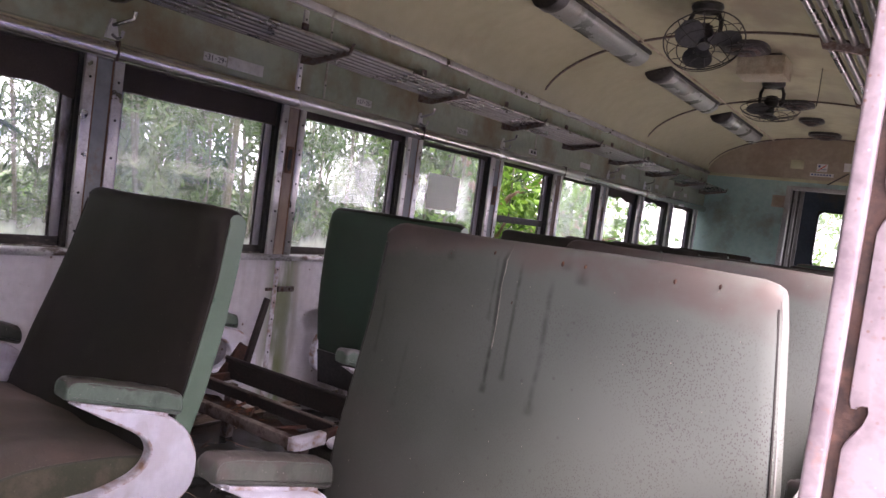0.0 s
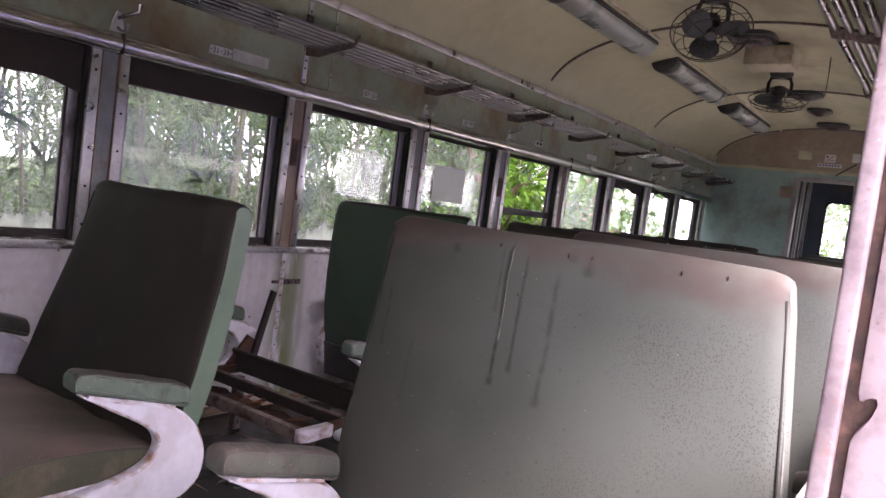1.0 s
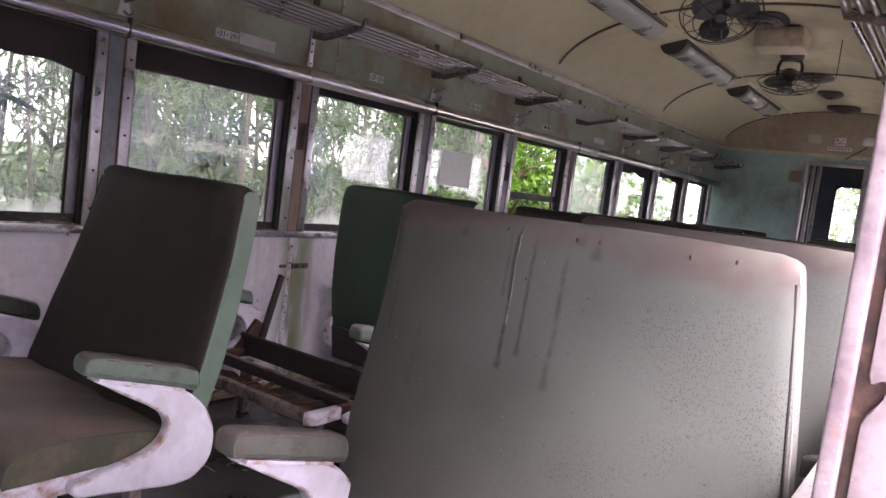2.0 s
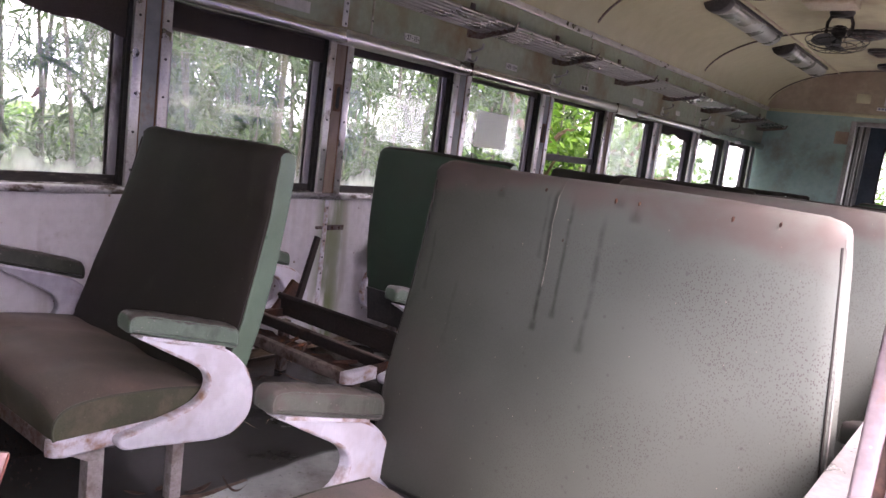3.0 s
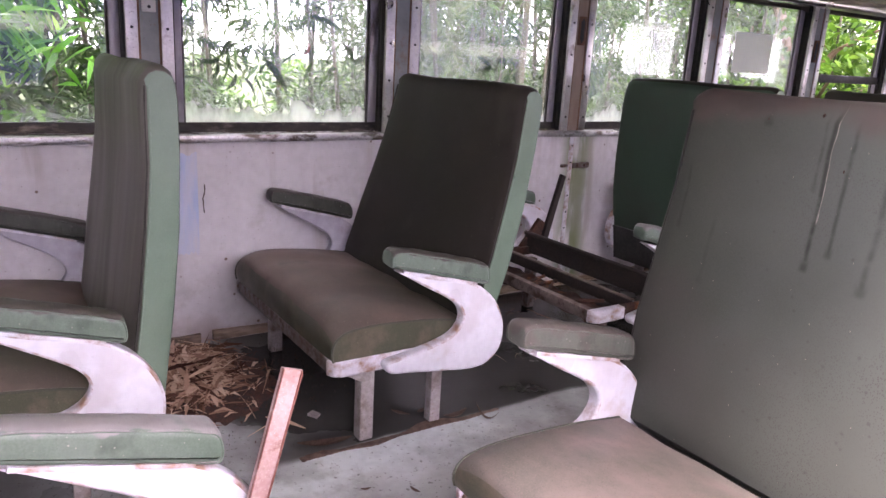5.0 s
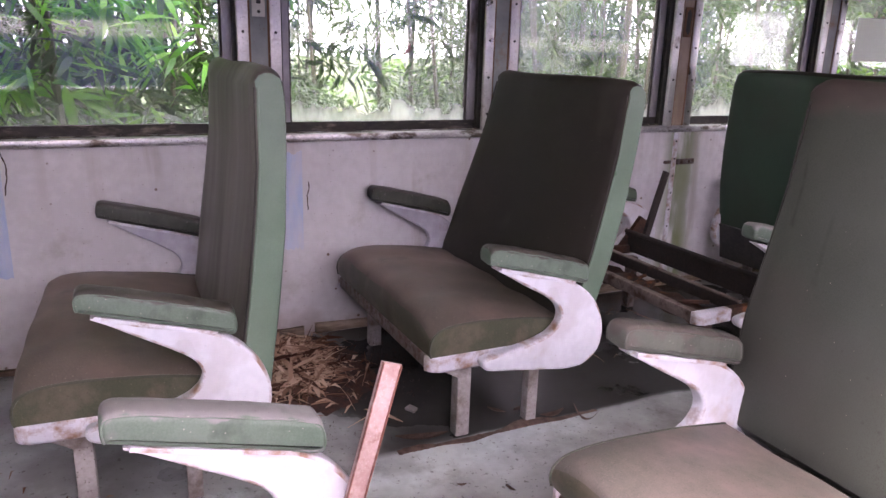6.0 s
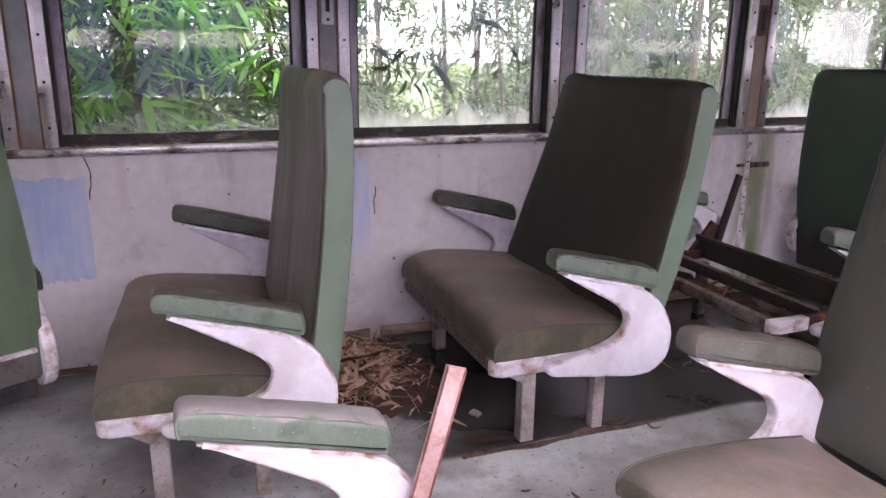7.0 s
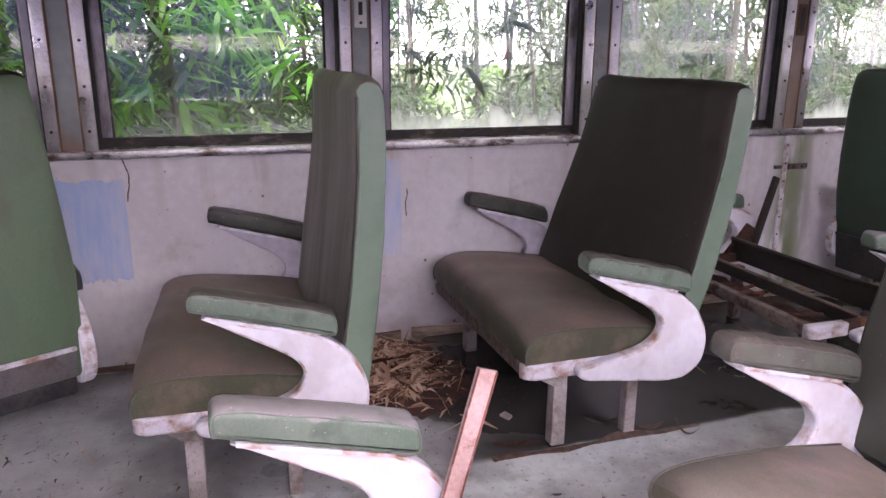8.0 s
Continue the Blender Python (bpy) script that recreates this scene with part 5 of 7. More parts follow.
rack("luggage_rack", XF, 1, -4.0, 10.0)
rack("luggage_rack", XN + 0.02, -1, -4.0, 10.0)


# ceiling ribs and conduit
for k in range(-3, 4):
    y = 5.30 + 2.43 * k
    if not Y0 < y < Y1:
        continue
    bm = bmesh.new()
    pts = [(x, vault(x)) for x in [XF + 0.03 + (XN - XF - 0.06) * 0.5 * (1 - math.cos(math.pi * q / 48)) for q in range(49)]]
    prism(pts + [(x, z - 0.014) for x, z in pts[::-1]], "y", y - 0.011, y + 0.011, bm=bm)
    tagged(part("ceiling_rib", bm, GRIMEBAR), "thin curved metal strip across the ceiling", "ceiling rib", "ceiling ribs", "structure")
bm = bmesh.new()
zc = vault(-2.09) - 0.008
tube(bm, [(-2.09, -4.5, zc), (-2.09, 10.2, zc)], 0.009, 8)
tagged(part("conduit", bm, BOXCREAM), "thin painted cable conduit along the ceiling", "conduit", kind="structure")


def strip_light(y0, y1):
    x = -2.245
    z = vault(x) + 0.005
    tilt = math.atan2(vault(x + 0.05) - vault(x - 0.05), 0.1)
    th = thing("strip_light", "long strip light with a dusty opal cover and dark end caps", "strip light", "strip lights", at=(x, y0, z))
    th.rotation_euler = (0, -tilt, 0)
    ln = y1 - y0
    part("base", boxes(((-0.115, 0.01, -0.035), (0.115, ln - 0.01, 0.0)), bevel=0.008), DARKSTEEL, th)
    prof = [(-0.098, -0.03)] + [(0.098 * -math.cos(math.pi * q / 12), -0.035 - 0.062 * math.sin(math.pi * q / 12)) for q in range(13)] + [(0.098, -0.03)]
    part("cover", prism(prof, "y", 0.11, ln - 0.012, bevel=0.01), LAMPGLASS, th)
    cap = [(-0.108, -0.02)] + [(0.108 * -math.cos(math.pi * q / 12), -0.033 - 0.075 * math.sin(math.pi * q / 12)) for q in range(13)] + [(0.108, -0.02)]
    part("end_cap", prism(cap, "y", 0.0, 0.12, bevel=0.012), DARKSTEEL, th)
    return th


for k in range(-2, 3):
    strip_light(4.02 + 2.065 * k, 5.62 + 2.065 * k)


def ceiling_fan(x, y, yaw, tip):
    z = vault(XC)
    th = thing("ceiling_fan", "black swivelling ceiling fan in a bent wire cage", "ceiling fan", "ceiling fans", at=(x, y, z))
    th.scale = (0.9, 0.9, 0.9)
    bm = bmesh.new()
    tube(bm, [(0, 0, 0), (0, 0, -0.02), (0, 0, -0.05), (0, 0, -0.06)], [0.105, 0.11, 0.095, 0.05], 24)
    part("ceiling_mount", bm, FANBLACK, th)
    bm = bmesh.new()
    for s in (-1, 1):
        tube(bm, [(s * 0.03, 0, -0.05), (s * 0.085, 0, -0.06), (s * 0.105, 0, -0.11), (s * 0.105, 0, -0.20), (s * 0.08, 0, -0.225)], [0.014, 0.016, 0.017, 0.015, 0.013], 8)
    yoke = part("yoke", bm, FANBLACK, th)
    yoke.rotation_euler = (0, 0, yaw)
    head = Matrix.Translation((0, 0, -0.215)) @ Euler((tip, 0, yaw)).to_matrix().to_4x4()
    bm = bmesh.new()
    tube(bm, [(0, 0, 0.085), (0, 0, 0.07), (0, 0, 0.02), (0, 0, -0.02), (0, 0, -0.045)], [0.02, 0.055, 0.068, 0.06, 0.03], 20)
    for q in range(10):
        w = 2 * math.pi * q / 10
        box(bm, (0.055 * math.cos(w) - 0.006, 0.055 * math.sin(w) - 0.006, 0.0), (0.055 * math.cos(w) + 0.006, 0.055 * math.sin(w) + 0.006, 0.07))
    mo = part("motor", bm, FANBLACK, th)
    mo.matrix_basis = head
    bm = bmesh.new()
    disc(bm, (0, 0, -0.075), 0.042, (0, 0, 1), 0.05, 18)
    hub = part("hub", bm, FANBLADE, mo)
    for q in range(3):
        bm = bmesh.new()
        g = {}
        for i in range(9):
            for j in range(5):
                rr = 0.035 + 0.200 * i / 8
                wide = 0.030 + 0.068 * math.sin(math.pi * min(1, i / 8 * 0.82 + 0.06)) if i < 8 else 0.045
                v = (j / 4 - 0.5) * 2 * wide
                ang = 2 * math.pi * q / 3 + 1.55
                px, py = rr, v + 0.02 * i / 8
                pz = -0.075 + 0.38 * v * (1 - 0.4 * i / 8)
                g[i, j] = bm.verts.new((px * math.cos(ang) - py * math.sin(ang), px * math.sin(ang) + py * math.cos(ang), pz))
        for i in range(8):
            for j in range(4):
                bm.faces.new((g[i, j], g[i + 1, j], g[i + 1, j + 1], g[i, j + 1]))
        bmesh.ops.solidify(bm, geom=bm.faces[:], thickness=0.003)
        part("blade", bm, FANBLADE, hub)
    r = random.Random(int(y * 10))
    for rad, zz in ((0.27, -0.055), (0.245, -0.10), (0.18, -0.125), (0.07, -0.138), (0.15, 0.02)):
        ring = [(rad * math.cos(w), rad * math.sin(w), zz + 0.006 * math.sin(3 * w + rad * 20)) for w in [2 * math.pi * k / 36 for k in range(36)]]
        bm = bmesh.new()
        tube(bm, ring, 0.0034 if rad < 0.26 else 0.005, 6, closed=True)
        part("cage_ring", bm, FANBLACK, mo)
    for k in range(10):
        w = 2 * math.pi * k / 10 + r.uniform(-0.08, 0.08)
        c, s = math.cos(w), math.sin(w)
        bm = bmesh.new()
        tube(bm, [(0.05 * c, 0.05 * s, 0.05), (0.15 * c, 0.15 * s, 0.02), (0.245 * c, 0.245 * s, -0.02), (0.272 * c, 0.272 * s, -0.055), (0.245 * c, 0.245 * s, -0.10), (0.18 * c, 0.18 * s, -0.125), (0.05 * c, 0.05 * s, -0.139)], 0.0030, 5)
        part("cage_wire", bm, FANBLACK, mo)
    return th


ceiling_fan(-1.455, 4.68, 0.5, radians(-33))
ceiling_fan(-1.488, 6.93, 0.2, radians(-8))
ceiling_fan(-1.47, 2.43, 0.9, radians(10))


def roof_vent(y, size):
    z = vault(XC)
    th = thing("roof_vent", "dark rounded ceiling ventilator with a stepped louvred plate", "roof vent", "roof vents", at=(XC + 0.04, y, z))
    th.scale = (size, size, 1)
    bm = bmesh.new()
    for sc, z0, z1 in ((1.0, -0.03, 0.0),):
        out = [(0.165 * sc * math.copysign(abs(math.cos(w)) ** 0.55, math.cos(w)), 0.185 * sc * math.copysign(abs(math.sin(w)) ** 0.55, math.sin(w))) for w in [2 * math.pi * k / 28 for k in range(28)]]
        prism(out, "z", z0, z1, bevel=0.008, bm=bm)
    part("rim", bm, DARKSTEEL, th)
    for q in range(4):
        rr = 0.13 - 0.028 * q
        bm = bmesh.new()
        out = [(rr * math.copysign(abs(math.cos(w)) ** 0.55, math.cos(w)), rr * 1.15 * math.copysign(abs(math.sin(w)) ** 0.55, math.sin(w))) for w in [2 * math.pi * k / 24 for k in range(24)]]
        prism(out, "z", -0.042 - 0.010 * q, -0.034 - 0.010 * q, bevel=0.003, bm=bm)
        part("louvre", bm, GRIMEBAR if q % 2 else DARKSTEEL, th)
    return th


for y, size in ((5.68, 1.0), (7.87, 0.95), (8.80, 0.75), (9.81, 1.05), (3.4, 1.0)):
    roof_vent(y, size)

# cream box with a grille hanging under the ceiling
th = thing("ventilator_box", "grimy cream metal ventilator box with a slotted face under the ceiling", "ventilator box", at=(XC + 0.12, 5.99, vault(XC)))
th.scale = (0.86, 0.86, 0.9)
part("case", boxes(((-0.20, -0.17, -0.19), (0.20, 0.17, -0.03)), bevel=0.012), BOXCREAM, th)
part("neck", boxes(((-0.15, -0.12, -0.04), (0.15, 0.12, 0.0)), bevel=0.004), DARKSTEEL, th)
for q in range(16):
    u = -0.17 + 0.34 * q / 15
    part("slat", boxes(((u - 0.005, -0.178, -0.10), (u + 0.003, -0.169, -0.075))), BOXCREAM, th, smooth=False)

# thin wire hanging by the near rack
bm = bmesh.new()
tube(bm, [(-0.95, 5.9, 2.58), (-0.949, 5.9, 2.4), (-0.952, 5.9, 2.3)], 0.003, 5)
tagged(part("hanging_wire", bm, INK), "thin dark wire dangling from the ceiling", "wire")


# roller blinds at the far windows
def blind(a, b, drop, wave, name_label):
    bm = bmesh.new()
    n = 30
    x0 = XF - 0.030
    top = [bm.verts.new((x0, a + (b - a) * k / n, RAIL + 0.015)) for k in range(n + 1)]
    mid, bot = [], []
    for k in range(n + 1):
        u = k / n
        zz = RAIL - drop + wave * (math.sin(math.pi * u * 1.15 + 0.2) - 0.5) + 0.3 * wave * math.sin(17 * u)
        xx = x0 + 0.006 * math.sin(11 * u) * (wave * 20)
        mid.append(bm.verts.new((xx, a + (b - a) * u, (RAIL + zz) / 2)))
        bot.append(bm.verts.new((xx * 1.0 + 0.002, a + (b - a) * u, zz)))
    for k in range(n):
        bm.faces.new((top[k], top[k + 1], mid[k + 1], mid[k]))
        bm.faces.new((mid[k], mid[k + 1], bot[k + 1], bot[k]))
    bmesh.ops.solidify(bm, geom=bm.faces[:], thickness=0.003)
    th = thing("window_blind", name_label, "window blind", "window blinds")
    part("cloth", bm, BLIND, th)
    bm = bmesh.new()
    tube(bm, [(x0 - 0.012, a, RAIL - 0.002), (x0 - 0.012, b, RAIL - 0.002)], 0.016, 10)
    part("roller", bm, BLIND, th)
    if wave < 0.005:
        bm = bmesh.new()
        tube(bm, [(x0 + 0.001, a + 0.004, RAIL - drop), (x0 + 0.001, b - 0.004, RAIL - drop)], 0.006, 8)
        part("hem_bar", bm, BLIND, th)
    return th


G = GREY_W / 2 + STRIP_W
for k, drop, wave in ((-1, 0.10, 0.03), (0, 0.05, 0.004), (1, 0.15, 0.03), (2, 0.115, 0.003), (3, 0.044, 0.003), (4, 0.020, 0.02), (5, 0.03, 0.004), (6, 0.025, 0.004), (7, 0.10, 0.04), (8, 0.07, 0.035), (9, 0.05, 0.01)):
    a, b = POST0 + k * PITCH + G, POST0 + (k + 1) * PITCH - G
    blind(a + 0.012, b - 0.012, drop, wave, "dark brown cloth blind drawn a little below the rail" if wave < 0.02 else "dark brown cloth blind sagging below the rail")

# paper sheet stuck on a pane
PAPER = material("sun_bleached_paper", ((0.74, 0.74, 0.71), (0.82, 0.82, 0.80)), 0.8, scale=5, bump=0.05)
pn_, pl_ = nodes_of(PAPER)
thin = pn_.new("ShaderNodeBsdfTranslucent")
thin.inputs["Color"].default_value = (0.80, 0.80, 0.76, 1)
both = pn_.new("ShaderNodeMixShader")
both.inputs["Fac"].default_value = 0.45
pl_.new(pn_["Principled BSDF"].outputs["BSDF"], both.inputs[1])
pl_.new(thin.outputs["BSDF"], both.inputs[2])
pl_.new(both.outputs["Shader"], pn_["Material Output"].inputs["Surface"])
th = part("paper_sheet", boxes(((XF - 0.071, 4.02, 1.195), (XF - 0.069, 4.394, 1.436))), PAPER, smooth=False)
tagged(th, "blank white paper sheet stuck on the window pane", "paper sheet")


# ---- near side wall: posts and the open window at the eye ----
NEAR0 = 0.80
XP = XN + 0.033


def near_post(y):
    """A post of the near side with its window track and hooked ratchet plate on both jambs."""
    th = thing("near_window_post", "weathered pinkish-white window post with a rusty track and hooked stops", "window post", "near window posts", "structure")
    h0, h1 = SILL, RAIL + 0.02
    part("core", boxes(((XP + 0.004, y - 0.060, h0), (XP + 0.105, y + 0.060, h1))), POSTPINK, th)
    for sg in (-1, 1):
        f0, f1 = sorted((y + sg * 0.040, y + sg * 0.080))
        part("flange", boxes(((XP + 0.002, f0, h0), (XP + 0.019, f1, h1)), bevel=0.0035, seg=3), POSTPINK, th)
        g0, g1 = sorted((y + sg * 0.060, y + sg * 0.064))
        part("track", boxes(((XP + 0.019, g0, h0), (XP + 0.100, g1, h1))), GROOVE, th)
        # plate with hooked notches towards the track
        e = XP + 0.0285
        out = [(XP + 0.100, h0), (e, h0)]
        z = h0 + 0.003
        while z < h1 - 0.12:
            out += [(e, z), (e + 0.003, z + 0.009), (e + 0.013, z + 0.025), (e + 0.0175, z + 0.036), (e + 0.016, z + 0.043), (e + 0.010, z + 0.043), (e + 0.006, z + 0.037), (e + 0.002, z + 0.037), (e, z + 0.044)]
            z += 0.19
        out += [(e, h1), (XP + 0.100, h1)]
        p0, p1 = sorted((y + sg * 0.064, y + sg * 0.072))
        part("ratchet_plate", prism(out, "y", p0, p1, bevel=0.0015), POSTPINK, th)
    return th


for k in range(-5, 10):
    near_post(NEAR0 + PITCH * k)


# ---- doorway, vestibule and end door ----
FRAMEGREY = material("grey_door_frame_paint", ((0.22, 0.21, 0.21), (0.32, 0.31, 0.31)), 0.45, 0.3, scale=4, bump=0.1, stain=(0.13, 0.09, 0.06), stain_scale=6, stain_at=(0.55, 0.72))
th = thing("door_frame", "grey metal door frame in the end wall", "door frame", "", "structure")
part("jamb", boxes(((DX0 - 0.03, END - 0.02, 0), (DX0 + 0.03, END + 0.08, DTOP + 0.03)), bevel=0.005), FRAMEGREY, th)
part("jamb", boxes(((DX1 - 0.03, END - 0.02, 0), (DX1 + 0.03, END + 0.08, DTOP + 0.03)), bevel=0.005), FRAMEGREY, th)
part("head", boxes(((DX0 + 0.03, END - 0.02, DTOP - 0.02), (DX1 - 0.03, END + 0.08, DTOP + 0.03)), bevel=0.005), FRAMEGREY, th)
for k in range(3):
    part("stop", boxes(((DX0 + 0.032 + 0.02 * k, END + 0.10 + 0.09 * k, 0), (DX0 + 0.052 + 0.02 * k, END + 0.13 + 0.09 * k, DTOP))), FRAMEGREY if k % 2 else DARKSTEEL, th)
tagged(part("trim_end", boxes(((XF + 0.006, END - 0.016, CORNICE - 0.025), (XN - 0.006, END - 0.004, CORNICE + 0.015)), bevel=0.003), CEIL), "cream strip between end wall and arched panel", "trim", kind="structure")
DY = END + 0.80
tagged(part("vestibule_wall", boxes(((DX0 - 0.30, END + 0.06, 0), (DX0 - 0.26, DY + 0.3, 2.3)), ((DX1 + 0.26, END + 0.06, 0), (DX1 + 0.30, DY + 0.3, 2.3)), ((DX0 - 0.26, END + 0.06, 2.2), (DX1 + 0.26, DY + 0.3, 2.24))), FRAMEGREY, smooth=False),
       "grey painted vestibule walls behind the doorway", "wall", kind="structure")
th = thing("end_door", "dark blue end door with a rounded window", "door", "", "structure")
wx0, wx1, wz0, wz1, rr = XC - 0.065, XC + 0.40, 1.09, 1.825, 0.07


def rounded(x0, x1, z0, z1, r, n=6):
    return (arc(x1 - r, z1 - r, r, 0, 90, n) + arc(x0 + r, z1 - r, r, 90, 180, n) + arc(x0 + r, z0 + r, r, 180, 270, n) + arc(x1 - r, z0 + r, r, 270, 360, n))


def plate_with_hole(x0, x1, z0, z1, hole, y0, y1):
    """A leaf with one rounded opening through it."""
    bm = bmesh.new()
    cx, cz = (hole[0] + hole[1]) / 2, (hole[2] + hole[3]) / 2
    inner = rounded(*hole)
    outer = []
    for x, z in inner:
        dx, dz = x - cx, z - cz
        k = min(((x1 if dx > 0 else x0) - cx) / dx if abs(dx) > 1e-6 else 1e9, ((z1 if dz > 0 else z0) - cz) / dz if abs(dz) > 1e-6 else 1e9)
        outer.append((cx + dx * k, cz + dz * k))
    n = len(inner)
    vi = [[bm.verts.new((x, y, z)) for x, z in inner] for y in (y0, y1)]
    vo = [[bm.verts.new((x, y, z)) for x, z in outer] for y in (y0, y1)]
    for k in range(n):
        q = (k + 1) % n
        bm.faces.new((vi[0][k], vi[0][q], vo[0][q], vo[0][k]))
        bm.faces.new((vi[1][k], vo[1][k], vo[1][q], vi[1][q]))
        bm.faces.new((vi[0][k], vi[1][k], vi[1][q], vi[0][q]))
    return bm


part("leaf", plate_with_hole(DX0 + 0.06, DX1 + 0.26, 0.0, 2.2, (wx0, wx1, wz0, wz1, rr), DY, DY + 0.04), DOORBLUE, th, smooth=False)
bm = plate_with_hole(wx0 - 0.018, wx1 + 0.018, wz0 - 0.018, wz1 + 0.018, (wx0, wx1, wz0, wz1, rr), DY - 0.008, DY + 0.001)
part("window_rubber", bm, RUBBER, th, smooth=False)
pn = part("pane", boxes(((wx0, DY + 0.018, wz0), (wx1, DY + 0.021, wz1))), GLASS, th, smooth=False)
pn.visible_shadow = False
part("side_panel", boxes(((DX0 - 0.26, DY + 0.0, 0), (DX0 + 0.056, DY + 0.03, 2.2))), FRAMEGREY, th, smooth=False)

# signs over the door
SIGNWHITE = material("white_sign", ((0.44, 0.43, 0.42), (0.54, 0.53, 0.52)), 0.45, scale=8, bump=0.05)
SIGNBLUE = material("blue_sign_bar", ((0.05, 0.06, 0.16), (0.08, 0.09, 0.2)), 0.5, bump=0)
SIGNRED = material("red_sign_bar", ((0.35, 0.04, 0.03), (0.45, 0.06, 0.05)), 0.5, bump=0)
th = thing("no_smoking_sign", "small white pictogram sign over a lettered strip above the door", "sign")
part("board", boxes(((-1.549, END - 0.014, 2.285), (-1.428, END - 0.006, 2.382))), SIGNWHITE, th, smooth=False)
bm = prism([(-1.540, 2.297), (-1.532, 2.292), (-1.438, 2.368), (-1.446, 2.375)], "y", END - 0.017, END - 0.0142)
part("stroke", bm, SIGNRED, th, smooth=False)
part("pictogram", boxes(((-1.535, END - 0.016, 2.340), (-1.510, END - 0.0142, 2.366)), ((-1.500, END - 0.016, 2.312), (-1.440, END - 0.0142, 2.319))), SIGNBLUE, th, smooth=False)
part("strip_board", boxes(((-1.618, END - 0.018, 2.224), (-1.348, END - 0.006, 2.266)), bevel=0.003), SIGNWHITE, th)
for q in range(7):
    part("lettering", boxes(((-1.600 + 0.034 * q, END - 0.020, 2.235), (-1.579 + 0.034 * q, END - 0.0182, 2.255))), SIGNBLUE, th, smooth=False)
for x0, x1, z0, z1, m_, lb in ((-1.858, -1.702, 2.302, 2.414, CEIL, "cream cover plate on the arched panel"), (-1.249, -1.10, 2.305, 2.410, SIGNWHITE, "pale blank plate on the arched panel"), (-2.014, -1.862, 1.793, 1.946, POSTRUST, "rusty framed box plate on the end wall")):
    th = thing("wall_plate", lb, "wall plate")
    part("backing", boxes(((x0, END - 0.012, z0), (x1, END - 0.005 if z0 > 2 else END, z1)), bevel=0.002), m_, th)
    part("face", boxes(((x0 + 0.016, END - 0.018, z0 + 0.016), (x1 - 0.016, END - 0.012, z1 - 0.016)), bevel=0.002), LUNETTE if z0 < 2 else m_, th)
bm = bmesh.new()
tube(bm, [(-1.397, END - 0.03, 2.127), (-1.181, END - 0.05, 2.28)], 0.008, 6)
tagged(part("door_closer_arm", bm, DARKSTEEL), "dark metal door closer arm above the doorway", "door closer")


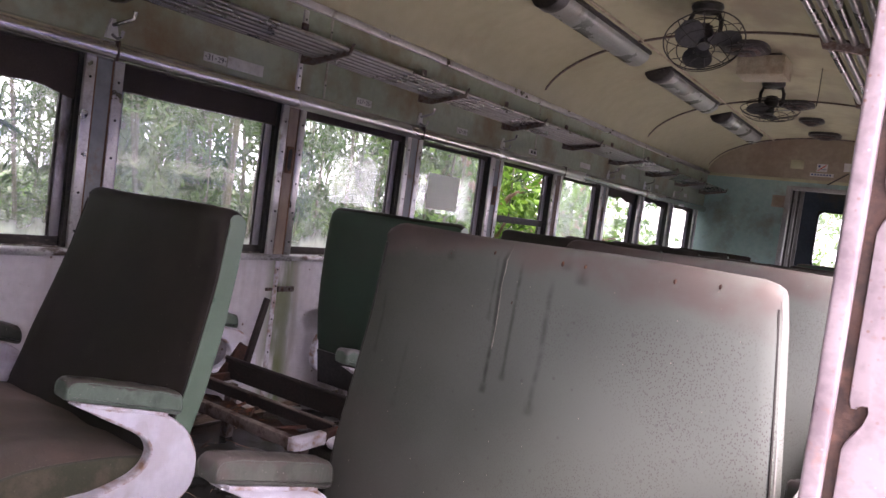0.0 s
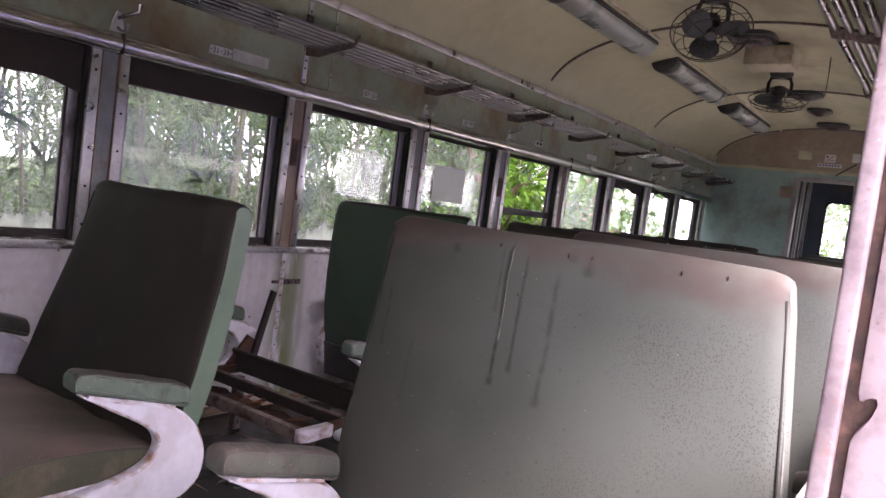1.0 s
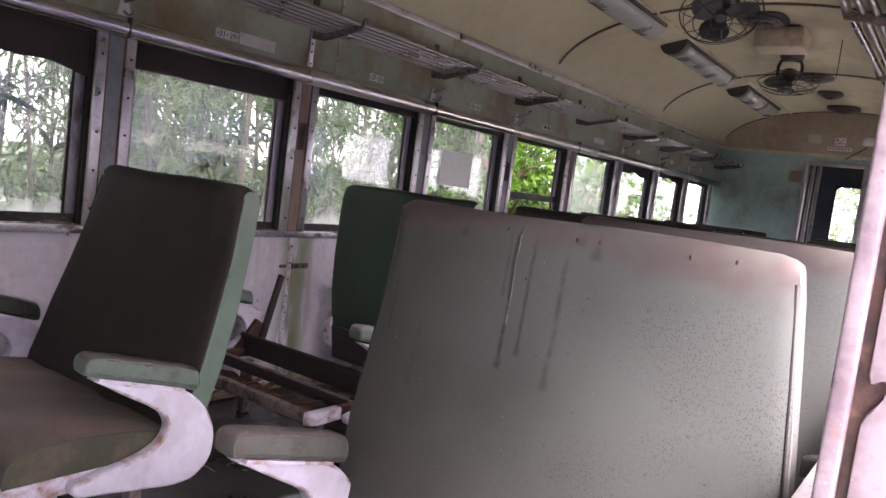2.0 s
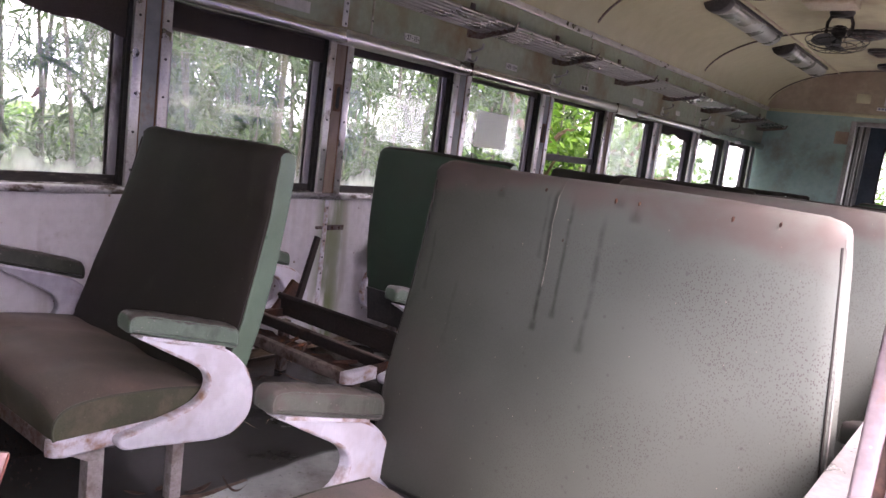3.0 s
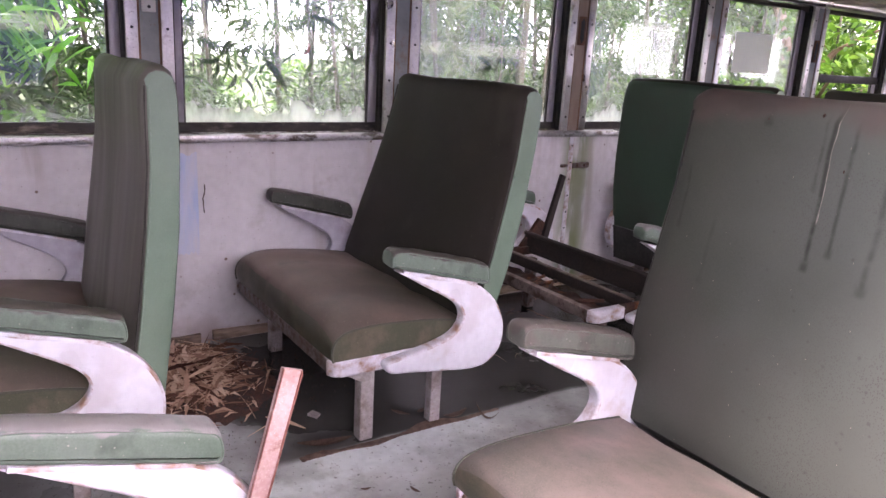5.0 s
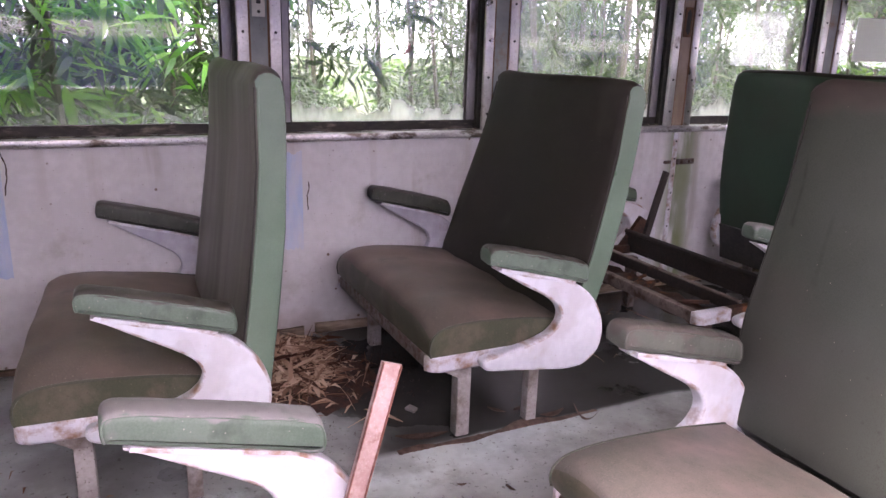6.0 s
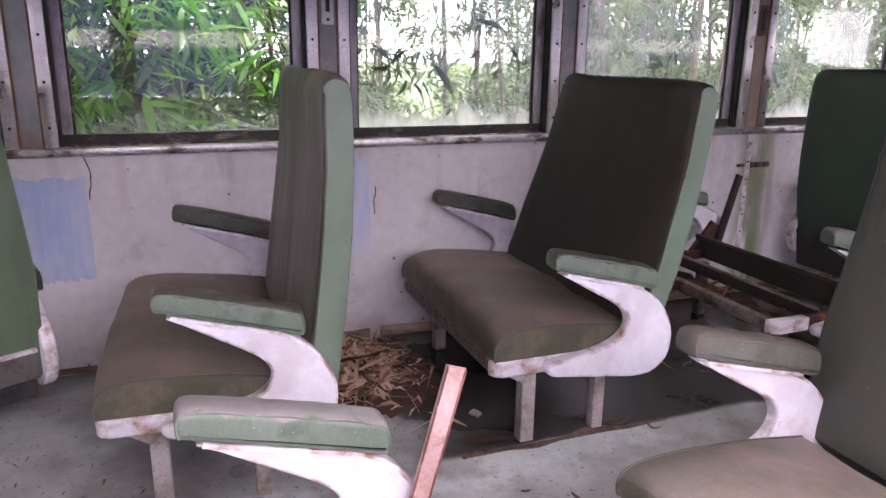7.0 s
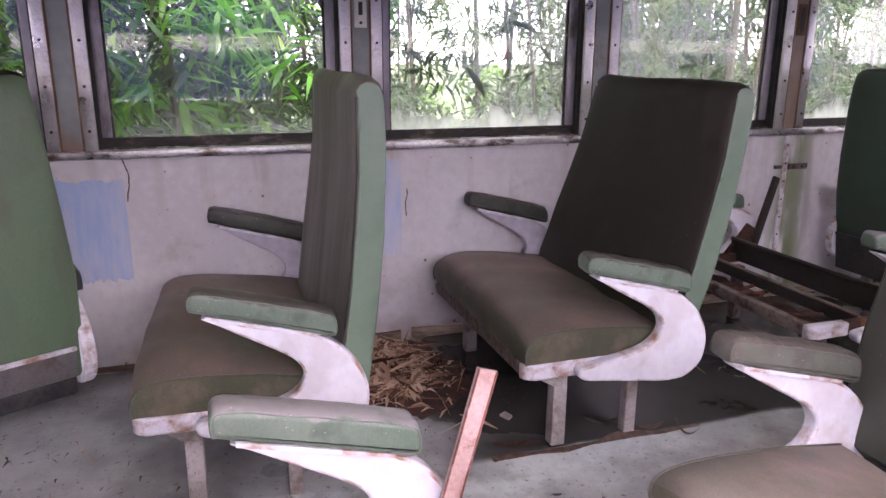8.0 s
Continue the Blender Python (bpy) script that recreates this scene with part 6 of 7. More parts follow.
# ---- broken seats ----
def broken_seat(m, label, rod_side, back_rod=True):
    th = thing("broken_seat", label, "broken seat", "broken seats")
    w = HALF - 0.045
    part("front_bar", boxes(((-w + 0.037, 0.0, 0.272), (w - 0.037, 0.035, 0.316)), bevel=0.005), TANDUST, th, "dusty tan front bar flecked with rust")
    for s in (-1, 1):
        a, b = sorted((s * w, s * (w - 0.045)))
        o_, i_ = (s * (w + 0.001), s * (w - 0.036))
        plan_ = [(i_, -0.003), (o_ - s * 0.034, -0.003)] + [(o_ - s * 0.034 * (1 - math.sin(v)), 0.031 - 0.034 * math.cos(v)) for v in [math.pi / 2 * q / 6 for q in range(1, 7)]] + [(o_, 0.16), (i_, 0.16)]
        part("end_bar", prism(plan_, "z", 0.268, 0.318, bevel=0.006, seg=3), RIM, th)
        c0, c1 = sorted((s * (HALF - 0.040), s * HALF))
        sp = part("side_casting", side_casting(c0, c1), [ENAMEL, RIM], th, "white enamelled side casting, rusty at the rim")
        c0, c1 = sorted((s * (HALF - 0.058), s * (HALF + 0.012)))
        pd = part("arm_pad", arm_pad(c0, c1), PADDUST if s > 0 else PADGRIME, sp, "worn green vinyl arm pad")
        if s < 0:
            pd.location = (0, -0.075, 0.017)
        part("side_bar", boxes(((a + 0.006, 0.16, 0.275), (b - 0.006, 0.52, 0.315)), bevel=0.004), RUST, th)
    mb = part("middle_bar", boxes(((-w + 0.045, 0.240, 0.270), (w - 0.045, 0.252, 0.316)), bevel=0.003), DARKRUST, th)
    part("top_edge", boxes(((-w + 0.045, 0.238, 0.3165), (w - 0.045, 0.262, 0.3215)), bevel=0.002), TANDUST, mb)
    hb = part("hinge_beam", prism([(0.398, 0.375), (0.404, 0.285), (0.411, 0.285), (0.408, 0.375)], "x", -w, w), DARKRUST, th, "dark steel back hinge beam")
    bm = bmesh.new()
    tube(bm, [(-w, 0.404, 0.380), (w, 0.404, 0.380)], 0.0105, 10)
    part("hinge_tube", bm, DARKRUST, hb)
    part("rear_bar", boxes(((-w + 0.045, 0.485, 0.275), (w - 0.045, 0.52, 0.315)), bevel=0.004), DARKRUST, th)
    r = random.Random(3)
    for k in range(7):
        bm = bmesh.new()
        x0 = -w + 0.08 + 0.115 * k + r.uniform(-0.05, 0.05)
        x1 = x0 + r.uniform(-0.16, 0.16)
        tube(bm, [(x0, 0.045, 0.272), (x0 * 0.6 + x1 * 0.4 + r.uniform(-0.02, 0.02), 0.12, 0.262 + r.uniform(-0.012, 0.012)), (x1, 0.24, 0.272)], r.uniform(0.005, 0.009), 6)
        part("spring_bar", bm, RUST, th)
    bm = bmesh.new()
    n = 26
    g = {}
    for i in range(n + 1):
        for j in range(9):
            x, y = -w + 0.06 + (2 * w - 0.12) * i / n, 0.045 + 0.19 * j / 8
            g[i, j] = bm.verts.new((x, y, 0.250 + 0.022 * noise.noise(Vector((x * 14, y * 14, 3))) + 0.012 * noise.noise(Vector((x * 40, y * 40, 1)))))
    for i in range(n):
        for j in range(8):
            bm.faces.new((g[i, j], g[i + 1, j], g[i + 1, j + 1], g[i, j + 1]))
    bmesh.ops.solidify(bm, geom=bm.faces[:], thickness=0.006)
    part("spring_pan", bm, RUST, th, "flaking rusted sheet inside the frame")
    if back_rod:
        s = rod_side
        bm = bmesh.new()
        x = s * (w - 0.03)
        prism([(0.47, 0.30), (0.505, 0.30), (0.60, 0.66), (0.575, 0.67)], "x", x - 0.012, x + 0.012, bevel=0.003, bm=bm)
        part("back_support", bm, DARKRUST, th)
        bm = bmesh.new()
        prism([(0.33, 0.28), (0.40, 0.27), (0.50, 0.34), (0.52, 0.42), (0.47, 0.45), (0.40, 0.36)], "x", x - 0.03, x - 0.008, bevel=0.004, bm=bm)
        part("hinge_plate", bm, RUST, th)
        bm = bmesh.new()
        disc(bm, (s * (HALF - 0.041), 0.49, 0.37), 0.032, (1, 0, 0), 0.004, 20)
        part("casting_hole", bm, INK, th)
    for s in (-1, 1):
        for y in (0.10, 0.40):
            x = s * (HALF - 0.11)
            part("leg", boxes(((x - 0.022, y - 0.022, 0.012), (x + 0.022, y + 0.022, 0.268)), bevel=0.005), GRIMEBAR, th)
    th.matrix_basis = m
    return th


broken_seat(pose(SX_F, FRONT + ROW + 0.012, -0.012), "broken train seat stripped to a rusty frame without cushion or back", -1)


def armless_backless():
    """The near seat beside the window: arm, side casting and the bare back support are left."""
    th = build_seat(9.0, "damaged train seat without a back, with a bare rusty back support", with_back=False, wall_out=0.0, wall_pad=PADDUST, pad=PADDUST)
    bm = bmesh.new()
    x = -(HALF - 0.075)
    prism([(0.509, 0.26), (0.547, 0.26), (0.655, 0.653), (0.618, 0.665)], "x", x - 0.012, x - 0.004, bevel=0.0015, bm=bm)
    box(bm, (x - 0.02, 0.51, 0.24), (x + 0.02, 0.55, 0.30), 0.004)
    me_part = part("back_support", bm, RUSTPINK, th, "faded pink rusty flat bar")
    bm = bmesh.new()
    for o in (0.0005, 0.0355):
        prism([(0.509 + o, 0.26), (0.5105 + o, 0.26), (0.6195 + o * 0.97, 0.664 - o * 0.32), (0.618 + o * 0.97, 0.665 - o * 0.32)], "x", x - 0.013, x + 0.001, bm=bm)
    part("bar_flange", bm, RUSTEDGE, me_part, "rust-red bar edge")
    th.name = "damaged_seat"
    return th


seat_e = armless_backless()
seat_e.matrix_basis = pose(SX_N, -0.195, 0)
seat_e["group"] = "broken seats"


# ---- litter ----
STRAW = bpy.data.materials.new("dry_bamboo_litter")
STRAW.use_nodes = True
sn, sl = STRAW.node_tree.nodes, STRAW.node_tree.links
geo = sn.new("ShaderNodeNewGeometry")
sr_ = sn.new("ShaderNodeValToRGB")
for pos, col in ((0.0, (0.045, 0.020, 0.015)), (0.25, (0.17, 0.090, 0.062)), (0.6, (0.43, 0.275, 0.20)), (1.0, (0.62, 0.46, 0.35))):
    el = sr_.color_ramp.elements.new(pos) if pos not in (0.0, 1.0) else sr_.color_ramp.elements[-1 if pos else 0]
    el.color = (*col, 1)
sl.new(geo.outputs["Random Per Island"], sr_.inputs["Fac"])
sl.new(sr_.outputs["Color"], sn["Principled BSDF"].inputs["Base Color"])
sn["Principled BSDF"].inputs["Roughness"].default_value = 1.0
sn["Principled BSDF"].inputs["Specular IOR Level"].default_value = 0.0


def litter_mesh(n, cx, cy, sx, sy, height, seed, lens=(0.03, 0.13), wide=(0.003, 0.014)):
    """Dry leaves and splinters heaped about a point: each a bent, thin strip."""
    r = random.Random(seed)
    verts, faces = [], []
    for _ in range(n):
        u, v = r.gauss(0, 0.45), r.gauss(0, 0.45)
        heap = math.exp(-(u * u + v * v) * 1.6) * height
        x, y, z = cx + u * sx, cy + v * sy, 0.004 + heap * (0.45 + 0.6 * r.random()) * (heap > 0.012) + 0.004 * r.random()
        if x < XF + 0.02:
            x = XF + 0.02 + r.random() * 0.05
        a, ln, w = r.uniform(0, math.pi), r.uniform(*lens), r.uniform(*wide)
        d = Vector((math.cos(a), math.sin(a), r.uniform(-0.25, 0.35) * min(1, heap * 25)))
        s = Vector((-math.sin(a), math.cos(a), r.uniform(-0.5, 0.5))).normalized() * w / 2
        b = len(verts)
        for t, k in ((-0.5, 0.3), (0.0, 1.0), (0.5, 0.2)):
            p = Vector((x, y, z)) + d * ln * t + Vector((0, 0, 0.012 * (1 - abs(t) * 2) * r.random()))
            for sg in (-1, 1):
                q = p + s * k * sg
                verts.append((max(q.x, XF + 0.004), q.y, max(q.z, 0.003)))
        for i in (0, 2):
            faces.append((b + i, b + i + 1, b + i + 3, b + i + 2))
    me = bpy.data.meshes.new("dry_litter")
    me.from_pydata(verts, [], faces)
    me.materials.append(STRAW)
    return me


def litter(label, *args, **kw):
    return tagged(new("dry_litter", litter_mesh(*args, **kw)), label, "litter", kind="stuff")


CRUMBS = material("reddish_brown_leaf_mould", ((0.035, 0.016, 0.012), (0.085, 0.038, 0.026)), 0.9, scale=30, fine=160, bump=0.8)
bm = bmesh.new()
g = {}
for i in range(41):
    for j in range(41):
        u, v = i / 20 - 1, j / 20 - 1
        d = math.sqrt(u * u + v * v) + 0.25 * noise.noise(Vector((u * 2.2, v * 2.2, 5)))
        x, y = -2.55 + 0.40 * u, 0.64 + 0.30 * v
        z = 0.030 * max(0.0, 1 - d) ** 0.8 + 0.010 * noise.noise(Vector((x * 30, y * 30, 2))) * (d < 0.9) - 0.004
        g[i, j] = bm.verts.new((max(x, XF + 0.003), y, z))
for i in range(40):
    for j in range(40):
        bm.faces.new((g[i, j], g[i + 1, j], g[i + 1, j + 1], g[i, j + 1]))
tagged(part("leaf_mould", bm, CRUMBS), "low mound of reddish brown leaf mould on the floor", "leaf mould", kind="stuff")
litter("heap of dry brown bamboo leaves and splinters by the wall", 1250, -2.56, 0.60, 0.30, 0.20, 0.060, 1, lens=(0.025, 0.09), wide=(0.006, 0.016))
litter("broad dry bamboo sheaths on the heap", 210, -2.54, 0.60, 0.29, 0.20, 0.080, 9, lens=(0.07, 0.18), wide=(0.014, 0.030))
litter("long dry straws lying over the heap", 200, -2.56, 0.63, 0.36, 0.25, 0.075, 12, lens=(0.08, 0.20), wide=(0.002, 0.005))
litter("dry leaf scraps strewn on the floor", 900, -2.50, 0.74, 0.40, 0.42, 0.01, 2, lens=(0.003, 0.010), wide=(0.002, 0.004)).data.materials[0] = CRUMBS
litter("dry twigs and leaf scraps on the floor", 90, -2.60, 1.95, 0.45, 0.40, 0.02, 3, lens=(0.03, 0.15), wide=(0.002, 0.005))
litter("leaf scraps and dirt under the seats", 90, -2.35, -0.6, 0.9, 0.7, 0.01, 4, lens=(0.01, 0.04), wide=(0.003, 0.008))


LEAFBROWN = material("curled_brown_leaf", ((0.085, 0.05, 0.038), (0.17, 0.11, 0.085)), 0.8, scale=25, fine=140, bump=0.4, space="object")


def dead_leaf(x, y, ln, wd, turn, curl, label="curled dry brown leaf on the floor"):
    bm = bmesh.new()
    n = 10
    for k in range(n + 1):
        t = k / n
        w = wd * math.sin(math.pi * (0.05 + 0.92 * t)) ** 0.8
        z = 0.005 + curl * (t - 0.5) ** 2 * 2
        for s, up in ((-1, 0.35), (0, 0.0), (1, 0.35)):
            bm.verts.new((ln * (t - 0.5), s * w, z + up * w))
    bm.verts.ensure_lookup_table()
    for k in range(n):
        for s in (0, 1):
            bm.faces.new([bm.verts[3 * k + s], bm.verts[3 * k + s + 1], bm.verts[3 * k + s + 4], bm.verts[3 * k + s + 3]])
    bmesh.ops.solidify(bm, geom=bm.faces[:], thickness=0.0015)
    ob = part("dry_leaf", bm, LEAFBROWN)
    ob.matrix_basis = pose(x, y, 0, 0, 0, turn)
    return tagged(ob, label, "leaf", "dry leaves")


dead_leaf(-1.90, 0.86, 0.17, 0.020, 78, 0.03)
dead_leaf(-1.87, 1.33, 0.10, 0.014, 95, 0.03)
dead_leaf(-1.80, 1.42, 0.09, 0.008, 40, 0.10)
dead_leaf(-1.97, 1.17, 0.07, 0.010, 35, 0.01, "small reddish dry leaf on the floor")
dead_leaf(-1.95, 1.24, 0.04, 0.010, 120, 0.01, "small reddish dry leaf on the floor")
dead_leaf(-2.10, 0.44, 0.15, 0.012, 80, 0.02)
dead_leaf(-1.55, 0.98, 0.04, 0.006, 15, 0.01)
dead_leaf(-1.62, 0.86, 0.03, 0.006, 75, 0.01)
th = part("paper_scrap", prism([(-0.03, -0.02), (0.03, -0.016), (0.028, 0.02), (-0.026, 0.022)], "z", 0.003, 0.012), LEGPAINT, smooth=False)
th.matrix_basis = pose(-2.09, 0.905, 0, 8, 5, 30) @ Matrix.Diagonal((0.62, 0.62, 1, 1))
tagged(th, "scrap of white paper on the floor", "paper scrap")
DIRT = material("brown_floor_dirt", ((0.085, 0.052, 0.040), (0.17, 0.115, 0.092)), 0.9, scale=34, bump=0.6)
bm = bmesh.new()
n = 160
ys_ = [0.76 + 0.74 * k / n for k in range(n + 1)]
lft = [(-1.850 - 0.004 - 0.085 * max(0.0, noise.noise(Vector((4.5 * y, 3, 1)))) - 0.006 * abs(noise.noise(Vector((40 * y, 1, 7)))), y) for y in ys_]
rgt = [(-1.846 + 0.003 + 0.022 * max(0.0, noise.noise(Vector((5.5 * y, 8, 2)))) + 0.006 * abs(noise.noise(Vector((45 * y, 4, 9)))), y) for y in reversed(ys_)]
prism(lft + rgt, "z", 0.0005, 0.003, bm=bm)
tagged(part("dirt_ridge", bm, DIRT, smooth=False), "ridge of brown dirt along the edge of the aisle", "dirt", kind="stuff")

# ---- outside ----
GRASS = material("rough_grass", ((0.03, 0.05, 0.015), (0.07, 0.095, 0.03)), 0.9, scale=0.7, fine=9, bump=0.5, stain=(0.16, 0.12, 0.07), stain_scale=0.4, stain_at=(0.55, 0.75))
bm = bmesh.new()
for lo, hi in (((-150, -150), (150, 150)),):
    vs = [bm.verts.new((x, y, -1.15)) for x, y in ((lo[0], lo[1]), (hi[0], lo[1]), (hi[0], hi[1]), (lo[0], hi[1]))]
    bm.faces.new(vs)
tagged(part("ground", bm, GRASS, smooth=False), "rough grass ground outside the carriage", "ground", kind="structure")

# Unseen pale ground, added to bounce daylight up onto the carriage ceiling.
BOUNCEGROUND = material("pale_bounce_ground", ((0.34, 0.33, 0.31), (0.52, 0.50, 0.47)), 0.9, scale=3, fine=14, bump=0.8, bump_dist=0.03)
bm = bmesh.new()
bm.faces.new([bm.verts.new((x, y, -1.14)) for x, y in ((0.1, -60), (14, -60), (14, 60), (0.1, 60))])
tagged(part("bounce_ground", bm, BOUNCEGROUND, smooth=False), "unseen pale ground added to bounce light into the carriage", "gravel", kind="structure")


def leaf_material(name, cols, trans=0.5):
    m = bpy.data.materials.new(name)
    m.use_nodes = True
    n, l = m.node_tree.nodes, m.node_tree.links
    b = n["Principled BSDF"]
    g = n.new("ShaderNodeNewGeometry")
    rp = n.new("ShaderNodeValToRGB")
    rp.color_ramp.elements[0].color, rp.color_ramp.elements[1].color = (*cols[0], 1), (*cols[-1], 1)
    for k, c in enumerate(cols[1:-1]):
        rp.color_ramp.elements.new((k + 1) / (len(cols) - 1)).color = (*c, 1)
    l.new(g.outputs["Random Per Island"], rp.inputs["Fac"])
    l.new(rp.outputs["Color"], b.inputs["Base Color"])
    b.inputs["Roughness"].default_value = 0.5
    b.inputs["Specular IOR Level"].default_value = 0.25
    tr = n.new("ShaderNodeBsdfTranslucent")
    l.new(rp.outputs["Color"], tr.inputs["Color"])
    mx = n.new("ShaderNodeMixShader")
    mx.inputs["Fac"].default_value = trans
    l.new(b.outputs["BSDF"], mx.inputs[1])
    l.new(tr.outputs["BSDF"], mx.inputs[2])
    l.new(mx.outputs["Shader"], n["Material Output"].inputs["Surface"])
    return m


BAMBOO_LEAF = leaf_material("bamboo_leaf", ((0.012, 0.032, 0.007), (0.020, 0.052, 0.010), (0.036, 0.088, 0.016), (0.085, 0.125, 0.045)), 0.40)
LUSH_LEAF = leaf_material("lush_bamboo_leaf", ((0.006, 0.016, 0.006), (0.014, 0.042, 0.012), (0.040, 0.078, 0.032), (0.036, 0.13, 0.014), (0.13, 0.36, 0.025), (0.25, 0.52, 0.05)), 0.48)
LUSH_LEAF.node_tree.nodes["Principled BSDF"].inputs["Roughness"].default_value = 0.32
LUSH_LEAF.node_tree.nodes["Principled BSDF"].inputs["Specular IOR Level"].default_value = 0.5
BROAD_LEAF = leaf_material("broad_leaf", ((0.04, 0.10, 0.012), (0.08, 0.18, 0.02), (0.14, 0.26, 0.035)), 0.5)
CULM = material("bamboo_culm", ((0.030, 0.034, 0.018), (0.066, 0.062, 0.036)), 0.5, scale=5, stretch=(1, 1, 0.2), bump=0.1, stain=(0.10, 0.08, 0.06), stain_scale=3)
BARK = material("reddish_bark", ((0.14, 0.085, 0.06), (0.26, 0.17, 0.13)), 0.85, scale=9, bump=0.5)


def leaf_cloud(seed, nodes, lens, ratio, droop, per=(4, 8), broad=False, wall=99.0):
    """Sprays of pointed leaves about the given nodes, as one mesh."""
    r = random.Random(seed)
    verts, faces = [], []
    for c in nodes:
        base = r.uniform(0, 2 * math.pi)
        for _ in range(r.randint(*per)):
            a = base + r.uniform(-1.3, 1.3)
            ln = r.uniform(*lens)
            w = ln * ratio * r.uniform(0.8, 1.2)
            el = r.uniform(-droop, 0.35)
            d = Vector((math.cos(a) * math.cos(el), math.sin(a) * math.cos(el), math.sin(el)))
            side = d.cross(Vector((0, 0, 1))).normalized()
            tw = r.uniform(-0.9, 0.9)
            nrm = side.cross(d)
            side = side * math.cos(tw) + nrm * math.sin(tw)
            nrm = side.cross(d)
            p = Vector(c) + Vector((r.gauss(0, 0.04), r.gauss(0, 0.04), r.gauss(0, 0.04)))
            if max(p.x, (p + d * ln).x) > wall:
                continue
            b = len(verts)
            sag = Vector((0, 0, -1)) * ln * r.uniform(0.05, 0.30)
            prof = ((0.0, 0.06), (0.22, 0.9), (0.5, 1.0), (0.8, 0.5), (1.0, 0.03)) if not broad else ((0.0, 0.05), (0.25, 0.85), (0.55, 1.0), (0.85, 0.6), (1.0, 0.03))
            for t, k in prof:
                q = p + d * ln * t + sag * t * t
                verts.append(tuple(q + side * w * 0.5 * k + nrm * w * 0.12 * k))
                verts.append(tuple(q - side * w * 0.5 * k + nrm * w * 0.12 * k))
            for i in range(4):
                faces.append((b + 2 * i, b + 2 * i + 1, b + 2 * i + 3, b + 2 * i + 2))
    me = bpy.data.meshes.new("foliage")
    me.from_pydata(verts, [], faces)
    return me


def drooping_branch(r, start, count):
    """Places of leaf sprays along a thin branch that rises a little and then hangs down."""
    a, reach = r.uniform(0, 2 * math.pi), r.uniform(0.35, 0.85)
    out = []
    for k in range(count):
        t = (k + r.random()) / count
        out.append((start[0] + math.cos(a) * reach * t, start[1] + math.sin(a) * reach * t, start[2] + reach * (0.5 * t - 1.0 * t * t)))
    return out


def bamboo_clump(seed, x0, x1, y0, y1, culms, sprays, lens, zr, label, ratio=0.165, leaf=None, branch=7):
    r = random.Random(seed)
    th = thing("bamboo_clump", label, "bamboo", "bamboo clumps", at=((x0 + x1) / 2, (y0 + y1) / 2, -1.15))
    ox, oy, oz = th.location
    nodes = []
    for k in range(culms):
        x, y = r.uniform(x0, x1), r.uniform(y0, y1)
        h = r.uniform(4.5, 7.5)
        lx, ly = r.uniform(-0.5, 0.5), r.uniform(-0.9, 0.9)
        rad = r.uniform(0.012, 0.032)
        pts = []
        for q in range(9):
            t = q / 8
            pts.append((x - ox + lx * t * t, y - oy + ly * t * t, h * t))
        bm = bmesh.new()
        tube(bm, pts, [rad * (1 - 0.75 * q / 8) for q in range(9)], 7)
        part("culm", bm, CULM, th)
        for _ in range(sprays // culms // branch):
            t = r.uniform(0.12, 1.0)
            px, py, pz = pts[min(8, int(t * 8))]
            nodes += drooping_branch(r, (px + r.gauss(0, 0.12), py + r.gauss(0, 0.15), h * t), branch)
    for _ in range(sprays // 2 // branch):
        nodes += drooping_branch(r, (r.uniform(x0, x1) - ox, r.uniform(y0, y1) - oy, r.uniform(*zr) - oz), branch)
    me = leaf_cloud(seed, nodes, lens, ratio, 1.1, wall=-3.08 - ox)
    me.materials.append(leaf or BAMBOO_LEAF)
    fo = new("foliage", me)
    fo.parent = th
    return th


# dense leafy clump close to the windows behind the first seats, thinner bamboo further along
bamboo_clump(11, -4.2, -3.35, -2.2, 0.55, 2, 1250, (0.10, 0.19), (0.3, 2.2), "dense leafy bamboo pressing against the carriage window", 0.18, LUSH_LEAF)
bamboo_clump(19, -5.8, -4.2, -2.6, 0.75, 7, 3000, (0.10, 0.19), (-0.3, 2.9), "dense leafy bamboo in a second row", 0.16)
FRESH_LEAF = leaf_material("fresh_bamboo_leaf", ((0.03, 0.13, 0.012), (0.06, 0.24, 0.018), (0.12, 0.40, 0.03), (0.24, 0.52, 0.09)), 0.45)
FRESH_LEAF.node_tree.nodes["Principled BSDF"].inputs["Roughness"].default_value = 0.3
FRESH_LEAF.node_tree.nodes["Principled BSDF"].inputs["Specular IOR Level"].default_value = 0.5
bamboo_clump(21, -3.75, -3.42, -1.3, 0.50, 2, 230, (0.13, 0.22), (0.85, 1.8), "fresh bamboo shoots close outside the window", 0.17, FRESH_LEAF)
bamboo_clump(12, -6.6, -5.0, 0.6, 1.60, 4, 1300, (0.09, 0.16), (-0.2, 3.4), "thin bamboo stems with drooping leaves outside the window")
bamboo_clump(23, -6.4, -4.8, 2.8, 3.6, 5, 1200, (0.09, 0.16), (-0.2, 3.4), "thin bamboo stems with drooping leaves outside the window")
bamboo_clump(24, -7.4, -5.6, 1.4, 2.9, 2, 420, (0.10, 0.17), (-0.6, 0.95), "low bamboo sprays outside the window")
bamboo_clump(25, -6.6, -5.2, 1.6, 2.6, 3, 260, (0.09, 0.15), (1.9, 3.2), "thin bamboo tips hanging outside the window")
bamboo_clump(13, -5.4, -3.9, 2.4, 4.2, 17, 1500, (0.09, 0.17), (0.4, 3.6), "tall bamboo stems with drooping leaves outside the window")
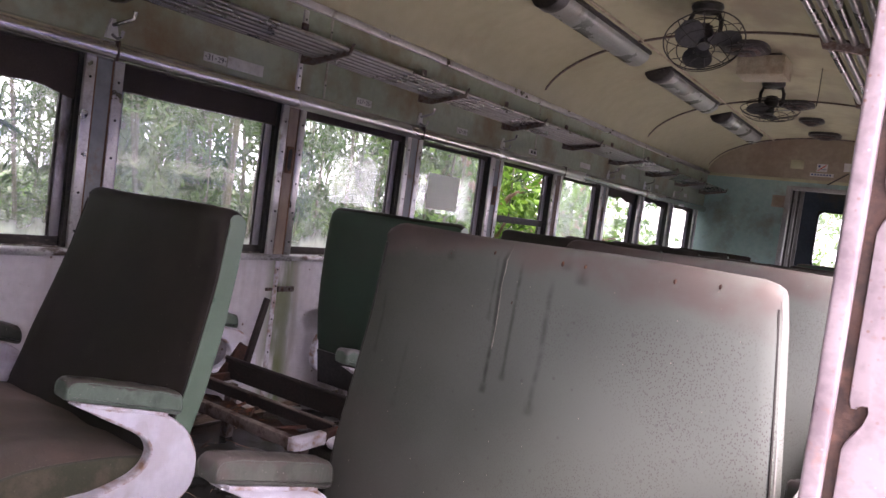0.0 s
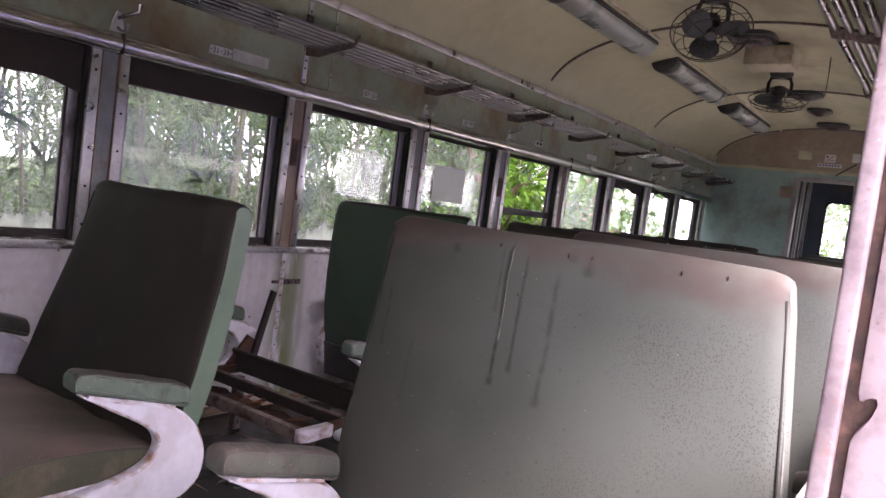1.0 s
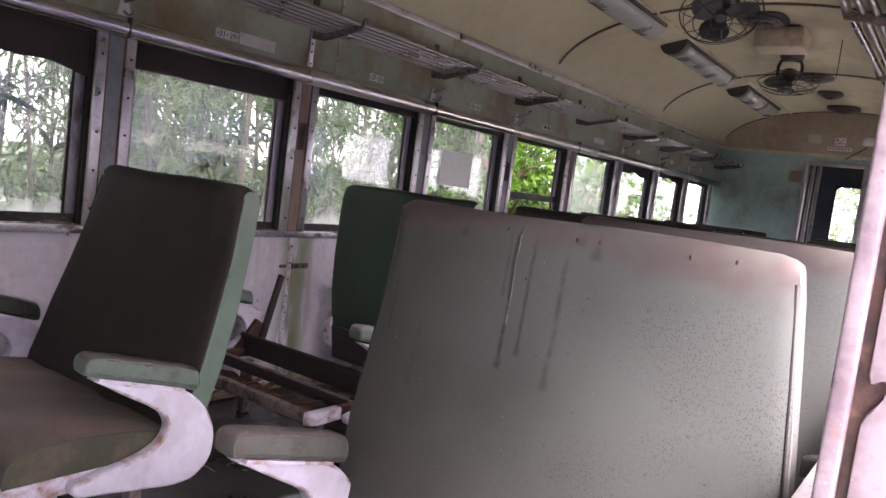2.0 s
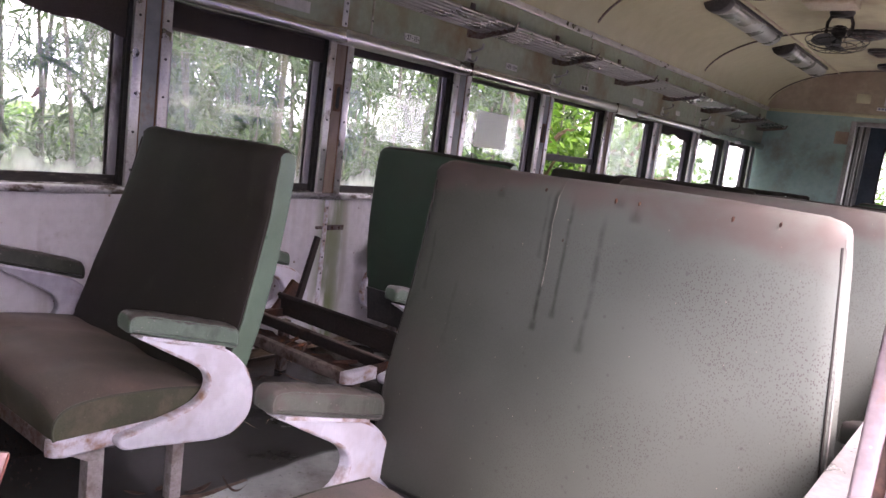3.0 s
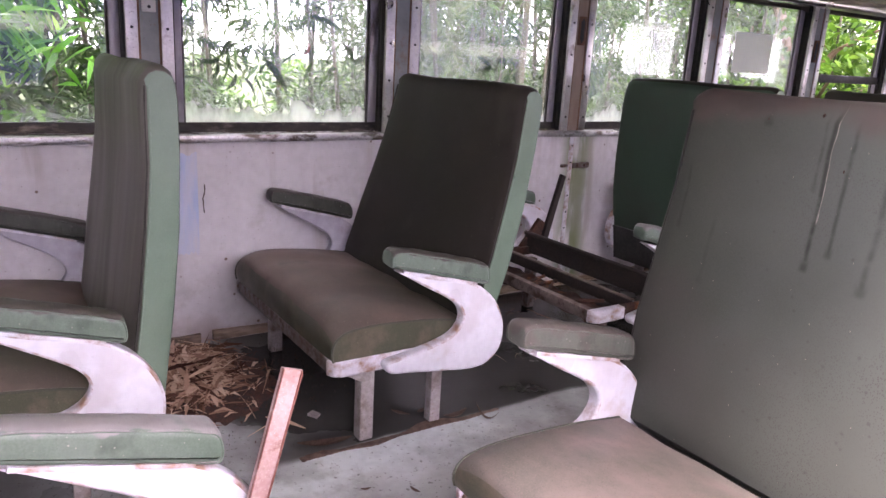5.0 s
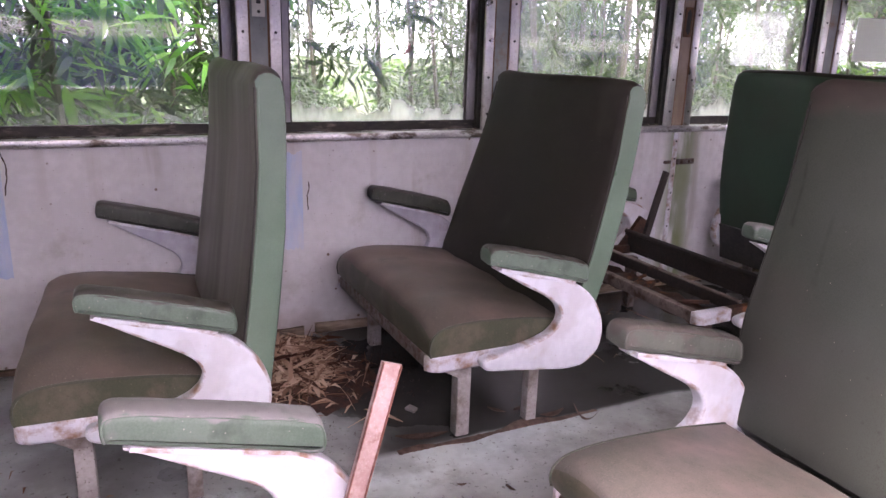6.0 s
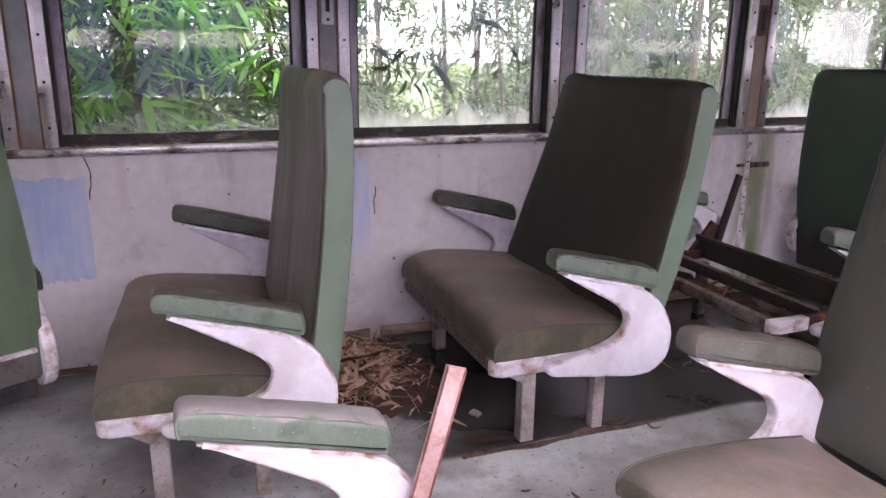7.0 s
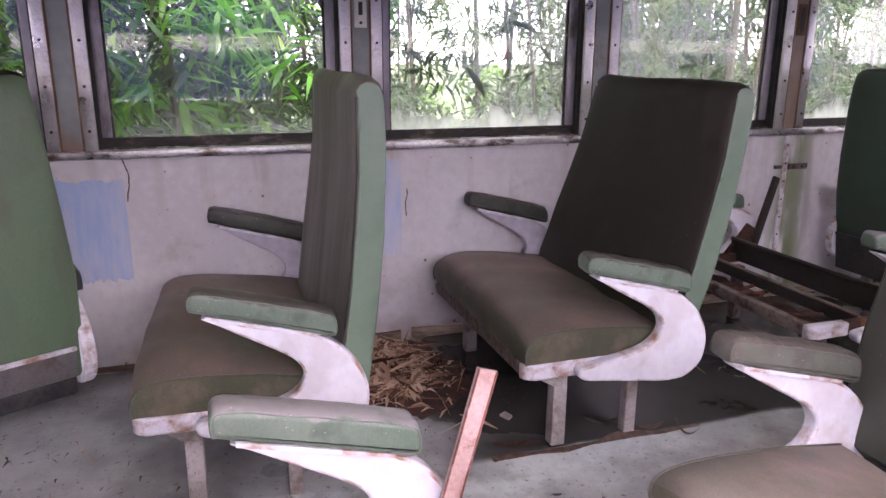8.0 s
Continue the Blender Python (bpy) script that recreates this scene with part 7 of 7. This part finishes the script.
bamboo_clump(14, -6.4, -4.3, 5.6, 10.5, 20, 2500, (0.09, 0.17), (0.3, 3.8), "tall bamboo stems with drooping leaves outside the window")
bamboo_clump(15, -9.0, -5.6, -7.0, 0.8, 18, 1500, (0.16, 0.28), (-0.8, 3.6), "bamboo thicket behind the nearer stems")
bamboo_clump(16, -10.5, -6.4, 5.5, 12.0, 24, 1900, (0.16, 0.30), (-0.8, 5.0), "bamboo thicket behind the nearer stems")
bamboo_clump(17, -12.0, -7.0, 12.0, 24.0, 22, 1800, (0.20, 0.34), (-0.8, 6.5), "bamboo thicket behind the nearer stems")
bamboo_clump(18, -8.2, -6.2, 3.9, 5.8, 6, 800, (0.14, 0.24), (0.0, 4.5), "bamboo thicket behind the nearer stems")
bamboo_clump(20, -8.4, -6.2, 0.8, 1.9, 3, 800, (0.08, 0.16), (0.4, 3.8), "thin bamboo behind the nearer stems")
bamboo_clump(22, -8.8, -6.4, 3.7, 5.0, 3, 800, (0.08, 0.16), (0.4, 3.8), "thin bamboo behind the nearer stems")
rb = random.Random(77)
for k in range(7):
    y0 = -9 + 5.5 * k
    nodes = [(rb.uniform(-12, -7.0), rb.uniform(y0, y0 + 5.5), -1.15 + 2.1 * rb.random() ** 1.3) for _ in range(460)]
    me = leaf_cloud(100 + k, nodes, (0.12, 0.24), 0.22, 0.9, per=(6, 11))
    me.materials.append(BROAD_LEAF)
    tagged(new("undergrowth", me), "leafy green undergrowth behind the bamboo", "undergrowth", kind="stuff")

# ---- the train on the next track, mirrored in the panes ----
NAVY = material("dark_blue_coach_paint", ((0.016, 0.026, 0.10), (0.026, 0.038, 0.13)), 0.4, scale=2, bump=0.05, stain=(0.06, 0.05, 0.05), stain_scale=1.5, stain_at=(0.55, 0.8))
CREAMBAND = material("off_white_coach_band", ((0.60, 0.58, 0.55), (0.68, 0.66, 0.63)), 0.4, scale=2, bump=0.05, stain=(0.4, 0.33, 0.26), stain_scale=2, stain_at=(0.55, 0.8))
th = thing("parked_coach", "dark blue coach with an off-white band on the next track", "railway coach", at=(7.0, 2.5, -1.15))
part("body", boxes(((0.0, -11, 0.55), (2.7, 11, 3.55)), bevel=0.12, seg=3), NAVY, th)
part("band", boxes(((-0.006, -10.9, 2.36), (0.0, 10.9, 2.60))), CREAMBAND, th, smooth=False)
part("roof", prism([(-0.06, 3.50), (0.25, 3.80), (0.8, 3.97), (1.35, 4.02), (1.9, 3.97), (2.45, 3.80), (2.76, 3.50)], "y", -11.05, 11.05), ALU, th)
part("underframe", boxes(((0.25, -10.5, 0.04), (2.45, 10.5, 0.55))), DARKSTEEL, th, smooth=False)
for y in (-8.2, -6.2, 6.2, 8.2):
    bm = bmesh.new()
    for xx in (0.62, 2.08):
        disc(bm, (xx, y, 0.43), 0.43, (1, 0, 0), 0.12, 28)
    disc(bm, (1.35, y, 0.43), 0.07, (1, 0, 0), 1.5, 12)
    part("wheelset", bm, DARKSTEEL, th)

# a few leaves touching the panes
HANGING_LEAF = leaf_material("dark_hanging_leaf", ((0.010, 0.030, 0.008), (0.018, 0.050, 0.012), (0.03, 0.075, 0.02)), 0.25)


def hanging_leaf(y0, z0, y1, z1, width, mat=HANGING_LEAF):
    """One pointed leaf hanging close to the pane from (y0, z0) to its tip."""
    d = Vector((0, y1 - y0, z1 - z0)) * 0.957
    y0, z0, width = 0.957 * y0, 1.2 + 0.957 * (z0 - 1.2), 0.957 * width
    side = Vector((0, -d.z, d.y)).normalized()
    bm = bmesh.new()
    rows = []
    for k in range(9):
        t = k / 8
        w = width * 0.5 * math.sin(math.pi * min(1, 0.06 + 0.94 * t) ** 0.8)
        p = d * t + Vector((-0.004 * math.sin(2.5 * t), 0, 0)) + side * 0.010 * math.sin(math.pi * t)
        rows.append([bm.verts.new(p + side * w * q + Vector((-0.15 * w * abs(q), 0, 0))) for q in (-1, 0, 1)])
    for p, q in zip(rows, rows[1:]):
        for k in (0, 1):
            bm.faces.new((p[k], p[k + 1], q[k + 1], q[k]))
    bmesh.ops.solidify(bm, geom=bm.faces[:], thickness=0.0008)
    ob = part("hanging_leaf", bm, mat)
    ob.location = (-2.960, y0, z0)
    return tagged(ob, "single bamboo leaf hanging against the pane outside", "leaf", "leaves at the panes")


for y0, z0, y1, z1, wd in ((1.108, 1.138, 1.203, 0.996, 0.032), (1.080, 1.078, 1.122, 1.130, 0.012), (0.828, 1.222, 0.909, 1.142, 0.020), (0.911, 1.131, 0.812, 1.133, 0.022), (0.921, 1.142, 0.969, 1.217, 0.015),
                           (0.935, 1.152, 0.990, 1.205, 0.013), (1.455, 1.230, 1.530, 1.123, 0.022), (1.531, 1.137, 1.597, 1.174, 0.024), (1.388, 1.081, 1.438, 1.117, 0.022), (0.980, 1.076, 0.933, 1.008, 0.020),
                           (1.010, 1.066, 1.060, 0.977, 0.014), (0.900, 1.120, 0.890, 1.056, 0.012), (1.307, 1.332, 1.460, 1.276, 0.024), (2.20, 1.20, 2.31, 1.13, 0.024), (2.19, 1.13, 2.31, 1.14, 0.022), (3.43, 1.40, 3.52, 1.24, 0.034), (3.47, 1.39, 3.45, 1.27, 0.028)):
    hanging_leaf(y0, z0, y1, z1, wd)
bm = bmesh.new()
tube(bm, [(-3.10, 1.27, 1.62), (-3.10, 1.20, 1.36), (-3.10, 1.10, 1.17), (-3.095, 1.11, 1.14)], [0.003, 0.003, 0.002, 0.0015], 5)
DRY_LEAF = leaf_material("dry_reddish_leaf", ((0.10, 0.035, 0.02), (0.16, 0.06, 0.035)), 0.3)
hanging_leaf(1.302, 1.214, 1.270, 1.162, 0.018, DRY_LEAF)["label"] = "dry reddish leaf hanging against the pane outside"
tagged(part("bamboo_twig", bm, CULM), "thin bamboo twig hanging outside the pane", "twig")


def broad_tree(seed, x, y, h, spread, n, label):
    rr_ = random.Random(seed)
    th = thing("broadleaf_tree", label, "tree", "trees", at=(x, y, -1.15))
    bm = bmesh.new()
    tips = []
    top = Vector((rr_.uniform(-0.3, 0.3), rr_.uniform(-0.3, 0.3), h * 0.55))
    tube(bm, [(0, 0, 0), top * 0.5 + Vector((0.1, 0.05, 0)), top], [0.11, 0.085, 0.06], 9)
    part("trunk", bm, BARK, th)
    for k in range(9):
        a = 2 * math.pi * k / 9 + rr_.uniform(-0.3, 0.3)
        s = top * rr_.uniform(0.45, 1.0)
        e = s + Vector((math.cos(a) * spread * rr_.uniform(0.5, 1), math.sin(a) * spread * rr_.uniform(0.5, 1), h * rr_.uniform(0.08, 0.42)))
        bm = bmesh.new()
        mid = (s + e) / 2 + Vector((0, 0, 0.15))
        tube(bm, [s, mid, e], [0.045, 0.03, 0.012], 7)
        part("limb", bm, BARK, th)
        tips += [s.lerp(e, q) for q in (0.35, 0.55, 0.75, 0.9, 1.0)]
    nodes = [tuple(t + Vector((rr_.gauss(0, 0.32), rr_.gauss(0, 0.32), rr_.gauss(0, 0.28)))) for t in tips for _ in range(n // len(tips))]
    me = leaf_cloud(seed, nodes, (0.07, 0.13), 0.55, 0.9, per=(4, 7), broad=True)
    me.materials.append(BROAD_LEAF)
    crown = new("crown", me)
    crown.parent = th
    return th


broad_tree(31, -4.6, 7.9, 4.6, 1.5, 900, "fresh green broadleaf tree with reddish limbs outside the window")
broad_tree(32, -1.0, 15.5, 5.5, 2.2, 900, "broadleaf tree with pale green leaves beyond the end door")
broad_tree(33, -3.4, 16.5, 5.0, 2.2, 800, "broadleaf tree with pale green leaves beyond the end door")
broad_tree(34, -5.4, 11.0, 4.8, 1.8, 800, "broadleaf tree with fresh green leaves beside the carriage")
